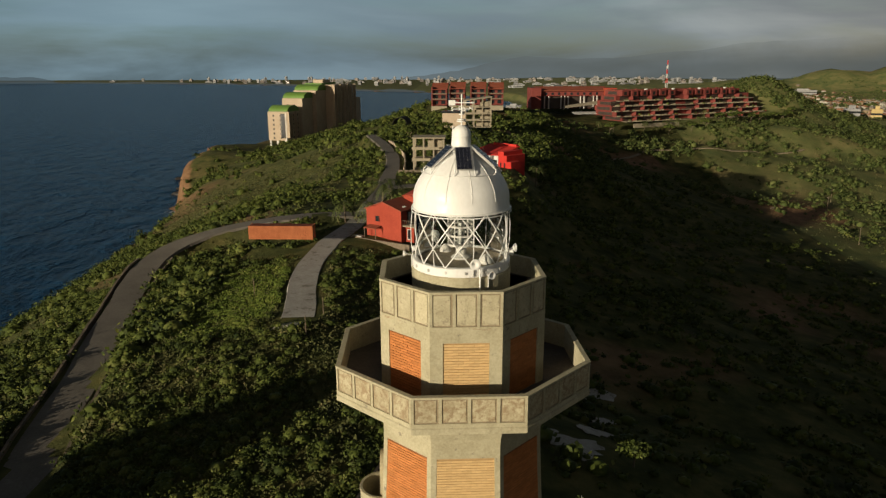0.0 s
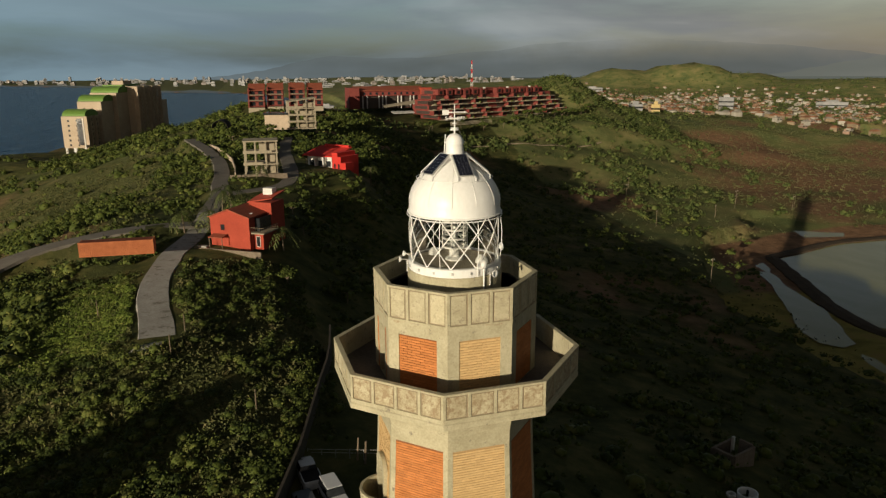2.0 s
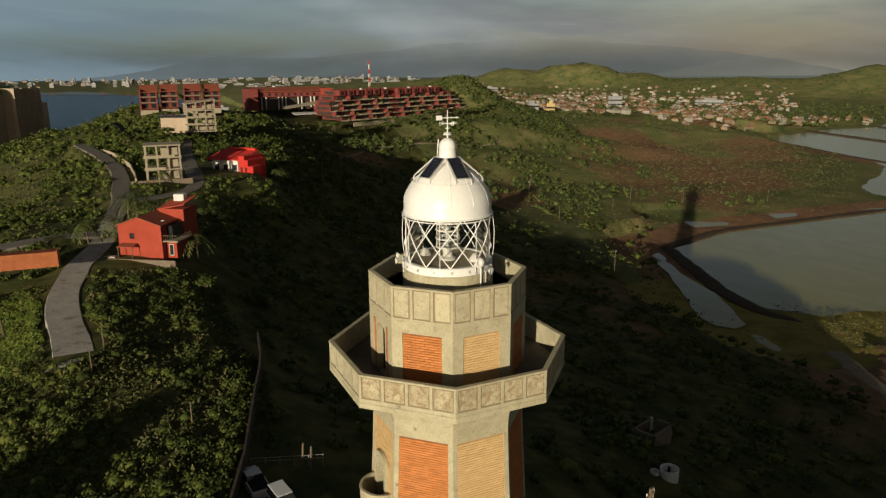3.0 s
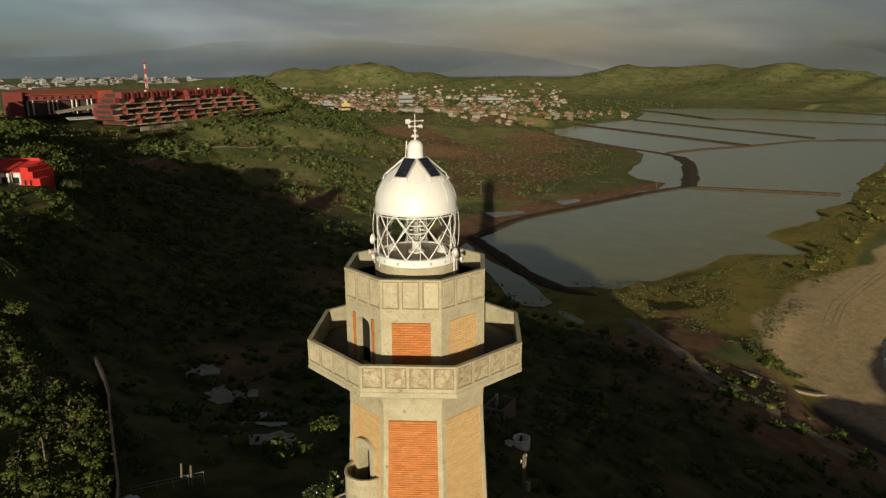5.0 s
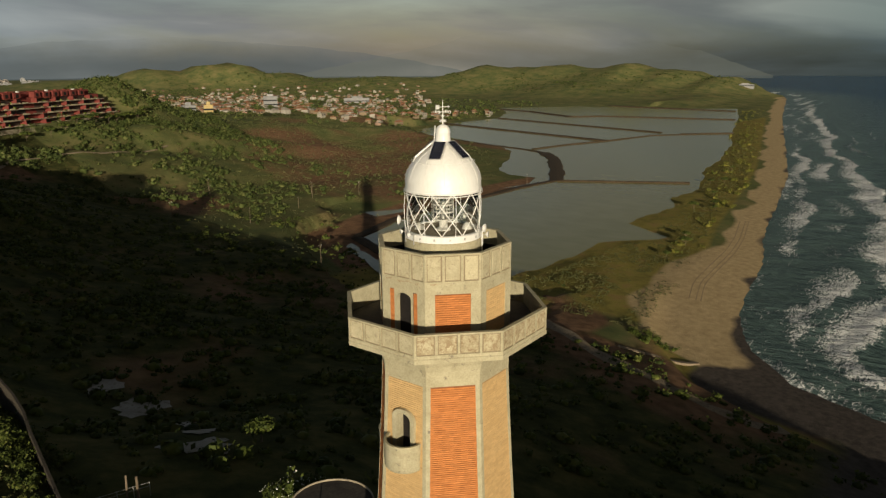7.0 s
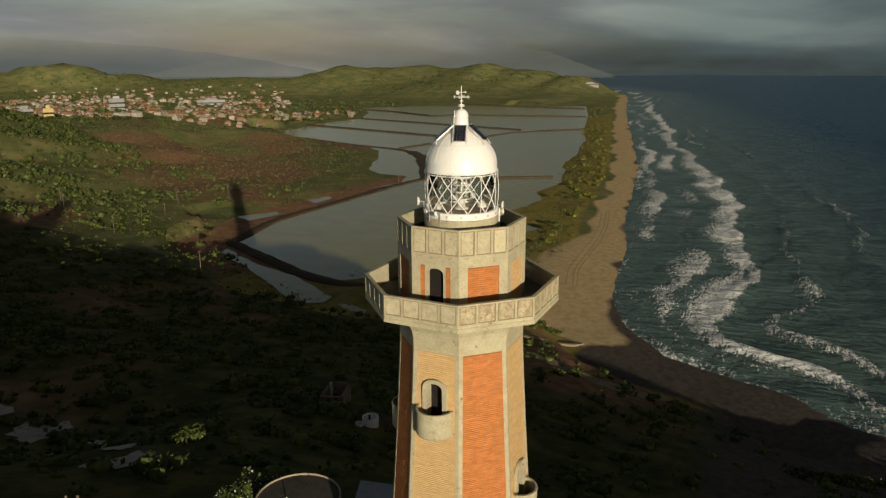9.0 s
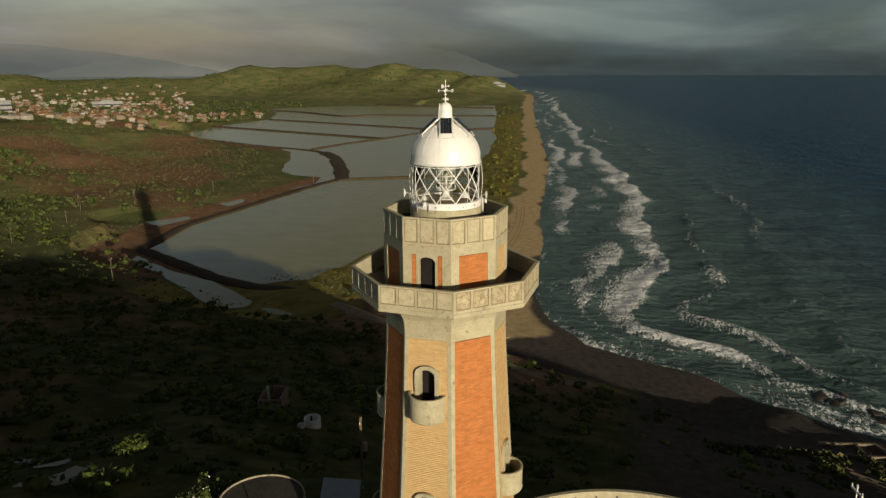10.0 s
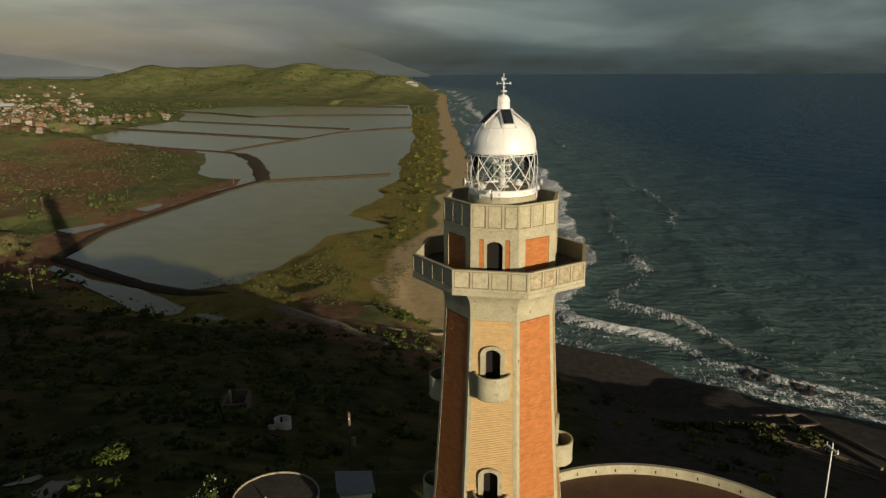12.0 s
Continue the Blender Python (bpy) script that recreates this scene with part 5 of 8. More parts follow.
def railing(parent, x0, y0, x1, y1, z, h=1.0, mat=WHITE_DULL, n=8):
    bm = rod((x0, y0, z + h), (x1, y1, z + h), 0.05, 6)
    rod((x0, y0, z + 0.15), (x1, y1, z + 0.15), 0.035, 6, bm)
    rail = part("railing", bm, mat, parent)
    for k in range(n + 1):
        px, py = x0 + (x1 - x0) * k / n, y0 + (y1 - y0) * k / n
        part("baluster", rod((px, py, z), (px, py, z + h), 0.035, 5), mat, rail)


def red_house():
    h = thing("house", (-15.2, 139.6, 47.6), "two-storey red rendered house with clay-tile roofs and a side balcony", "house", turn=-32)
    bm = bmesh.new()
    prof = [(0, -0.6), (10.6, -0.6), (10.6, 5.7), (5.2, 7.1), (0, 5.5)]
    front, back = [bm.verts.new((x, 0, z)) for x, z in prof], [bm.verts.new((x, 7.5, z)) for x, z in prof]
    bm.faces.new(front)
    bm.faces.new(back[::-1])
    for i in range(5):
        j = (i + 1) % 5
        bm.faces.new((front[j], front[i], back[i], back[j]))
    bmesh.ops.recalc_face_normals(bm, faces=bm.faces)
    part("wall", bm, RED, h)
    slab_roof("roof", h, [(-0.35, -0.4, 5.45), (5.2, -0.4, 7.12), (5.2, 7.8, 7.12), (-0.35, 7.8, 5.45)], 0.18, TILE, "red clay-tile roof")
    slab_roof("roof", h, [(5.2, -0.4, 7.12), (10.95, -0.4, 5.62), (10.95, 7.8, 5.62), (5.2, 7.8, 7.12)], 0.18, TILE)
    block("back_wing", h, 6.0, 12.2, 7.5, 13.5, -0.6, 7.6, RED)
    slab_roof("roof", h, [(5.7, 7.3, 7.4), (12.6, 7.3, 8.4), (12.6, 13.8, 9.2), (5.7, 13.8, 8.2)], 0.2, RED, "sloping red parapet roof")
    block("roof_tank", h, 8.0, 10.6, 11.0, 13.0, 8.6, 9.9, WHITE_DULL, "white roof tank housing")
    block("side_room", h, 10.6, 13.2, 1.6, 7.0, -0.6, 2.6, RED)
    block("balcony_floor", h, 10.6, 14.2, 0.4, 6.8, 2.62, 2.85, GREY_CONC)
    railing(h, 14.1, 0.5, 14.1, 6.7, 2.85, mat=WOOD)
    railing(h, 10.7, 0.5, 14.1, 0.5, 2.85, mat=WOOD, n=6)
    block("upper_room", h, 10.62, 12.0, 2.4, 7.4, 2.86, 5.4, GLASS_DARK, "shaded glazed upper room")
    window(h, 3.4, 0, 3.7, 1.3, 1.3, frame=RED)
    window(h, 11.9, 1.6, 1.0, 1.1, 2.1)
    part("dish", lathe([(0.02, 0), (0.3, 0.05), (0.45, 0.16)], 14, bm=None), WHITE, h).location = (10.0, 2.0, 6.2)
    slab_roof("porch_roof", h, [(0.8, -2.4, 1.95), (4.6, -2.4, 1.95), (4.6, -0.1, 2.25), (0.8, -0.1, 2.25)], 0.14, TILE)
    for x in (1.0, 4.4):
        part("porch_post", rod((x, -2.2, -0.6), (x, -2.2, 2.0), 0.1, 8), WOOD, h)
    block("terrace_wall", h, -2.5, 15.5, -3.6, -3.1, -2.6, 0.1, STONE, "low rubble terrace wall")
    block("terrace_step", h, -2.4, 0.6, -3.1, -2.0, -0.6, 0.35, CEMENT)
    h.scale = (0.80, 0.82, 1.0)


def container():
    c = thing("container", (-30.5, 131.6, 48.95), "rusty orange corrugated shipping container half sunk in shrubs", "container", turn=-2)
    block("frame", c, -6.1, 6.1, -1.2, 1.2, 0.0, 2.55, RUST, bevel=0.02)
    for s in (-1, 1):
        for k in range(40):
            x = -5.9 + k * 0.3
            part("rib", box(x, x + 0.15, s * 1.2 - 0.035, s * 1.2 + 0.035, 0.2, 2.35), RUST, c)
    bm = bmesh.new()
    for k in range(39):
        box(-5.9 + k * 0.3, -5.75 + k * 0.3, -1.1, 1.1, 2.54, 2.58, bm=bm)
    part("roof_ribs", bm, TILE, c, "dark rusted roof")
    for x in (-6.1, 6.0):
        for y in (-1.2, 1.1):
            part("corner_post", box(x, x + 0.12, y - 0.02, y + 0.12, 0, 2.62), RUST, c)


def frame_house(at, turn, wide, deep, floors, storey, name_label, slope=0.0, posts=4):
    f = thing("unfinished_house", at, name_label, "unfinished building", "unfinished concrete frames", turn=turn)
    for k in range(floors + 1):
        z = k * storey
        tilt = slope if k == floors else 0
        slab_roof("slab", f, [(-0.5, -0.5, z), (wide + 0.5, -0.5, z + tilt), (wide + 0.5, deep + 0.5, z + tilt), (-0.5, deep + 0.5, z)], 0.35, GREY_CONC)
        if k < floors:
            for i in range(posts):
                for j in range(3):
                    px, py = wide * i / (posts - 1), deep * j / 2
                    top = z + storey + 0.05 + (slope * i / (posts - 1) if k == floors - 1 else 0)
                    part("column", box(px - 0.22, px + 0.22, py - 0.22, py + 0.22, z + 0.3, top), GREY_CONC, f)
        if k < floors:
            part("infill_wall", box(wide * (0.62 if k % 2 else 0.45), wide * 0.95, deep * 0.5, deep * 0.5 + 0.2, z + 0.35, z + storey), GREY_CONC, f)
            if k:
                part("balcony_front", box(-0.5, wide * (0.5 if k % 2 else 0.8) + 0.5, -0.5, -0.38, z + 0.35, z + 0.85), GREY_CONC, f)
    return f


def villa(at, turn):
    v = thing("villa", at, "red three-storey villa with balconies and a sloping dark red roof", "villa", "hillside villas", turn=turn)
    block("wall", v, 0, 9.0, 2.2, 12, -2.5, 9.4, HOTEL_RED)
    block("side_wall", v, -0.35, 0.35, -0.2, 12, -2.5, 10.6, HOTEL_RED, bevel=0.02)
    slab_roof("roof", v, [(-0.5, 3.0, 9.2), (9.2, 3.0, 9.2), (9.2, 12.4, 12.6), (-0.5, 12.4, 12.6)], 0.3, TILE, "dark red mono-pitch roof")
    for k in range(3):
        z = k * 3.1
        block("balcony_floor", v, 0.4, 8.8, -0.2, 2.3, z - 0.15, z + 0.1, HOTEL_RED)
        if k:
            block("balcony_front", v, 0.4, 8.8, -0.25, -0.1, z + 0.1, z + 0.75, STONE)
        for x in (2.4, 6.6):
            window(v, x, 2.2, z + 1.55, 2.6, 2.3, frame=HOTEL_RED)
        part("post", box(8.5, 8.8, -0.2, 0.1, z, z + 3.0), HOTEL_RED, v)
    block("awning", v, 0.4, 8.8, -0.6, 2.2, 9.0, 9.25, TILE)
    block("plinth", v, -0.4, 9.0, -0.4, 2.2, -3.4, -0.6, GREY_CONC)
    return v


def lobby():
    l = thing("pavilion", (62, 499, 52.5), "dark red hotel pavilion with white columns and brown roof", "pavilion", turn=1)
    block("wall", l, 0, 58, 6, 20, 0, 11.0, HOTEL_RED)
    # shade behind the columns, painted as a flat dark panel
    block("shaded_front", l, 6.2, 49.8, 5.7, 5.98, 0.2, 8.4, LOGGIA_SHADE, "flat dark panel painted as the shade behind the columns")
    block("end_block", l, -1, 6, -1, 20, 0, 14.2, HOTEL_RED, bevel=0.1)
    block("end_block", l, 50, 58, -1, 20, 0, 14.0, RED, bevel=0.1)
    slab_roof("roof", l, [(3, 1, 12.0), (53, 1, 12.0), (53, 13, 14.6), (3, 13, 14.6)], 0.4, TILE, "brown sheet roof")
    block("upper_band", l, 6, 50, 3, 6, 8.6, 12.0, HOTEL_RED)
    for x in (9, 12, 20.5, 23, 25.5, 34, 36.5, 43, 45.5):
        part("column", rod((x, 3.4, 0), (x, 3.4, 8.6), 0.42, 10), WHITE_DULL, l)
    for k in range(9):
        window(l, 10 + k * 4.4, 3.0, 10.2, 1.8, 1.8, frame=HOTEL_RED)
    slab_roof("canopy", l, [(20, -18, 1.5), (52, -8, 4.5), (52, -3, 6.5), (20, -12, 2.5)], 0.3, GREY_CONC, "pale flat canopy roof")
    slab_roof("canopy", l, [(24, -28, -2.0), (50, -22, -2.0), (52, -14, -1.2), (24, -18, -1.2)], 0.3, WHITE_DULL)


def terrace_hotel():
    """Six stepped floors of terraces, bay by bay."""
    h = thing("hotel", (111, 455, 46.6), "long stepped red terrace hotel with deep shaded balconies", "hotel", turn=26)
    bays, floors, bay, storey = 17, 6, 7.9, 3.2
    rnd = random.Random(4)
    for k in range(floors):
        z, back = k * storey, k * 1.2
        x0, x1 = (7, 1, 0, 2, 5, 8)[k], bays * bay - (0, 0, 3, 6, 10, 18)[k]
        block("storey_wall", h, x0, x1, 4.6 + back, 24, z, z + storey - 0.05, HOTEL_RED)
        # shade of the end balcony, painted on the end wall
        block("end_shade", h, x0 - 0.12, x0 - 0.02, 6.0 + back, 21, z + 0.5, z + 2.5, LOGGIA_SHADE, "flat dark panel painted as a shaded end balcony")
        if k < 5:
            block("terrace", h, x0, x1 + 0.6, -0.2 + back, 4.7 + back, z - 0.3, z, GREY_CONC, "grey weathered terrace slab")
        for i in range(bays):
            x = i * bay
            if x < x0 - 3 or x + bay > x1 or i == 7:
                continue
            # wide dark panes carry the painted loggia shade
            window(h, x + bay * 0.5, 4.6 + back, z + 1.5, 7.4 if k < 5 else 3.0, 2.8, frame=HOTEL_RED, glass=LOGGIA_SHADE)
            if k == 5:
                part("roof_room", box(x + 0.3, x + 5.6, 1.0 + back, 7.2 + back, z - 0.2, z + storey + rnd.uniform(-0.2, 0.3)), HOTEL_RED, h)
                # opening painted dark on the front of the room
                part("doorway", box(x + 1.9, x + 4.1, 0.94 + back, 1.1 + back, z + 0.2, z + 2.4), DARK, h)
                part("roof_box", box(x + 6.0, x + 7.2, 3.4 + back, 5.0 + back, z + storey, z + storey + 0.9), WHITE_DULL if i % 3 == 0 else HOTEL_RED, h)
                continue
            a = x + 0.2
            while a < x + bay - 0.8:
                b = min(a + rnd.uniform(1.2, 4.0), x + bay - 0.1)
                out = rnd.choice((0.0, 0.0, 0.3, 0.9))
                part("terrace_front", box(a, b, -0.35 + back + out, -0.2 + back + out, z - 0.1, z + rnd.uniform(0.4, 0.8)), rnd.choice((HOTEL_RED, GREY_CONC, PANEL, PANEL, BEIGE)), h)
                a = b + rnd.uniform(0.05, 0.8)
            if (i + k // 2) % 2 == 0:
                part("fin_wall", box(x - 0.15, x + 0.15, 0.3 + back, 4.6 + back, z, z + storey - 0.35), HOTEL_RED, h)
            if rnd.random() < 0.55:
                q = x + rnd.uniform(0.8, bay - 2.6)
                part("planter", box(q, q + rnd.uniform(0.8, 2.0), -0.1 + back, 0.5 + back, z, z + rnd.uniform(0.9, 1.5)), rnd.choice((LEAF_FAR, LAWN, LEAF)), h, "leafy terrace planter")
            if rnd.random() < 0.3:
                part("awning", box(x + 1.0, x + bay - 1.4, 1.2 + back, 4.4 + back, z + 2.55, z + 2.65), rnd.choice((TILE, STONE)), h)
    block("garden_wall", h, 8, 46, -6.0, -5.6, -3.5, -0.9, GREY_CONC, "long pale garden wall")
    block("roof", h, 9, bays * bay - 19, 15, 24.3, 6 * storey, 6 * storey + 0.3, TILE)


def tower_hotel():
    h = thing("apartment_tower", (-119.5, 492, 28.0), "stepped beige high-rise on stilts with green barrel roofs", "apartment building", turn=-18)
    blocks = [(0, 14, 0, 20, 23.7), (0, 16, 20, 35, 31.8), (1, 19, 35, 50, 36.8), (2, 24, 50, 86, 40.5), (11, 25, 86, 98, 30)]
    for n, (x0, x1, y0, y1, top) in enumerate(blocks):
        foot = 4.2 if n == 0 else -3
        body = block("wall", h, x0, x1, y0, y1, foot, top, BEIGE, bevel=0.15)
        floors = int((top - 5) / 3)
        for f in range(floors):
            z = 6 + f * 3.0
            if n in (0, 1):
                for x in (x0 + 4.5, x0 + 9.8):
                    if n == 0 or z > 26:
                        window(h, x, y0, z, 1.5 if x < x0 + 6 else 1.2, 1.5, frame=BEIGE)
            if y1 - y0 > 15:
                for j in range(int((y1 - y0) / 6)):
                    y = y0 + 3.5 + j * 6
                    window(h, x1, y, z, 2.6, 1.7, "x", 1, frame=BEIGE)
                    part("balcony", box(x1 + 0.02, x1 + 0.9, y - 1.7, y + 1.7, z - 1.6, z - 0.7), BEIGE, h)
        if y1 - y0 > 15:
            for j in range(int((y1 - y0) / 6) + 1):
                part("fin_wall", box(x1 + 0.02, x1 + (1.7 if j % 3 else 2.4), y0 + 0.2 + j * 6, y0 + 0.9 + j * 6, foot + 2, top - 1.5 * (j % 2)), BEIGE, h)
        if n < 3:
            bm = bmesh.new()
            prof = [(y0 + 2 + 9 * (1 - math.cos(t)) * 0.9, top + 0.02 + 4.0 * math.sin(t)) for t in np.linspace(0, math.pi, 11)]
            a = [bm.verts.new((x0 - 0.3, y, z)) for y, z in prof]
            b = [bm.verts.new((x1 + 0.3, y, z)) for y, z in prof]
            for i in range(10):
                bm.faces.new((a[i], b[i], b[i + 1], a[i + 1]))
            bm.faces.new(a)
            bm.faces.new(b[::-1])
            bmesh.ops.recalc_face_normals(bm, faces=bm.faces)
            part("barrel_roof", bm, GREEN_ROOF, h, "bright green barrel roof")
        if n == 3:
            slab_roof("roof", h, [(x0, y0, top), (x1 - 8, y0, top), (x1 - 8, y0 + 24, top + 0.4), (x0, y0 + 24, top + 0.4)], 1.0, GREEN_ROOF)
            block("lift_house", h, x0 + 4, x0 + 12, y0 + 6, y0 + 18, top + 1.0, top + 3.6, BEIGE)
    for x, y in ((1.0, 1.0), (13.0, 1.0), (1.0, 10), (13, 10), (7.0, 1.0), (7.0, 10)):
        part("stilt", box(x - 0.6, x + 0.6, y - 0.6, y + 0.6, -4, 4.3), WHITE_DULL, h, "white stilt")
    part("corner_strip", box(13.6, 14.2, -0.15, 0.5, 3.0, 23.2), WHITE_DULL, h)
    # loggia shade painted as one dark panel on the wall face
    block("recess", h, 9.8, 13.2, -0.06, 0.3, 6, 22.4, GLASS_DARK, "flat dark panel painted as shaded loggias")
    block("entrance", h, 24.2, 28, 56, 66, -3, 3, WHITE_DULL)


def bright_house():
    h = thing("house", (10.6, 235.0, 48.6), "bright red modernist house with a white front and sloping red roof", "house", turn=-46)
    block("wall", h, 0, 12, 0.5, 8, -2.0, 4.2, WHITE_DULL)
    slab_roof("roof", h, [(-0.8, -1.0, 4.4), (12.3, -1.0, 4.4), (12.3, 8.5, 6.6), (-0.8, 8.5, 6.6)], 0.3, RED_BRIGHT, "sloping bright red roof")
    block("end_wall", h, 11.9, 15.4, -1.5, 7.5, -4.0, 4.8, RED_BRIGHT)
    block("parapet", h, 11.9, 14.2, -1.6, 7.6, 4.8, 6.0, RED_BRIGHT)
    block("stair_block", h, 15.2, 17.4, -1.7, 2.6, -2.0, 3.0, RED_BRIGHT)
    for x in (13.0, 14.6):
        window(h, x, -1.5, 1.8, 0.8, 1.7, glass=GLASS_DARK, frame=RED_BRIGHT)
    window(h, 14.0, -1.5, -1.9, 1.3, 1.5, frame=RED_BRIGHT)
    for x in (2.2, 5.6, 9.0):
        window(h, x, 0.5, 2.0, 2.6, 2.0)
        part("pier", box(x + 1.45, x + 1.85, -0.5, 0.5, -1.5, 4.2), WHITE_DULL, h)
    block("terrace", h, -1, 12, -2.2, 0.5, -2.2, -0.6, GREY_CONC)
    railing(h, 0, -2.1, 11.8, -2.1, -0.6, 0.9, n=10)
    block("ridge_wall", h, 1.5, 11.5, 7.6, 8.6, 6.4, 7.4, RED_BRIGHT)


red_house()
container()
frame_house((-8.6, 213.5, 49.8), -2, 9.0, 8.0, 3, 3.35, "pale unfinished concrete house frame of three open floors")
block_at = thing("garden_wall", (-12, 209, 49.5), "low curved wall round the unfinished house", "wall")
part("wall", box(-1.0, 15, -0.2, 0.2, -1.5, 1.6, 0.05), STONE, block_at)
frame_house((10.5, 325.5, 54.0), 3, 11.5, 9.0, 4, 2.95, "tall unfinished concrete frame with open floors", slope=1.6)
wall2 = thing("retaining_wall", (0, 332, 55.5), "pale plastered retaining wall on the hillside", "wall", turn=-14)
part("wall", box(0, 11, 0, 0.6, -2, 4.6, 0.05), BEIGE, wall2)
part("dark_roof", box(-0.6, 11, -0.8, 6.0, 4.62, 5.6, 0.1), GLASS_DARK, wall2)
bright_house()
first = villa((-6.2, 434, 58.6), -4)
for k, (vx, vy, vz) in enumerate(((4.6, 436, 58.9), (17.2, 437, 58.9), (28.0, 439, 58.6))):
    copy_thing(first, pose(vx, vy, vz, 0, 0, -4))
lobby()
terrace_hotel()
tower_hotel()
shelter = thing("barrel_shelter", (-19.5, 322, 55.5), "dark open-ended barrel-roofed shelter on the hill", "shelter", turn=-8)
part("shell", lathe([(3.4, 0), (3.4, 10), (3.2, 10), (3.2, 0)], 16, start=0, sweep=180, close=True), DARK, shelter).matrix_basis = pose(0, 0, -0.2, 90, 0, 0) @ Matrix.Translation((0, 0, -12))


# ---- round the lighthouse ----
court = thing("terrace", (9, 14, BASE), "round brown paved terrace with a low pale wall beside the lighthouse", "terrace", kind="structure")
part("paving", lathe([(15.0, -2.5), (15.0, 0.10), (0.01, 0.12)], 72), material("terrace_paving", (0.10, 0.052, 0.03), (0.155, 0.085, 0.05), 0.9, 0.5, 12, 0.2), court)
part("parapet_wall", lathe([(15.35, -3.0), (15.35, 0.92), (15.38, 0.95), (15.38, 1.02), (15.0, 1.02), (15.0, 0.05)], 72, start=-100, sweep=190), CONCRETE, court, "low cream parapet wall")
for k in range(26):
    w = radians(-96 + k * 7)
    # dark block that paints the shade inside a drain hole
    bm = box(-0.05, 0.05, -0.02, 0.02, 0.35, 0.60)
    bmesh.ops.transform(bm, matrix=Matrix.Rotation(w, 4, "Z") @ Matrix.Translation((14.985, 0, 0)) @ Matrix.Rotation(radians(90), 4, "Z"), verts=bm.verts)
    part("drain_slot", bm, DARK, court)

cistern = thing("cistern", (10.3, 45.6, BASE - 1.0), "low round concrete cistern with a stained flat roof", "cistern")
part("wall", lathe([(3.6, -1), (3.6, 3.26), (3.57, 3.30), (3.50, 3.30), (3.47, 3.26), (3.46, 3.0)], 40), GREY_CONC, cistern)
# roof colour holds stains and the shade lying over it
part("roof", lathe([(3.465, 3.16), (0.01, 3.24)], 40), material("stained_shaded_roof", (0.035, 0.031, 0.027), (0.085, 0.074, 0.06), 0.9, 0.7, 7, 0.2), cistern, "stained flat roof painted darker with shade")
part("vent_pipe", rod((-1.0, 0.4, 3.2), (-1.0, 0.4, 3.7), 0.06, 8), WHITE, cistern)
shed = thing("shed", (13.4, 39.8, BASE - 1.2), "small shed with a blue-grey sheet roof", "shed", turn=25)
part("wall", box(-1.5, 1.5, -1.3, 1.3, -0.5, 3.3, 0.03), WHITE_DULL, shed)
slab_roof("roof", shed, [(-1.8, -1.6, 3.5), (1.8, -1.6, 3.3), (1.8, 1.6, 3.7), (-1.8, 1.6, 3.9)], 0.1, material("blue_grey_sheet", (0.20, 0.23, 0.27), (0.28, 0.31, 0.35), 0.6, 1, 9, 0.1))
tank = thing("water_tank", (50.6, 65.7, ground_z(50.6, 65.7)), "round white open water tank with a loose lid beside it", "tank")
part("shell", lathe([(1.25, -0.5), (1.25, 1.45), (1.12, 1.45), (1.12, 0.3), (0.01, 0.3)], 32), WHITE, tank)
part("riser", rod((0.2, 0.3, 0.3), (0.2, 0.3, 1.5), 0.16, 8), DARK, tank)
lid = thing("tank_lid", (48.9, 66.6, ground_z(48.9, 66.6) + 0.35), "round white tank ring lying on the ground", "lid")
part("ring", lathe([(0.6, -0.4), (0.6, 0.12), (0.42, 0.12), (0.42, -0.4)], 20, close=True), WHITE_DULL, lid)


def drape_wall(name, pts, high, thick, mat, label, category="wall", sink=1.2, top=None, step=1.2):
    """A wall that follows the ground along a line."""
    dense = []
    for p, q in zip(pts, pts[1:]):
        n = max(1, int(math.dist(p, q) / step))
        dense += [(p[0] + (q[0] - p[0]) * k / n, p[1] + (q[1] - p[1]) * k / n) for k in range(n)]
    dense.append(pts[-1])
    bm, rows = bmesh.new(), []
    for i, (x, y) in enumerate(dense):
        a, b = dense[max(i - 1, 0)], dense[min(i + 1, len(dense) - 1)]
        s = Vector((-(b[1] - a[1]), b[0] - a[0], 0)).normalized() * thick / 2
        g = ground_z(x, y)
        zt = (g + high) if top is None else top[0] + (top[1] - top[0]) * i / (len(dense) - 1)
        zt += 0.05 * float(value_noise(x, y, 1.7, 77))
        rows.append([bm.verts.new((x + s.x * f, y + s.y * f, z)) for f, z in ((1, g - sink), (1, zt), (-1, zt), (-1, g - sink))])
    for a, b in zip(rows, rows[1:]):
        for j in range(4):
            bm.faces.new((a[j], a[(j + 1) % 4], b[(j + 1) % 4], b[j]))
    bm.faces.new(rows[0])
    bm.faces.new(rows[-1][::-1])
    bmesh.ops.recalc_face_normals(bm, faces=bm.faces)
    ob = part(name, bm, mat)
    return tagged(ob, label, category)


drape_wall("retaining_wall", WALL_LINE, 0.6, 0.26, DARK_STONE, "curved rubble retaining wall below the shrub slope", sink=3.5, top=(45.1, 45.2))
drape_wall("road_wall", [(-11.6, 212), (-11.8, 226), (-13.0, 244), (-18.2, 274), (-22, 290)], 1.6, 0.35, BEIGE, "long weathered tan wall beside the hill road")
drape_wall("stone_wall", [(7.4, 56.5), (12.2, 54.0)], 1.0, 0.5, STONE, "short rough stone wall beside the flowering shrub")
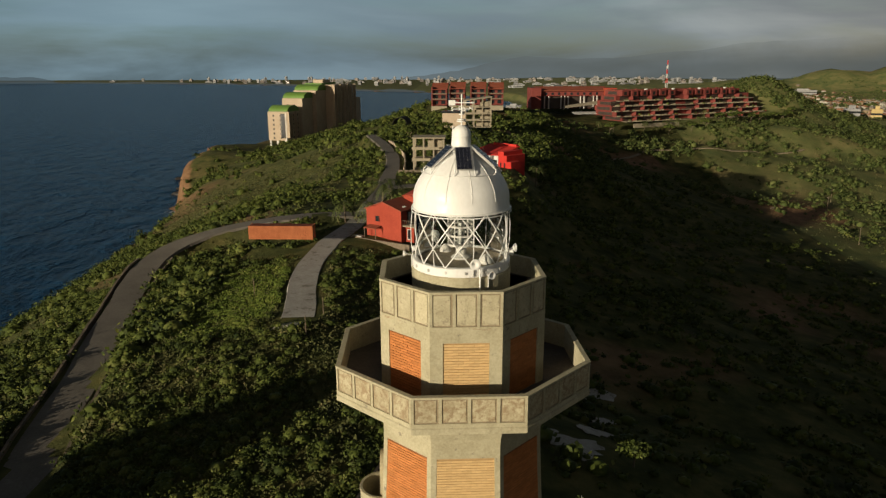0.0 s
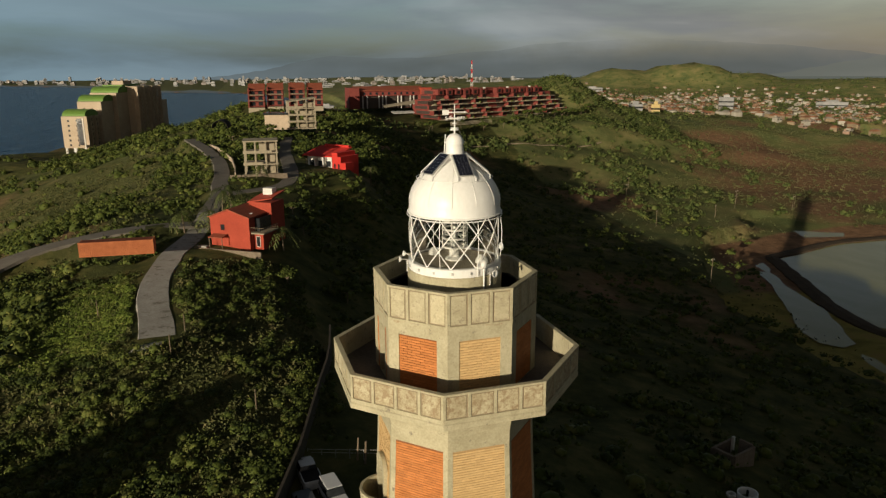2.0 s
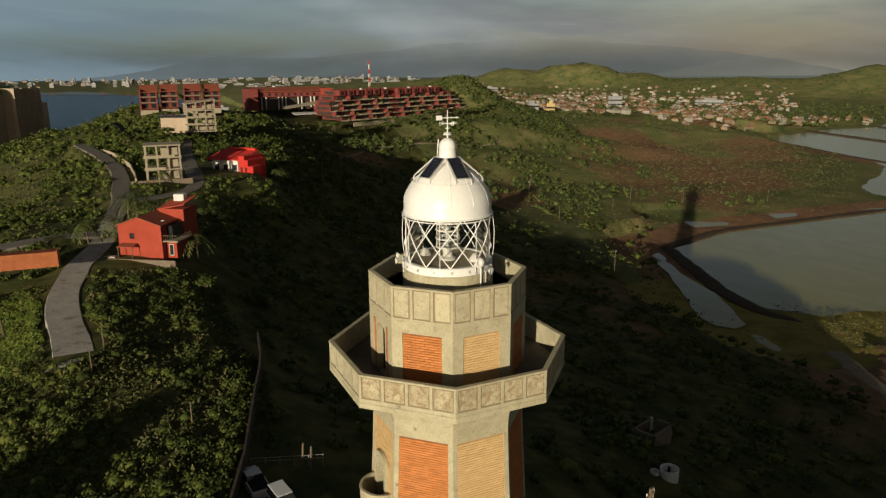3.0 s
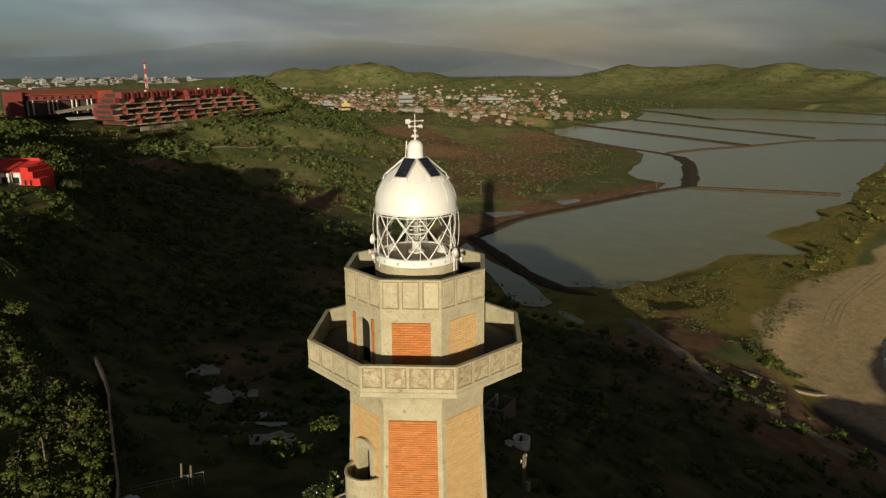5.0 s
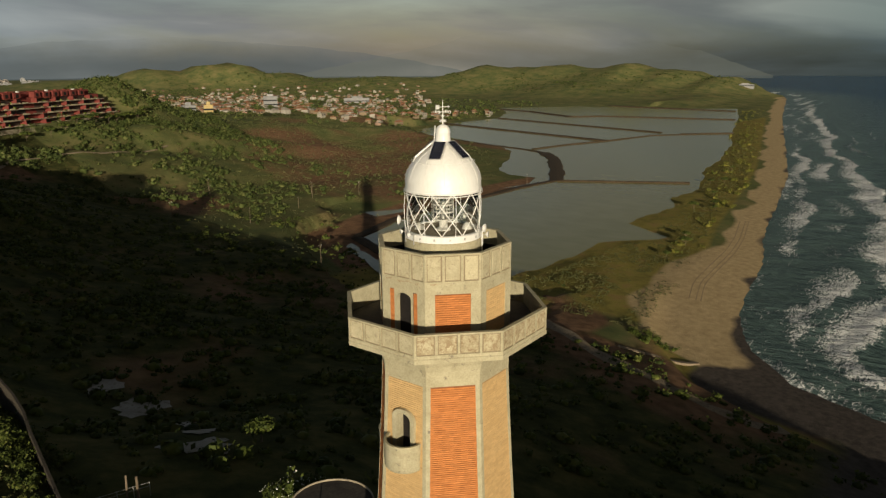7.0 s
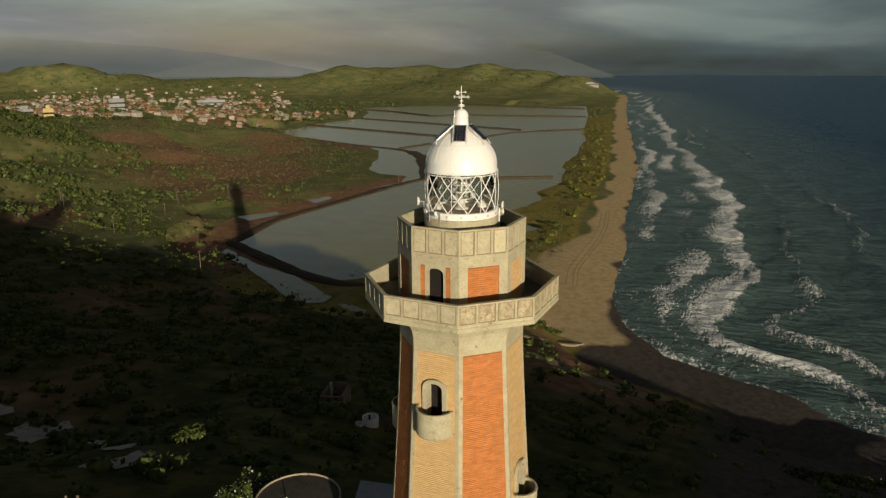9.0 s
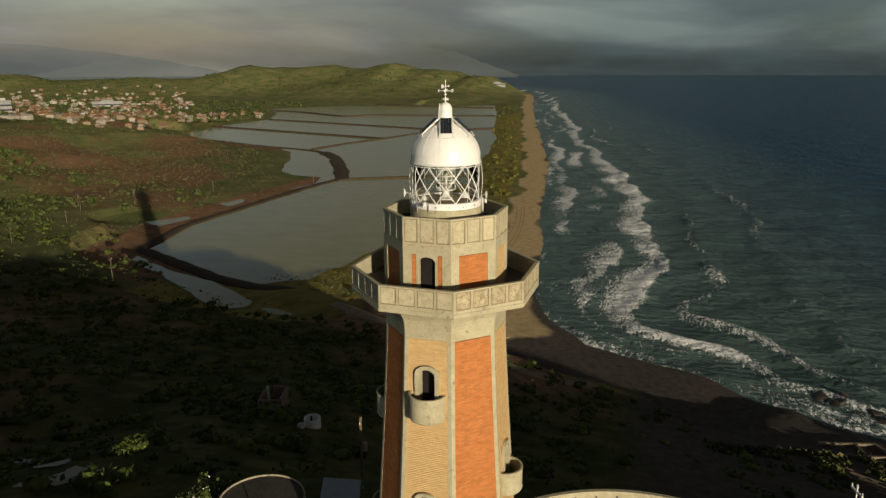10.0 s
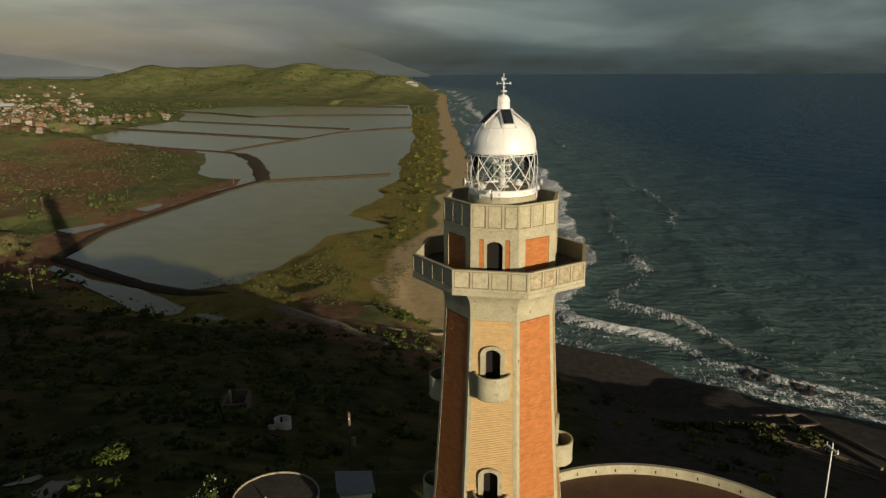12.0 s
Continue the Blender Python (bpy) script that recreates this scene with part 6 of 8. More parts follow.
for side in (-1, 1):
    edge = []
    for (ax, ay, _), (bx, by, _) in zip(ROADS[0][1], ROADS[0][1][1:]):
        n = Vector((-(by - ay), bx - ax)).normalized() * side * 3.35
        edge.append(((ax + bx) / 2 + n.x, (ay + by) / 2 + n.y))
    drape_wall("kerb_wall", edge[:8], 0.45, 0.35, STONE, "low broken stone kerb along the coastal road")
for line in ([(117, -12.7), (120.8, -23.6)], [(120.8, -23.6), (115.8, -26.2)], [(111.5, -15.1), (113.3, -21.2), (115.8, -26.2)], [(119.6, -19.8), (113.3, -21.2)], [(115.8, -26.2), (110.1, -28.5), (99.6, -33.9)], [(112.1, -22.5), (103, -27), (94.5, -31.1)]):
    drape_wall("foundation_wall", line, 0.6, 0.5, STONE, "low bare concrete foundation wall of a ruin", "foundation")
for k in range(5):
    drape_wall("terrace_step", [(104 - k * 2.6, -15 - k * 0.9), (99 - k * 2.6, -25 - k * 0.9)], 0.3, 0.5, STONE, "long low stone step in the dark slope", "step")


def patch(name, cx, cy, rx, ry, turn, mat, label, category, seed):
    """An uneven flat patch lying on the ground."""
    bm = bmesh.new()
    n = 22
    ring = []
    for k in range(n):
        w = 2 * math.pi * k / n
        q = 1 + 0.35 * math.sin(w * 3 + seed) * 0.5 + 0.3 * float(value_noise(k * 1.7, seed * 3.1, 1.0, seed))
        x, y = rx * q * math.cos(w), ry * q * math.sin(w)
        c, s = math.cos(radians(turn)), math.sin(radians(turn))
        px, py = cx + x * c - y * s, cy + x * s + y * c
        ring.append(bm.verts.new((px, py, ground_z(px, py) + 0.10)))
    mid = bm.verts.new((cx, cy, ground_z(cx, cy) + 0.14))
    for a, b in zip(ring, ring[1:] + ring[:1]):
        bm.faces.new((a, b, mid))
    bmesh.ops.recalc_face_normals(bm, faces=bm.faces)
    return tagged(part(name, bm, mat), label, category)


for cx, cy, rx, ry, seed in ((15.4, 73.1, 3.9, 2.6, 1), (19.0, 80.5, 2.6, 1.9, 2), (21.5, 91, 2.8, 2.2, 3), (22.6, 103, 4.2, 3.2, 4), (22.4, 114, 3.6, 2.4, 5), (12.2, 75.5, 1.6, 1.0, 8)):
    patch("concrete_slab", cx, cy, rx, ry, 35, CEMENT, "broken pale concrete slab in the scrub", "slab", seed)
patch("concrete_slab", -21.0, 91.0, 2.4, 1.5, 20, CEMENT, "broken end of the concrete lane", "slab", 6)


def parked_car(at, turn, paint, label, bed=True):
    """A pickup, or with no bed a hatchback with a long roof."""
    c = thing("pickup_truck" if bed else "car", at, label, "car", "parked cars", turn=turn)
    tail = -2.5 if bed else -1.75
    part("body", box(-0.9, 0.9, tail, 2.5, 0.42, 1.02, 0.08), paint, c)
    cab = bmesh.new()
    back = -0.4 if bed else -1.6
    lo = [(-0.86, back), (0.86, back), (0.86, 1.45), (-0.86, 1.45)]
    hi = [(-0.70, back + 0.2), (0.70, back + 0.2), (0.70, 0.95), (-0.70, 0.95)]
    a, b = [cab.verts.new((x, y, 1.0)) for x, y in lo], [cab.verts.new((x, y, 1.68)) for x, y in hi]
    for i in range(4):
        cab.faces.new((a[i], a[(i + 1) % 4], b[(i + 1) % 4], b[i]))
    cab.faces.new(b)
    bmesh.ops.recalc_face_normals(cab, faces=cab.faces)
    part("cab_glass", cab, GLASS_DARK, c, "dark car windows")
    part("roof", box(-0.72, 0.72, back + 0.16, 0.98, 1.66, 1.73, 0.03), paint, c)
    part("bonnet", box(-0.84, 0.84, 1.4, 2.45, 1.0, 1.10, 0.04), paint, c)
    for x0, x1, y0, y1 in ((-0.9, -0.82, -2.5, -0.4), (0.82, 0.9, -2.5, -0.4), (-0.9, 0.9, -2.5, -2.42)) if bed else ():
        part("bed_side", box(x0, x1, y0, y1, 1.0, 1.35, 0.02), paint, c)
    if bed:
        part("bed_cover", box(-0.82, 0.82, -2.42, -0.42, 1.1, 1.3, 0.02), DARK, c, "dark bed")
    for sx in (-0.86, 0.86):
        for y in (-1.55 if bed else -1.1, 1.6):
            w = lathe([(0.02, -0.1), (0.30, -0.1), (0.35, -0.06), (0.35, 0.06), (0.30, 0.1), (0.02, 0.1)], 16)
            bmesh.ops.transform(w, matrix=Matrix.Translation((sx, y, 0.35)) @ Matrix.Rotation(radians(90), 4, "Y"), verts=w.verts)
            wheel = part("wheel", w, RUBBER, c)
            rim = lathe([(0.02, -0.105), (0.2, -0.105), (0.2, 0.105), (0.02, 0.105)], 12)
            bmesh.ops.transform(rim, matrix=Matrix.Translation((sx, y, 0.35)) @ Matrix.Rotation(radians(90), 4, "Y"), verts=rim.verts)
            part("rim", rim, STEEL, wheel)
    for sx in (-0.65, 0.65):
        part("headlight", box(sx - 0.16, sx + 0.16, 2.48, 2.53, 0.72, 0.9), WHITE, c)
    return c


parked_car((-3.5, 61.1, YARD + 0.02), 8, CAR_WHITE, "white pickup truck with a dark bed parked by the wall")
parked_car((-1.65, 57.5, YARD + 0.02), 192, CAR_WHITE, "white hatchback parked beside the pickup truck", bed=False)
parked_car((-4.0, 55.5, YARD + 0.02), 10, CAR_GREY, "dark grey pickup truck parked in the shade")
yard_fence = thing("yard_fence", (0, 0, 0), "low thin metal fence along the parking yard", "fence")
ends = Vector((-3.2, 65.3, YARD)), Vector((3.6, 63.4, YARD - 0.1))
for k in range(6):
    at = ends[0].lerp(ends[1], k / 5)
    part("post", rod(at - Vector((0, 0, 0.5)), at + Vector((0, 0, 0.95)), 0.04, 6), STEEL, yard_fence)
for z in (0.55, 0.9):
    part("rail", rod(ends[0] + Vector((0, 0, z)), ends[1] + Vector((0, 0, z)), 0.022, 6), STEEL, yard_fence)


def utility_pole(x, y, high, label="weathered wooden utility pole with a crossarm", lean=0.0, base=None, arm=1.8, turn=20.0, thick=0.13, mat=None):
    z = ground_z(x, y) if base is None else base
    p = thing("utility_pole", (x, y, z), label, "pole", "utility poles", turn=turn)
    part("pole", rod((0, 0, -0.6), (lean, 0, high), thick, 8, r2=thick * 0.7), mat or WOOD, p)
    if arm:
        part("crossarm", box(lean - arm / 2, lean + arm / 2, -0.07, 0.07, high - 0.7, high - 0.55), mat or WOOD, p)
        for s in (-0.45, 0, 0.45):
            part("insulator", rod((lean + s * arm, 0, high - 0.55), (lean + s * arm, 0, high - 0.3), 0.06, 6), WHITE_DULL, p)
    return p


for x, y, hgt in ((136, 192, 8), (167, 276, 7.5), (240, 318, 7.5), (186, 337, 7), (248, 328, 7.5), (274, 315, 8), (388, 267, 7), (142, 300, 7), (215, 300, 6.5), (330, 305, 7), (200, 360, 7)):
    utility_pole(x, y, hgt, turn=float(x) % 60)
utility_pole(276.5, 316.5, 8, turn=10)
a = utility_pole(31.5, 47.4, 41.8 - ground_z(31.5, 47.4), "twin wooden poles with a transformer and insulators", thick=0.2, arm=1.4)
part("pole", rod((0.75, 0.1, -0.6), (0.62, 0.1, 41.6 - ground_z(31.5, 47.4)), 0.15, 8), WOOD, a)
part("transformer", rod((0.35, -0.4, 5.6), (0.35, -0.4, 6.6), 0.28, 12), GREY_CONC, a)
utility_pole(2.0, 62.6, 4.4, "leaning wooden utility pole beside the parking yard", lean=0.9, arm=0, thick=0.16, base=40.2, turn=60)
utility_pole(1.4, 63.8, 4.6, "leaning wooden utility pole beside the parking yard", lean=0.4, arm=0, base=40.2)
utility_pole(34.5, 44.0, 7.6, "thin bare pole in the shade", arm=0, thick=0.06)
lamp = utility_pole(25.4, -0.2, 11.0, "thin white lamp post with crossed arms", base=36.6, arm=1.6, thick=0.09, mat=WHITE)
for x, y in ((-16.9, 95.5), (-18, 88), (-8, 73), (-30, 108)):
    utility_pole(x, y, 2.6, "short weathered fence post in the shrubs", arm=0, thick=0.09)


def lattice_mast(x, y, top):
    z = ground_z(x, y)
    m = thing("radio_mast", (x, y, z), "tall red and white lattice radio mast", "mast")
    n = 9
    h = (top - z) / n
    for k in range(n):
        r0, r1 = 3.2 - 0.28 * k, 3.2 - 0.28 * (k + 1)
        paint = WHITE_DULL if k % 2 else RED_BRIGHT
        for j in range(4):
            w, w2 = radians(45 + 90 * j), radians(135 + 90 * j)
            a, b = Vector((r0 * math.cos(w), r0 * math.sin(w), k * h)), Vector((r1 * math.cos(w), r1 * math.sin(w), (k + 1) * h))
            c = Vector((r1 * math.cos(w2), r1 * math.sin(w2), (k + 1) * h))
            part("leg", rod(a, b, 0.32, 5), paint, m)
            part("brace", rod(a, c, 0.2, 5), paint, m)


lattice_mast(440, 1430, 94)
ruin = thing("ruined_hut", (57, 77, ground_z(57, 77)), "small dark roofless stone hut in the scrub", "hut", turn=20)
for x0, x1, y0, y1, top in ((-2.4, 2.4, -2, -1.6, 2.4), (-2.4, 2.4, 1.6, 2, 2.0), (-2.4, -2.0, -1.6, 1.6, 2.2), (2.0, 2.4, -1.6, 0.4, 2.6)):
    part("wall", box(x0, x1, y0, y1, -1.5, top, 0.05), STONE, ruin)
part("post", box(2.0, 2.4, 1.2, 1.6, 0, 2.5, 0.03), WHITE_DULL, ruin)


def rock(x, y, r, seed):
    bm = bmesh.new()
    bmesh.ops.create_icosphere(bm, subdivisions=2, radius=r)
    for v in bm.verts:
        n = noise.noise(v.co * (1.3 / r) + Vector((seed, 0, 0)))
        v.co = Vector((v.co.x * 1.5, v.co.y, v.co.z * 0.6)) * (1 + 0.45 * n)
    ob = part("rock", bm, WET_ROCK)
    ob.matrix_world = pose(x, y, 0.1, 0, 0, seed * 47 % 360)
    tagged(ob, "dark wet shore rock washed by the surf", "rock", "rocks in the surf")


rr = random.Random(21)
for k in range(22):
    f = rr.random()
    rock(152 - 13 * f + rr.uniform(-2.5, 2.5), -18 - 18 * f + rr.uniform(-2, 2), rr.uniform(0.6, 1.9), k)
for k in range(12):
    rock(-163 - k * 3 + rr.uniform(-4, 2), 440 + k * 9 + rr.uniform(-4, 4), rr.uniform(1.0, 3.0), 40 + k)
PALE_SAND = material("pale_sand", (0.20, 0.155, 0.105), (0.34, 0.265, 0.18), 0.95, 0.4, 9, 0.4, spot=(0.11, 0.085, 0.055), spot_at=0.55)


# darker sand that paints the shadow inside the wheel ruts
RUT = material("rut_shade_sand", (0.29, 0.212, 0.118), (0.41, 0.305, 0.175), 0.95, 0.5, 9, 0.3)


def dirt_track(line, width, label, mat=PALE_SAND, lift=0.22):
    """A worn track that lies on the ground along a line."""
    fine = []
    for p, q in zip(line, line[1:]):
        n = max(1, int(math.dist(p, q) / 2.5))
        fine += [(p[0] + (q[0] - p[0]) * k / n, p[1] + (q[1] - p[1]) * k / n) for k in range(n)]
    strip("sand_track", [(x, y, ground_z(x, y) + lift) for x, y in fine + [line[-1]]], width, mat, label, "track", uneven=0.45, step=2.5)


dirt_track([(156, 121), (150, 111), (144.6, 102), (133.3, 83.5), (126.8, 68.2), (123.1, 59.7), (121.6, 48.6), (124.5, 40), (131, 35.6)], 4.2, "pale sandy vehicle track through the scrub")
dirt_track([(146.9, 83), (149.7, 74.1), (155, 68), (160.3, 65.4)], 1.6, "narrow sandy path behind the beach")
for shift in (0.0, 1.7, 4.2):
    dirt_track([(360 - shift, 111 + shift * 0.8), (318, 101 + shift), (290, 96 + shift), (262, 93 + shift), (235, 90 + shift), (214, 84 + shift)], 0.34, "wheel rut shadow painted as a darker sand strip", RUT, 0.05)
dirt_track([(54.8, 317.7), (86, 372), (119.3, 409.4), (150, 420), (175.7, 427.7), (205, 440), (227.7, 450)], 2.4, "pale dirt track across the slope below the hotel")

# ---- town and distance ----
def bearing(deg, dist):
    return dist * math.sin(radians(deg)), dist * math.cos(radians(deg))


ROOFS = [material("tile_roof", (0.20, 0.088, 0.045), (0.30, 0.145, 0.08), 0.9, 0.3, 8, 0.2, vary=0.25), material("sheet_roof", (0.17, 0.15, 0.125), (0.32, 0.29, 0.245), 0.8, 0.3, 8, 0.1, vary=0.2)]
WALLS = [material("town_white", (0.26, 0.235, 0.19), (0.42, 0.385, 0.33), 0.9, 0.2, 8, 0.1, vary=0.15), material("town_ochre", (0.19, 0.14, 0.088), (0.28, 0.21, 0.135), 0.9, 0.2, 8, 0.1, vary=0.2), material("town_pink", (0.26, 0.165, 0.12), (0.36, 0.23, 0.17), 0.9, 0.2, 8, 0.1, vary=0.2)]


def town_house(w, d, h, roof, wall_mat, roof_mat, label):
    w, d, h = w * 0.58, d * 0.58, h * 0.72
    t = thing("town_house", (0, 0, -400), label, "house", "houses of the town")
    part("wall", box(-w / 2, w / 2, -d / 2, d / 2, -3, h), wall_mat, t)
    if roof == "hip":
        bm = bmesh.new()
        e, r = 0.5, h + w * 0.22
        a = [bm.verts.new(p) for p in ((-w / 2 - e, -d / 2 - e, h), (w / 2 + e, -d / 2 - e, h), (w / 2 + e, d / 2 + e, h), (-w / 2 - e, d / 2 + e, h))]
        b = [bm.verts.new(p) for p in ((-w / 4, 0, r), (w / 4, 0, r))]
        for f in ((a[0], a[1], b[1], b[0]), (a[1], a[2], b[1]), (a[2], a[3], b[0], b[1]), (a[3], a[0], b[0]), (a[3], a[2], a[1], a[0])):
            bm.faces.new(f)
        part("roof", bm, roof_mat, t)
    else:
        part("roof", box(-w / 2 - 0.3, w / 2 + 0.3, -d / 2 - 0.3, d / 2 + 0.3, h, h + 0.6), roof_mat, t)
        part("roof_tank", box(-w / 4, -w / 4 + 2, 0, 2, h + 0.6, h + 2.0), wall_mat, t)
    for s in (-0.28, 0.28):
        part("window", box(w * s - 0.9, w * s + 0.9, -d / 2 - 0.06, -d / 2 + 0.1, h * 0.45, h * 0.45 + 1.5), GLASS_DARK, t)
    return t


kinds = [
    town_house(11, 9, 3.4, "hip", WALLS[0], ROOFS[0], "small white town house with a clay-tile roof"),
    town_house(9, 12, 3.2, "hip", WALLS[1], ROOFS[0], "small ochre town house with a clay-tile roof"),
    town_house(13, 10, 5.6, "flat", WALLS[0], ROOFS[1], "white two-storey town house with a flat roof"),
    town_house(10, 10, 3.2, "flat", WALLS[2], ROOFS[1], "low pink town house with a flat sheet roof"),
    town_house(22, 12, 6.5, "flat", WALLS[0], ROOFS[1], "long pale flat-roofed town building"),
]
rnd = random.Random(11)
spots, lag_poly = [], np.array(LAGOON_SHORE, float)
while len(spots) < 285:
    brg, dist = rnd.uniform(26, 56), 780 + 1150 * rnd.random() ** 1.15
    if brg > 46 and dist < 900 + (brg - 46) * 25:
        continue
    if brg < 32 and dist < 830 or brg > 49 and dist > 1250:
        continue
    x, y = bearing(brg, dist)
    if shore_distance(lag_poly, np.array([x]), np.array([y]))[0] > -14 or any(abs(x - p) < 9 and abs(y - q) < 9 for p, q in spots):
        continue
    if ground_z(x, y) > 37:
        continue
    spots.append((x, y))
for n, (x, y) in enumerate(spots):
    far = math.hypot(x, y)
    k = rnd.choices(range(5), (2.5, 4, 1.2, 3.5, 0.8 if far > 1000 else 0.2))[0]
    z = ground_z(x, y)
    if n < 5:
        kinds[n].matrix_world = pose(x, y, z, 0, 0, rnd.uniform(-40, 40))
    else:
        copy_thing(kinds[k], pose(x, y, z, 0, 0, rnd.uniform(-40, 40)))


# the smaller houses of the town, too many and too far to count
bx = []
for _ in range(900):
    brg, dist = rnd.uniform(26, 56), 800 + 1300 * rnd.random() ** 1.1
    if brg > 46 and dist < 910 + (brg - 46) * 25 or brg < 32 and dist < 850 or brg > 49 and dist > 1250:
        continue
    bx.append((*bearing(brg, dist), rnd.uniform(5, 9), rnd.uniform(5, 8), rnd.uniform(2.2, 4.0), rnd.uniform(-0.6, 0.6)))
bx = np.array(bx)
hz = ground(bx[:, 0], bx[:, 1])
bx = bx[(hz < 34) & (shore_distance(lag_poly, bx[:, 0], bx[:, 1]) < -16) & (value_noise(bx[:, 0], bx[:, 1], 90, 17) > -0.35)]
hz = ground(bx[:, 0], bx[:, 1])
for nm, mat, lo, hi, e, sel in (("houses", WALLS[1], -2.0, 1.0, 0.0, slice(0, None, 2)), ("houses", WALLS[0], -2.0, 1.0, 0.0, slice(1, None, 2)), ("roofs", ROOFS[0], 1.0, 1.25, 0.5, slice(0, None, 3)), ("roofs", ROOFS[1], 1.0, 1.2, 0.4, slice(1, None, 3)), ("roofs", ROOFS[0], 1.0, 1.22, 0.4, slice(2, None, 3))):
    b, gz = bx[sel], hz[sel]
    c, s_ = np.cos(b[:, 5]), np.sin(b[:, 5])
    verts = []
    for sx, sy, top in ((-1, -1, 0), (1, -1, 0), (1, 1, 0), (-1, 1, 0), (-1, -1, 1), (1, -1, 1), (1, 1, 1), (-1, 1, 1)):
        k = (0.45 if top and e else 1.0)
        lx, ly = sx * (b[:, 2] / 2 + e) * k, sy * (b[:, 3] / 2 + e) * k
        z = gz + (np.where(lo < 0, lo, b[:, 4] * lo) if not top else b[:, 4] * hi + (0.7 if e else 0))
        verts.append(np.stack([b[:, 0] + lx * c - ly * s_, b[:, 1] + lx * s_ + ly * c, z], 1))
    v = np.stack(verts, 1).reshape(-1, 3)
    f = (np.arange(len(b))[:, None, None] * 8 + np.array([(0, 1, 5, 4), (1, 2, 6, 5), (2, 3, 7, 6), (3, 0, 4, 7), (4, 5, 6, 7)])[None]).reshape(-1, 4)
    tagged(mesh_object(nm, v.tolist(), f.tolist(), mat), "crowded low houses of the far town" if nm == "houses" else "low tiled and sheet roofs of the far town", "houses", kind="stuff")


def city_block(w, d, h, mat, label, group="distant city blocks"):
    if group.startswith("distant"):
        w, d, h = w * 0.62, d * 0.62, h * 0.55
    t = thing("city_building", (0, 0, -400), label, "building", group)
    part("wall", box(-w / 2, w / 2, -d / 2, d / 2, -4, h), mat, t)
    part("roof", box(-w / 5, w / 5, -d / 5, d / 5, h, h + 3), mat, t)
    for k in range(max(1, int(h / 6))):
        part("window_band", box(-w / 2 - 0.15, w / 2 + 0.15, -d / 2 - 0.2, -d / 2 + 0.1, 3 + k * 6, 4.8 + k * 6), GLASS_DARK, t)
    return t


pale = material("city_haze_white", (0.24, 0.24, 0.245), (0.36, 0.355, 0.35), 0.9, 0.02, 8, 0.0, vary=0.25)
tan_wall = material("city_tan", (0.24, 0.21, 0.19), (0.33, 0.29, 0.26), 0.9, 0.02, 8, 0.0, vary=0.25)
blocks = [city_block(26, 20, 30, pale, "pale distant apartment block across the bay"), city_block(20, 20, 48, pale, "tall pale distant tower across the bay"), city_block(60, 30, 12, pale, "long low pale distant building"), city_block(30, 24, 22, tan_wall, "tan distant apartment block across the bay")]
placed = 0
while placed < 210:
    brg = rnd.uniform(-27, 22) if placed > 12 else rnd.uniform(-27, -10)
    k = rnd.choices(range(4), (4, 1.6, 2, 4))[0]
    dist = rnd.uniform(3230, 4700) if brg < 3 else rnd.uniform(2500, 4400)
    if brg > 3:
        k = rnd.choices(range(4), (2, 0.2, 5, 2))[0]
    if brg < -17 and rnd.random() < 0.55:
        continue
    x, y = bearing(brg, dist)
    if shore_distance(LAND, np.array([x]), np.array([y]))[0] < 25:
        continue
    m = pose(x, y, ground_z(x, y), 0, 0, rnd.uniform(-25, 25))
    if placed < 4:
        blocks[placed].matrix_world = m
    else:
        copy_thing(blocks[k], m)
    placed += 1
for brg, dist, w, d, h, mat, label in ((31.1, 786, 9, 8, 8.5, material("yellow_wall", (0.42, 0.31, 0.13), (0.52, 0.40, 0.19), 0.9, 0.2, 8, 0.1), "yellow four-storey town building"), (36.2, 1100, 20, 15, 16, pale, "white five-storey town building"), (43.2, 1500, 52, 20, 10, pale, "large terraced white building on the hillside"), (5.6, 1220, 26, 18, 22, pale, "white apartment block behind the hill"), (26.4, 1900, 60, 20, 9, pale, "long white building on a far ridge"), (73.0, 1960, 44, 14, 7, pale, "long white hotel on the far headland"), (29.6, 765, 14, 12, 7, pale, "white town building beside the yellow one")):
    t = city_block(w, d, h, mat, label, "landmarks of the town")
    x, y = bearing(brg, dist)
    t.matrix_world = pose(x, y, ground_z(x, y), 0, 0, -brg)


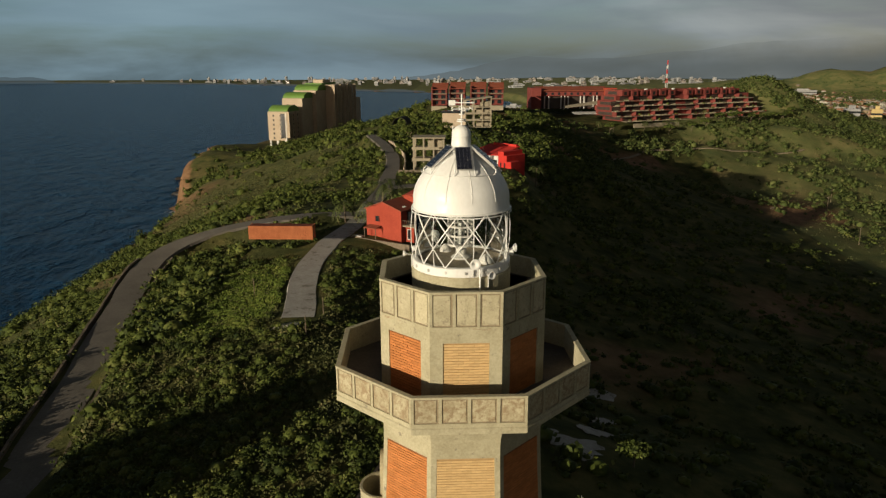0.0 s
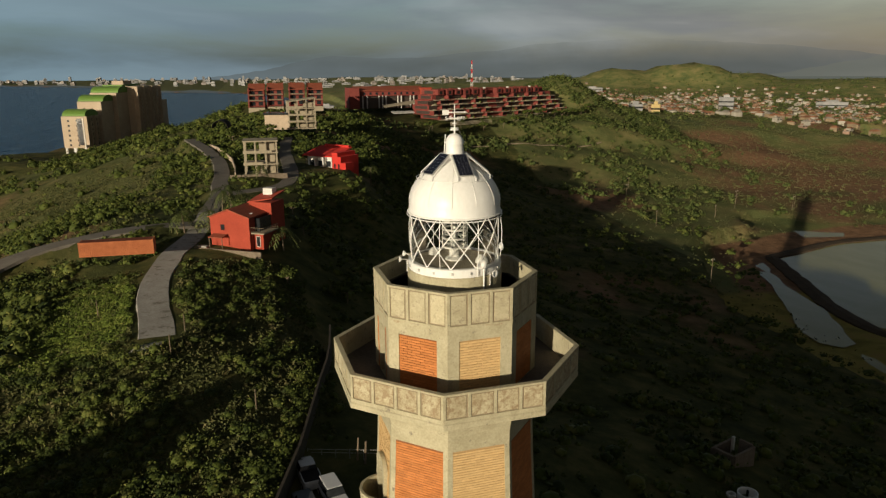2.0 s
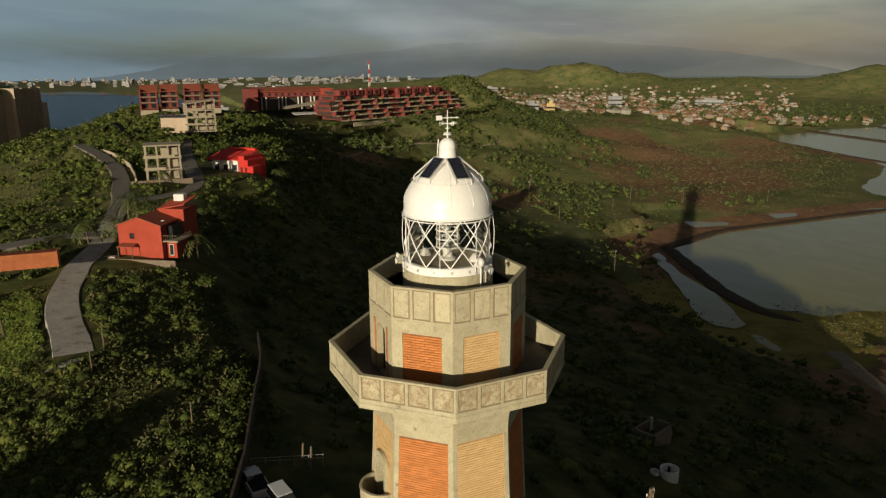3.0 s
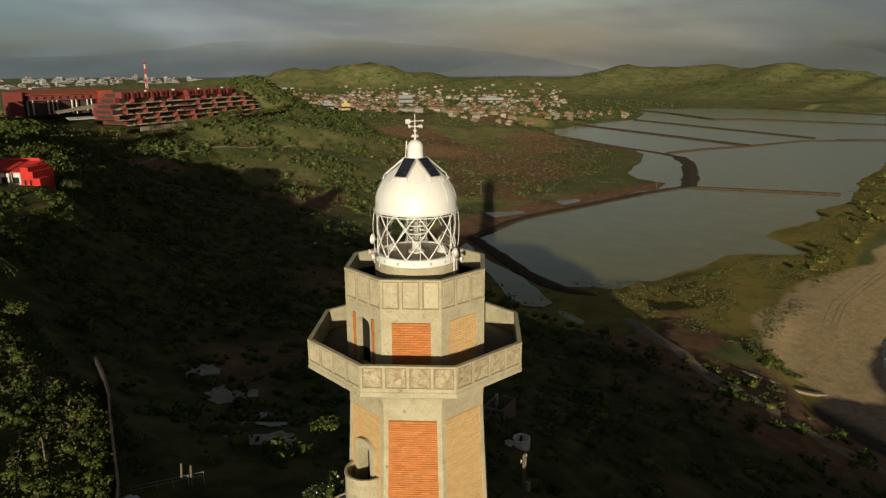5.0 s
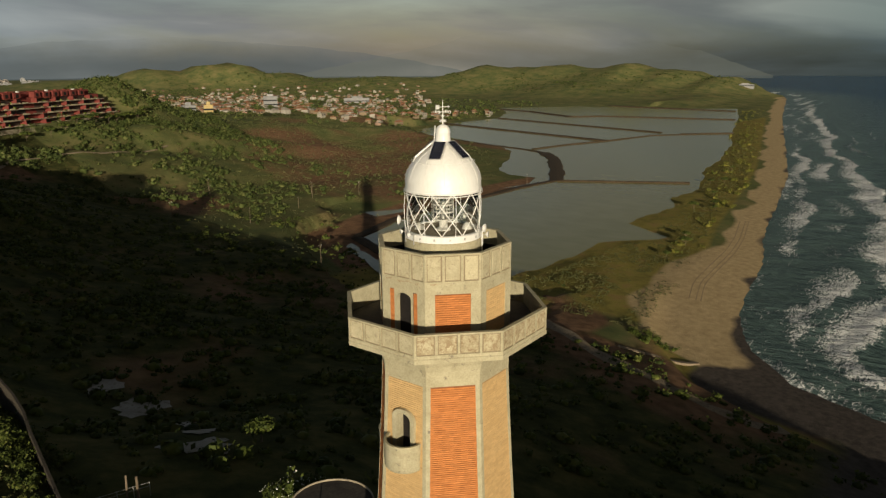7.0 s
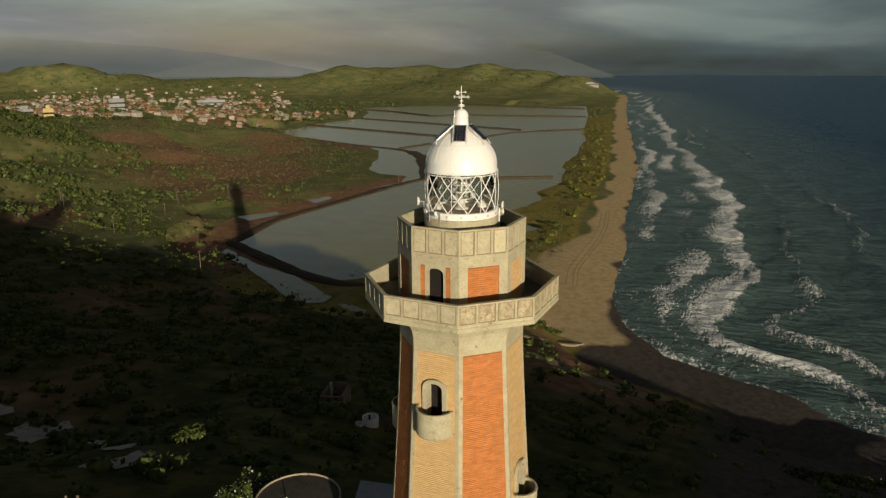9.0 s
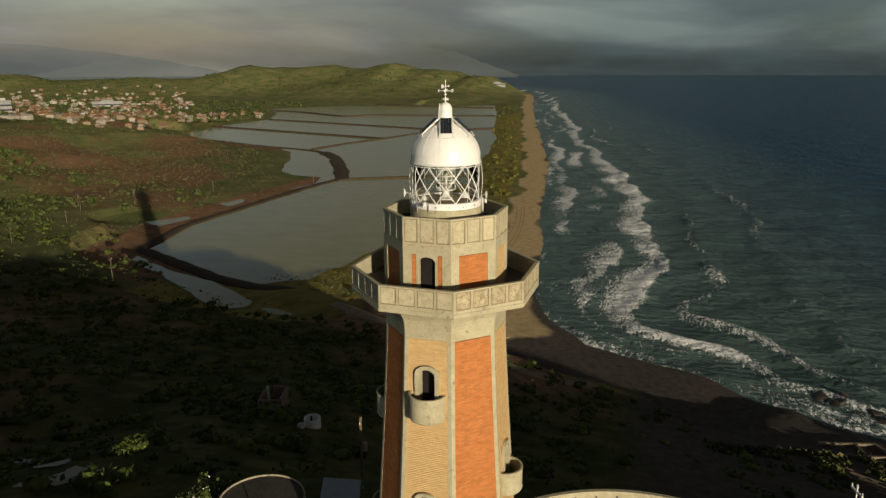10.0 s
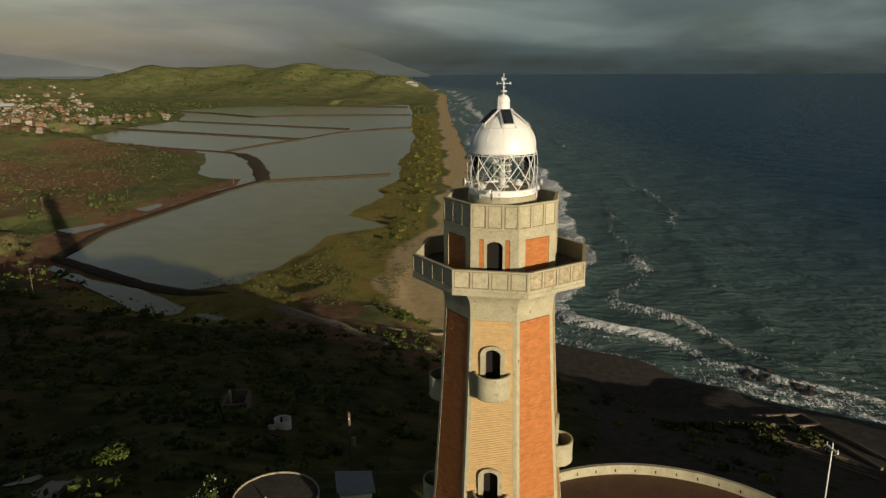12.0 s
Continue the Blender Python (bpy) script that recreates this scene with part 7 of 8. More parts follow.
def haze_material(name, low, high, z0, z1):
    """Distant ridge with glowing haze paint that pales into cloud towards its top."""
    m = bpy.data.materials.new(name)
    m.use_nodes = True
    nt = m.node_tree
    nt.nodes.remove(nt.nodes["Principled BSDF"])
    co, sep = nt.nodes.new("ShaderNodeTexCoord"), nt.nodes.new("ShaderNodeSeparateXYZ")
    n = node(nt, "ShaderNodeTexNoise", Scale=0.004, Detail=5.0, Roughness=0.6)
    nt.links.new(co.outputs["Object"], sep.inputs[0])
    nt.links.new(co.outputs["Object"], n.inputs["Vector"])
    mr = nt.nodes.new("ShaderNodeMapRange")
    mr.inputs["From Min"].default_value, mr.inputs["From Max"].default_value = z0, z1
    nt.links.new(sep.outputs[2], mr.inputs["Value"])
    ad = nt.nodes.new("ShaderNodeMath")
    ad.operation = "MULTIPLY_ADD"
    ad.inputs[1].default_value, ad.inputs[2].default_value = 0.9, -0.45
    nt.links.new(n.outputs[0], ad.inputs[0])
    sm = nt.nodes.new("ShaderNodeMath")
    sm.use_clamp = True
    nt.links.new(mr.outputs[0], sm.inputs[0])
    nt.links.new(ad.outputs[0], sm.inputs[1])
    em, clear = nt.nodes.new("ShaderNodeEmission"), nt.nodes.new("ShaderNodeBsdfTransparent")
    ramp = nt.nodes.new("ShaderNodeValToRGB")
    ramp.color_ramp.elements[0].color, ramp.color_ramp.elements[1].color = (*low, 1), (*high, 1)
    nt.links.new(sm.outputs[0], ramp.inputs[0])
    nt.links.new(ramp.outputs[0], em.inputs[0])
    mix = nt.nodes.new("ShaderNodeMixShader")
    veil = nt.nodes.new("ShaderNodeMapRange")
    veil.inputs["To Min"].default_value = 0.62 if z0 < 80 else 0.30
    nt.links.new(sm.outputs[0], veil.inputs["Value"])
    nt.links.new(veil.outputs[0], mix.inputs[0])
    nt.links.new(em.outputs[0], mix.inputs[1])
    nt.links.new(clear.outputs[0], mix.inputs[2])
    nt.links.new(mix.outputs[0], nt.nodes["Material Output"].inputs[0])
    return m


def ridge_backdrop(dist, line, mat, seed):
    """A far range seen as a silhouette: bearings and elevations in degrees."""
    b0, b1 = line[0][0], line[-1][0]
    v, f = [], []
    n = 90
    for k in range(n + 1):
        b = b0 + (b1 - b0) * k / n
        e = np.interp(b, *zip(*line)) + 0.10 * float(value_noise(b, seed, 1.6, seed)) + 0.05 * float(value_noise(b, seed, 0.5, seed + 1))
        x, y = bearing(b, dist)
        v += [(x, y, -2), (x, y, 80 + dist * math.tan(radians(e)))]
        if k:
            f.append((2 * k - 2, 2 * k, 2 * k + 1, 2 * k - 1))
    return tagged(mesh_object("backdrop", v, f, mat), "hazy far mountain range fading into cloud", "mountains", kind="structure")


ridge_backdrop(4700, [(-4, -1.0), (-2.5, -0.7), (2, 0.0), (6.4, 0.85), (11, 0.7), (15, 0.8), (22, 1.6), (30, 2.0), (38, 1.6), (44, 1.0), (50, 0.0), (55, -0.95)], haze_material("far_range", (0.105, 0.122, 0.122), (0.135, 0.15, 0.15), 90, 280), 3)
# sunlit haze is put into the glow of this range
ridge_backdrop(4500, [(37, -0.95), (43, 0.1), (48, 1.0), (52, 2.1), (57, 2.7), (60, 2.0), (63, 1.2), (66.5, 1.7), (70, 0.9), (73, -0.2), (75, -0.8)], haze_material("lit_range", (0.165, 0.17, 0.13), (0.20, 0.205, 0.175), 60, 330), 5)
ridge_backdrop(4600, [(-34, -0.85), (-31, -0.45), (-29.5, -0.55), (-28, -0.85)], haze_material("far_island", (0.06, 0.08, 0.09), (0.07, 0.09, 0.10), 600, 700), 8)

def far_shore():
    """The low shore across the bay, its haze painted as a glow."""
    line = [(-60, 2440), (-306, 2602), (-424, 3110), (-970, 3672), (-1690, 3994), (-2172, 4156), (-2736, 4396), (-4000, 4590)]
    v, f = [], []
    for (ax, ay), (bx, by) in zip(line, line[1:]):
        for k in range(12):
            x, y = ax + (bx - ax) * k / 12, ay + (by - ay) * k / 12
            v += [(x, y, -1), (x, y, 7 + 3 * float(value_noise(x, y, 90, 19)) + 2 * float(value_noise(x, y, 30, 20)))]
            if len(v) > 2:
                n = len(v)
                f.append((n - 4, n - 2, n - 1, n - 3))
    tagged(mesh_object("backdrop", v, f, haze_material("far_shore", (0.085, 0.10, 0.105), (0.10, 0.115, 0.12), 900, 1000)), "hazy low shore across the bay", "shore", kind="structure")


far_shore()

# ---- plants ----
NP = np.random.RandomState(7)


def leaf_cloud(centres, radii, heights, leaves, size, mat, name, label, category, core=True, up=0.35):
    """Many shrubs in one mesh: each a dark core and a shell of small leaves turned mostly outwards."""
    n = len(centres)
    if n == 0:
        return None
    d = NP.normal(size=(n, leaves, 3))
    d[..., 2] = np.abs(d[..., 2]) * 0.9 - 0.12
    d /= np.linalg.norm(d, axis=2, keepdims=True)
    lump = 1 + 0.22 * np.sin(d[..., 0] * 5 + centres[:, None, 0]) + 0.2 * np.sin(d[..., 1] * 6 + centres[:, None, 1] * 1.3)
    rad = NP.uniform(0.72, 1.06, (n, leaves, 1)) * lump[..., None]
    scale = np.stack([radii, radii, heights], 1)[:, None, :]
    pos = centres[:, None, :] + d * rad * scale
    nor = d * 0.55 + NP.normal(size=d.shape) * 0.62
    nor[..., 2] += up
    nor /= np.linalg.norm(nor, axis=2, keepdims=True)
    ref = NP.normal(size=d.shape)
    u = np.cross(nor, ref)
    u /= np.linalg.norm(u, axis=2, keepdims=True) + 1e-9
    v = np.cross(nor, u)
    s = (size * NP.uniform(0.6, 1.35, (n, leaves, 1))) * np.clip(radii / radii.mean(), 0.5, 1.6)[:, None, None]
    u, v = u * s, v * s * 0.62
    quad = np.stack([pos - u, pos - v, pos + u, pos + v], 2).reshape(-1, 3)
    faces = np.arange(len(quad)).reshape(-1, 4)
    verts, loops, count = [quad], [faces.ravel()], [np.full(len(faces), 4)]
    if core:
        bm = bmesh.new()
        bmesh.ops.create_icosphere(bm, subdivisions=1, radius=0.68)
        bm.verts.ensure_lookup_table()
        cv = np.array([v.co[:] for v in bm.verts])
        cf = np.array([[v.index for v in f.verts] for f in bm.faces])
        bm.free()
        cv = cv[None] * scale * NP.uniform(0.9, 1.08, (n, len(cv), 1)) + centres[:, None, :]
        base = len(quad)
        verts.append(cv.reshape(-1, 3))
        loops.append((cf[None] + base + np.arange(n)[:, None, None] * cv.shape[1]).ravel())
        count.append(np.full(n * len(cf), 3))
    verts, loops, count = np.concatenate(verts), np.concatenate(loops), np.concatenate(count)
    me = bpy.data.meshes.new(name)
    me.vertices.add(len(verts))
    me.vertices.foreach_set("co", verts.ravel().astype(np.float32))
    me.loops.add(len(loops))
    me.loops.foreach_set("vertex_index", loops.astype(np.int32))
    me.polygons.add(len(count))
    me.polygons.foreach_set("loop_start", np.concatenate([[0], np.cumsum(count)[:-1]]).astype(np.int32))
    me.update(calc_edges=True)
    me.materials.append(mat)
    return tagged(new(name, me), label, category, kind="stuff")


def clear_of(x, y, margin=1.2):
    """Where shrubs may grow: off roads, yards and buildings."""
    ok = np.ones(len(x), bool)
    for width, line in ROADS:
        ok &= along(line, x, y)[0] > width / 2 + margin
    ok &= np.hypot(x - TOWER[0], y - TOWER[1]) > 9
    ok &= np.hypot(x - 9, y - 14) > 17
    ok &= ~((x > -6 + (y - 60) * 0.12) & (x < 12) & (y > 34) & (y < 68))
    ok &= np.hypot(x - 10.3, y - 45.6) > 4.6
    ok &= ~((x > 18) & (x < 38) & (y > -6) & (y < 42))
    ok &= ~((x > -17) & (x < 4) & (y > 130) & (y < 152))
    ok &= ~((x > -37.5) & (x < -23.8) & (y > 127) & (y < 133.5))
    ok &= ~((x > -13) & (x < 5) & (y > 206) & (y < 226))
    ok &= ~((x > 6) & (x < 32) & (y > 215) & (y < 246))
    ok &= ~((x > -10) & (x < 40) & (y > 424) & (y < 452))
    ok &= ~((x > 8) & (x < 24) & (y > 322) & (y < 337))
    ok &= ~((x > 55) & (x < 125) & (y > 470) & (y < 522))
    ok &= ~((x > -125) & (x < -55) & (y > 488) & (y < 650))
    c, s = math.cos(radians(26)), math.sin(radians(26))
    lx, ly = (x - 104) * c + (y - 452) * s, -(x - 104) * s + (y - 452) * c
    ok &= ~((lx > -3) & (lx < 152) & (ly > -10) & (ly < 26))
    ok &= ~((np.hypot(x - 16.5, y - 77) < 5.5) & (x > 10))
    shore_d = shore_distance(LAND, x, y)
    ok &= (shore_d > 5) & ~((x > 100) & (shore_d < 30))
    for water in [LAGOON_SHORE] + POOLS:
        ok &= shore_distance(water, x, y) < -8
    return ok


def scatter(count, x0, x1, y0, y1, keep=None):
    x, y = NP.uniform(x0, x1, count), NP.uniform(y0, y1, count)
    ok = clear_of(x, y)
    if keep is not None:
        ok &= NP.uniform(size=count) < keep(x, y)
    return x[ok], y[ok]


def shrubs(x, y, r0, r1, tall, leaves, size, mat, label):
    r = NP.uniform(0, 1, len(x)) ** 1.7 * (r1 - r0) + r0
    h = r * NP.uniform(tall * 0.7, tall * 1.25, len(x))
    c = np.stack([x, y, ground(x, y) + h * 0.22], 1)
    leaf_cloud(c, r, h, leaves, size, mat, "shrubs", label, "shrubs")


clump = lambda x, y: np.clip(0.62 + value_noise(x, y, 14, 81) * 0.5 + value_noise(x, y, 5, 82) * 0.3, 0.12, 1)
thicket = lambda x, y: np.clip(value_noise(x, y, 38, 84) * 1.3 + value_noise(x, y, 11, 85) * 0.8 + 0.2, 0.05, 1)
lawn = lambda x, y: np.where(np.hypot((x + 34) / 10.5, (y - 107) / 17) < 1, 0.03, 1)
x, y = scatter(7500, -50, 3, 40, 128, lambda x, y: np.where(x > -16, 0.45, 0.75) * clump(x, y) * lawn(x, y) * (x < 1.2 - np.clip(60 - y, 0, 30) * 0.25))
shrubs(x, y, 0.3, 1.3, 0.72, 68, 0.10, LEAF, "dense green coastal scrub on the hilltop")
x, y = scatter(4600, -45, -23, 89, 125, lambda x, y: (np.hypot((x + 34) / 10.5, (y - 107) / 17) < 1) * 1.0)
shrubs(x, y, 0.4, 0.9, 0.42, 34, 0.105, LAWN, "smooth bright green creeper mound")
x, y = scatter(9500, -130, -38, 40, 250, thicket)
shrubs(x, y, 0.5, 2.5, 0.85, 34, 0.24, LEAF, "windswept green scrub on the seaward slope")
x, y = scatter(2600, -75, -44, 40, 140, clump)
shrubs(x, y, 0.35, 1.5, 0.8, 44, 0.14, LEAF, "windswept scrub beside the coastal road")
x, y = scatter(4600, -38, 60, 128, 300, lambda x, y: np.where(x > -5, 0.6, 1) * clump(x, y))
shrubs(x, y, 0.5, 1.7, 0.8, 28, 0.25, LEAF, "green scrub along the ridge")
x, y = scatter(6500, -165, 70, 250, 470, lambda x, y: np.where(x < -30, thicket(x, y), clump(x, y)))
shrubs(x, y, 0.9, 3.2, 0.85, 24, 0.46, LEAF, "green scrub on the ridge round the villas")
x, y = scatter(11000, 60, 330, 300, 600, lambda x, y: thicket(x, y) * np.clip((ground(x, y, 0) - 3) / 14, 0.12, 1))
shrubs(x, y, 0.5, 3.2, 0.85, 26, 0.42, LEAF_FAR, "olive scrub and small trees on the slope below the hotel")
x, y = scatter(2200, 170, 330, 520, 640)
shrubs(x, y, 0.8, 2.6, 0.85, 22, 0.45, LEAF_FAR, "green scrub and cactus on the small hill behind the hotel")
x, y = scatter(9000, 4, 200, -20, 300, lambda x, y: np.where(x > 135, thicket(x, y) * 0.5, clump(x, y) * 0.8) * np.where(y < 30, 0.3, 1) * ~((x + (y - 100) * 0.15 > 140) & (y < 185)))
shrubs(x, y, 0.6, 2.1, 0.7, 20, 0.28, LEAF, "low scrub on the shaded valley side")
x, y = scatter(2600, 180, 620, 160, 520, lambda x, y: thicket(x, y) * (ground(x, y, 0) > 1.9))
shrubs(x, y, 0.3, 1.0, 0.6, 12, 0.3, LEAF_FAR, "sparse low scrub on the salt flats")
x, y = scatter(1500, 300, 900, 560, 1100, lambda x, y: clump(x, y))
shrubs(x, y, 1.2, 3.4, 0.75, 16, 0.85, LEAF_FAR, "scattered trees round the town")
x, y = scatter(5600, 400, 1300, 650, 1700, lambda x, y: clump(x, y) * (np.abs(np.degrees(np.arctan2(x, y)) - 41) < 17) * (shore_distance(lag_poly, x, y) < -10))
shrubs(x, y, 1.6, 4.4, 0.85, 10, 1.25, LEAF_FAR, "trees between the houses of the town")
x, y = NP.uniform(800, 2150, 14000), NP.uniform(560, 2100, 14000)
ok = (ground(x, y, 0) > 16) & (ground(x, y, 0) < 58) & (value_noise(x, y, 90, 86) + value_noise(x, y, 30, 87) > -0.15)
x, y = x[ok][:3800], y[ok][:3800]
shrubs(x, y, 1.2, 3.0, 0.5, 9, 1.2, LEAF_FAR, "green woods on the far hills")
f = NP.uniform(0, 1, 330) * 6
i = f.astype(int).clip(0, 5)
pts = np.array(WALL_LINE, float)
xy = pts[i] + (pts[i + 1] - pts[i]) * (f - i)[:, None] + np.stack([NP.uniform(-2.6, -0.15, 330), NP.normal(size=330) * 0.4], 1)
shrubs(xy[:, 0], xy[:, 1], 0.35, 1.0, 0.9, 64, 0.10, LEAF, "leafy scrub hanging over the retaining wall")
# tufts of dry grass and low herbs on the open slopes and flats
def tufts(x, y, size, leaves, label):
    r = NP.uniform(0.5, 1.3, len(x)) * size
    c = np.stack([x, y, ground(x, y) + r * 0.1], 1)
    leaf_cloud(c, r, r * 0.8, leaves, size * 0.55, TUFT, "grass", label, "grass", core=False, up=0.0)


x, y = scatter(15000, 130, 520, 130, 560, lambda x, y: np.clip(0.55 + value_noise(x, y, 30, 91) * 0.6, 0.1, 1) * (ground(x, y, 0) > 1.3))
tufts(x, y, 0.5, 4, "dry olive grass tufts on the flats")
x, y = scatter(9000, 250, 900, 330, 760, lambda x, y: (ground(x, y, 0) > 2.0) * 1.0)
tufts(x, y, 0.9, 5, "dry grass on the lower slopes")
x, y = scatter(15000, -52, 0, 44, 130)
tufts(x, y, 0.32, 5, "short grass between the shrubs")
x, y = scatter(15000, -150, -30, 40, 330)
tufts(x, y, 0.4, 5, "dry yellow-green grass on the seaward slope")
x, y = scatter(1500, 170, 360, 95, 190, lambda x, y: 1.0 * (shore_distance(LAND, x, y) > 42))
tufts(x, y, 0.3, 6, "olive marsh grass beside the lagoon")
# the belt between the lagoon and the beach
t = NP.uniform(0, 1, 330) ** 1.4
bx = 270 + t * 1050 + NP.normal(size=330) * 8
by = np.interp(bx, [270, 340, 432, 541, 701, 981, 1297], [118, 130, 148, 172, 216, 294, 375]) + NP.normal(size=330) * np.interp(bx, [270, 1300], [6, 14])
ok = (shore_distance(LAND, bx, by) > 22) & (shore_distance(lag_poly, bx, by) < 2) & (NP.uniform(size=330) < np.interp(bx, [330, 460], [0.12, 0.8]))
shrubs(bx[ok], by[ok], 0.6, 2.8, 0.8, 34, 0.42, BELT, "yellow-green coastal scrub along the lagoon shore")
bx = NP.uniform(250, 900, 5000)
by = np.interp(bx, [250, 340, 432, 541, 701, 981], [112, 130, 148, 172, 216, 294]) + NP.normal(size=5000) * 9
ok = (shore_distance(LAND, bx, by) > 26) & (shore_distance(lag_poly, bx, by) < -1)
tufts(bx[ok], by[ok], 0.36, 6, "yellow-green grass along the lagoon shore")
x, y = NP.uniform(94, 128, 1300), NP.uniform(-24, 14, 1300)
ok = (x + y * 0.45 < 105) & (value_noise(x, y, 6, 33) > 0.0)
x, y = x[ok], y[ok]
tufts(x, y, 0.75, 9, "dry pale shrubs round the ruin foundations")
x, y = NP.uniform(165, 330, 9000), NP.uniform(72, 140, 9000)
ok = (shore_distance(LAND, x, y) > 21) & (shore_distance(lag_poly, x, y) < -6) & (value_noise(x, y * 2.2, 17, 36) + 0.6 * value_noise(x, y, 5, 37) > np.interp(shore_distance(LAND, x, y), [20, 45], [0.75, 0.0]))
tufts(x[ok], y[ok], 0.34, 6, "tufts of shore grass on the back of the beach")
x, y = scatter(70, 190, 290, 70, 130, lambda x, y: np.clip(value_noise(x, y, 16, 83) - 0.1, 0, 1) * 1.6)
shrubs(x, y, 0.4, 1.2, 0.5, 40, 0.16, LEAF, "clumps of scrub on the back of the beach")


x, y = NP.uniform(154, 180, 260), NP.uniform(60, 92, 260)
ok = np.hypot((x - 164) / 5, (y - 81) / 7) + 0.35 * value_noise(x, y, 5, 34) < 0.95
shrubs(x[ok], y[ok], 0.6, 1.5, 0.9, 60, 0.17, LEAF, "green and rusty bushes behind the beach")


def tree(high, spread, seed, mat, label):
    r = random.Random(seed)
    t = thing("tree", (0, 0, -400), label, "tree", "trees of the headland")
    bm = rod((0, 0, -0.5), (0.15, 0.1, high * 0.5), 0.16, 8, r2=0.09)
    for k in range(6):
        w = r.uniform(0, 6.28)
        rod((0.15, 0.1, high * r.uniform(0.3, 0.5)), (spread * 0.7 * math.cos(w), spread * 0.7 * math.sin(w), high * r.uniform(0.6, 0.85)), 0.08, 6, bm, r2=0.03)
    part("trunk", bm, WOOD, t)
    n = 9
    c = np.array([(spread * 0.62 * math.cos(k * 2.4) * math.sqrt(k / n), spread * 0.62 * math.sin(k * 2.4) * math.sqrt(k / n), high * (0.78 - 0.14 * (k / n) + 0.05 * r.random())) for k in range(n)])
    rad = np.array([spread * r.uniform(0.32, 0.48) for _ in range(n)])
    crown = leaf_cloud(c, rad, rad * 0.62, 70, 0.22, mat, "crown", "", "", core=True)
    for key in ("kind", "category", "label"):
        if key in crown:
            del crown[key]
    crown.parent = t
    return t


def set_out(makers, spots, seed):
    r = random.Random(seed)
    for n, (x, y) in enumerate(spots):
        m = pose(x, y, ground_z(x, y), 0, 0, r.uniform(0, 360))
        if n < len(makers):
            makers[n].matrix_world = m
        else:
            copy_thing(makers[n % len(makers)], m)


set_out([tree(3.6, 2.6, 1, LEAF, "rounded green coastal tree"), tree(4.6, 3.4, 2, LEAF, "broad green coastal tree"), tree(3.0, 2.0, 3, LEAF, "small bushy green tree")],
        [(300, 122), (286, 117), (375, 134), (388, 139), (372, 145), (262, 116), (10.5, 237), (-2, 246), (21.3, 70.8), (-8, 300), (-14, 310), (-3, 312), (-16, 330), (2, 318), (-2, 121), (3, 150), (9, 128), (2, 170), (420, 150), (470, 160), (465, 168), (540, 177)], 5)
set_out([tree(6.5, 4.4, 4, LEAF, "tall broad green tree in a hotel garden")], [(111 + 0.899 * s + 0.438 * d, 455 + 0.438 * s - 0.899 * d) for s, d in ((-8, 6), (-14, 10), (28, 16), (46, 17), (57, 18), (70, 16), (79, 18), (88, 16), (101, 15), (110, 14), (118, 13), (127, 12), (134, 14), (141, 12), (148, 9))], 5)


def palm(high, seed, label="shaggy green palm tree"):
    r = random.Random(seed)
    p = thing("palm_tree", (0, 0, -400), label, "palm", "palms of the headland")
    bend = r.uniform(-0.4, 0.4)
    bm = bmesh.new()
    pts = [Vector((bend * (k / 6) ** 2, 0.2 * bend * k / 6, -0.4 + (high + 0.4) * k / 6)) for k in range(7)]
    for k in range(6):
        rod(pts[k], pts[k + 1], 0.19 - 0.015 * k, 8, bm, r2=0.175 - 0.015 * k)
    part("trunk", bm, WOOD, p)
    top = pts[-1]
    for k in range(18):
        w, lift, length = k * 2.4 + r.uniform(-0.2, 0.2), r.uniform(-0.2, 1.1), r.uniform(2.8, 4.0)
        out, side = Vector((math.cos(w), math.sin(w), 0)), Vector((-math.sin(w), math.cos(w), 0))
        spine = [top + out * (length * s) + Vector((0, 0, lift * length * s - 1.15 * length * s * s)) for s in np.linspace(0, 1, 9)]
        v, f = [], []
        for j in range(8):
            a, b = spine[j], spine[j + 1]
            wide = 0.78 * math.sin(math.pi * (0.12 + 0.8 * j / 8))
            for sg in (-1, 1):
                tip = (a + b) / 2 + side * sg * wide + (b - a) * 0.9 + Vector((0, 0, -0.18 * wide))
                n = len(v)
                v += [tuple(a), tuple(a.lerp(b, 0.6)), tuple(tip)]
                f.append((n, n + 1, n + 2) if sg > 0 else (n, n + 2, n + 1))
        mesh_object("frond", v, f, PALM_LEAF, p)
    return p


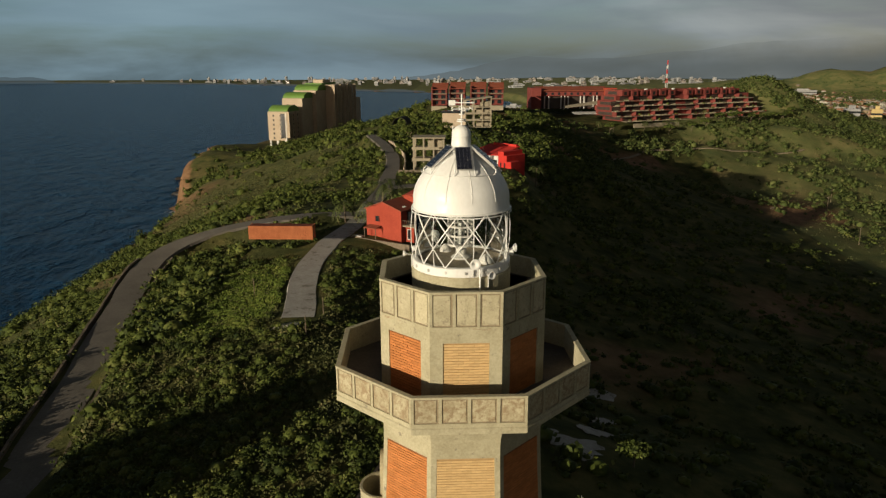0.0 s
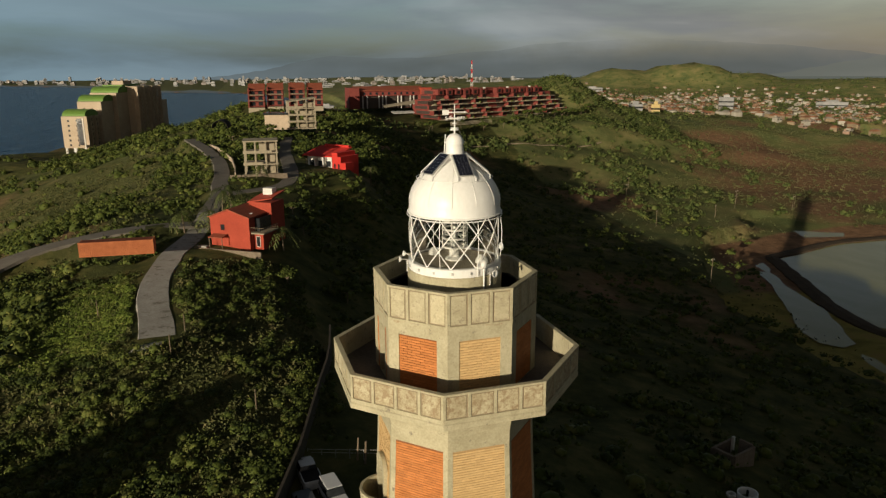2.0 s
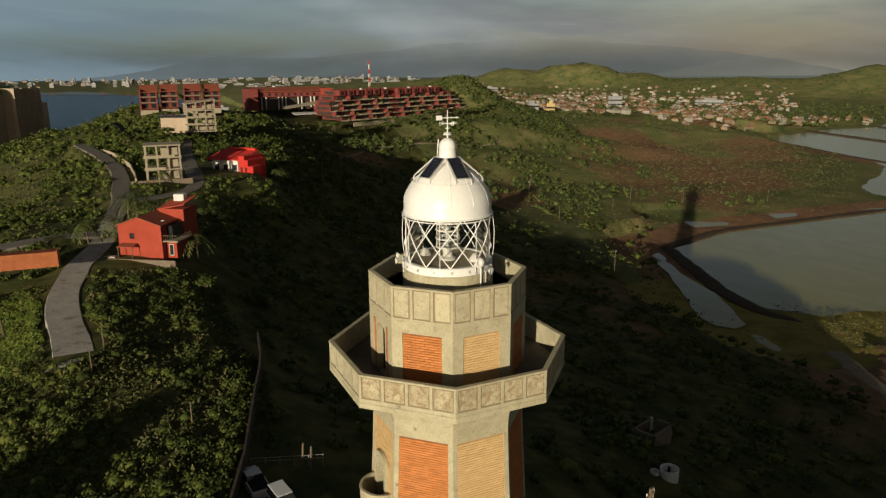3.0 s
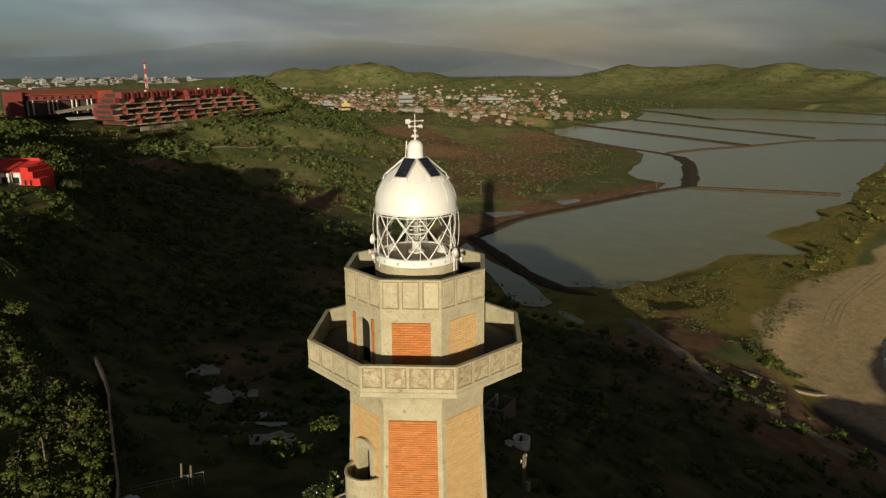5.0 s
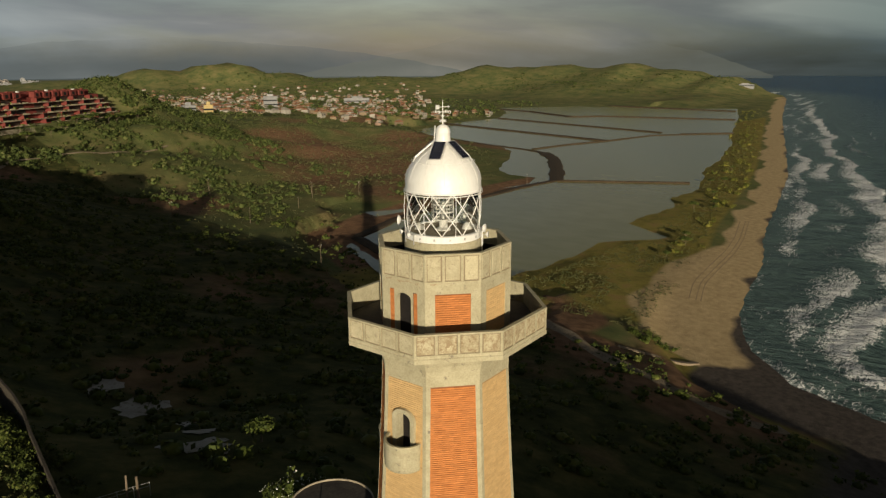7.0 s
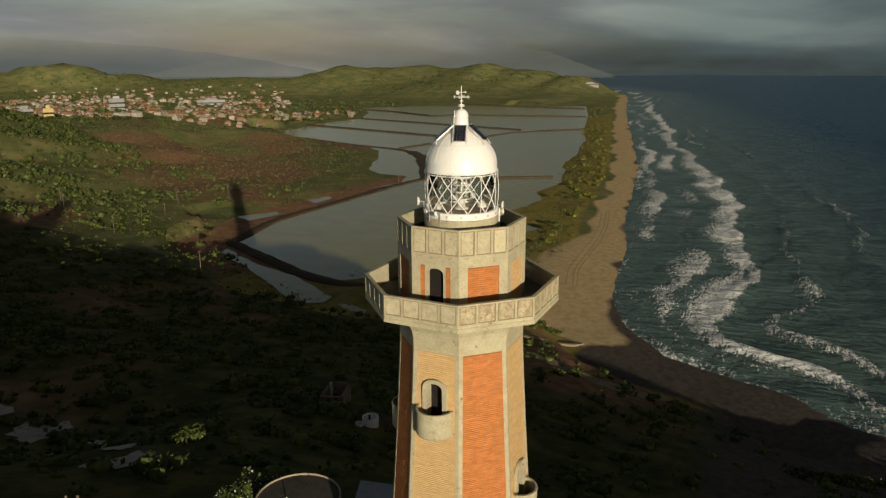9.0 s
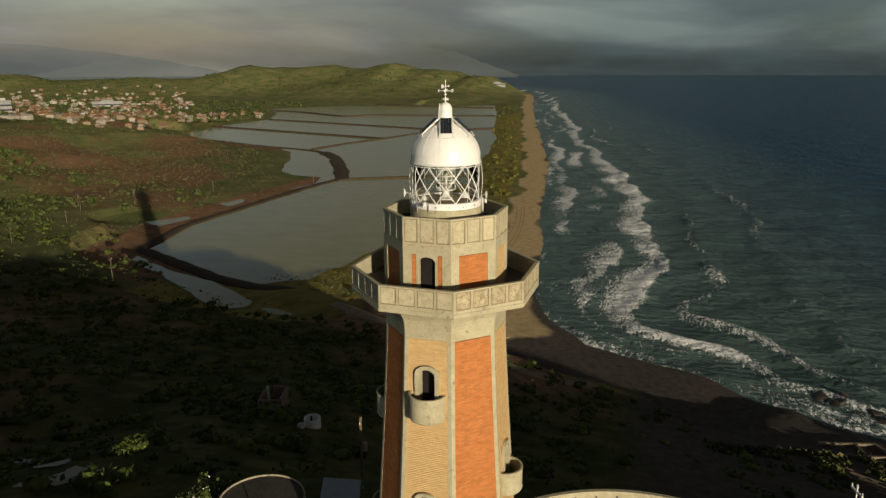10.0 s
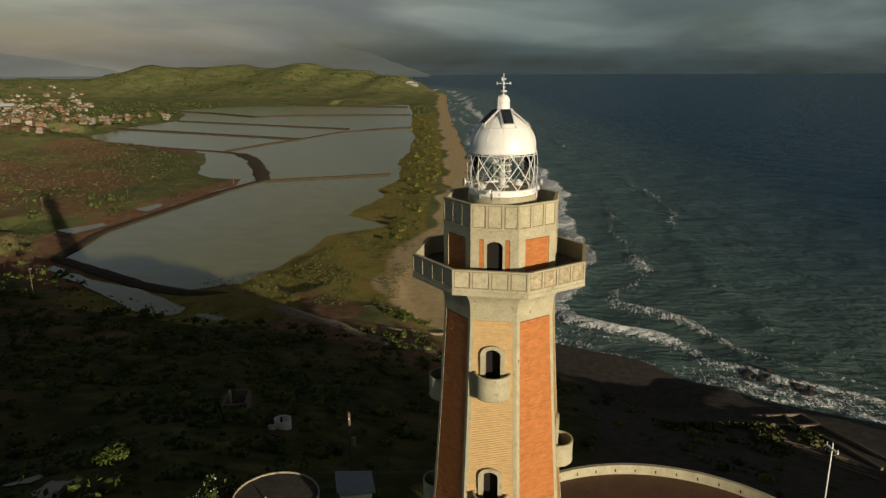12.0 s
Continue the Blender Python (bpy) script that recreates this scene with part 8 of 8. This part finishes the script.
set_out([palm(4.2, 1), palm(6.4, 2), palm(2.6, 3, "low bushy green palm")],
        [(-16.3, 151), (-11.9, 164.8), (-8.4, 169.9), (-1.8, 138.5), (-13.6, 158), (-4.5, 209), (-21.0, 150.5), (30, 226), (33, 228), (98, 450)] + [(111 + 0.899 * s + 0.438 * d, 455 + 0.438 * s - 0.899 * d) for s, d in ((14, 9), (22, 12), (33, 8), (41, 11), (52, 9), (60, 13), (66, 8), (74, 11), (83, 9), (90, 12), (97, 8), (105, 10), (113, 8), (122, 9), (130, 7), (137, 10), (144, 8))], 9)

# the white-flowering shrub by the cistern
c = np.array([(11.2, 52.0, BASE + 0.5), (12.6, 51.2, BASE + 0.3), (9.6, 52.4, BASE + 0.3), (13.9, 49.8, BASE + 0.2), (10.2, 53.6, BASE + 0.1)])
shrub = thing("flowering_shrub", (11.2, 52.0, BASE - 0.3), "dark shrub dotted with white blossoms beside the cistern", "shrub")
for nm, m, lv, sz in (("foliage", LEAF, 260, 0.13), ("blossom", FLOWER, 46, 0.075)):
    ob = leaf_cloud(c - np.array([[11.2, 52.0, BASE - 0.3]]), np.array([1.5, 1.2, 1.1, 1.1, 0.9]) * (1 if nm == "foliage" else 1.05), np.array([1.5, 1.2, 1.0, 1.0, 0.8]), lv, sz, m, nm, "", "", core=nm == "foliage")
    ob.parent = shrub
    for key in ("kind", "category", "label"):
        if key in ob:
            del ob[key]

# ---- the bricks of the upper drum ----
for k, m, rows in drum_bricks:
    mat = BRICK_RED if is_red(k) or k == 6 else BRICK_BUFF
    if k in (0, 7):
        shared = {}
        for s, t, y0, y1, z0, z1 in rows:
            key = round(t - s, 2)
            if key not in shared:
                bm = box(-key / 2, key / 2, -0.02, 0.03, -(z1 - z0) / 2, (z1 - z0) / 2, 0.006)
                me = bpy.data.meshes.new("brick")
                bm.to_mesh(me)
                bm.free()
                me.materials.append(mat)
                shared[key] = me
            ob = new("brick", shared[key])
            ob.parent = tower
            ob.matrix_basis = m @ Matrix.Translation(((s + t) / 2, y0 + 0.02, (z0 + z1) / 2))
    else:
        tagged(boxes_object("brickwork", rows, m, mat, tower, "orange brickwork" if is_red(k) else "pale buff brickwork"), kind="stuff")
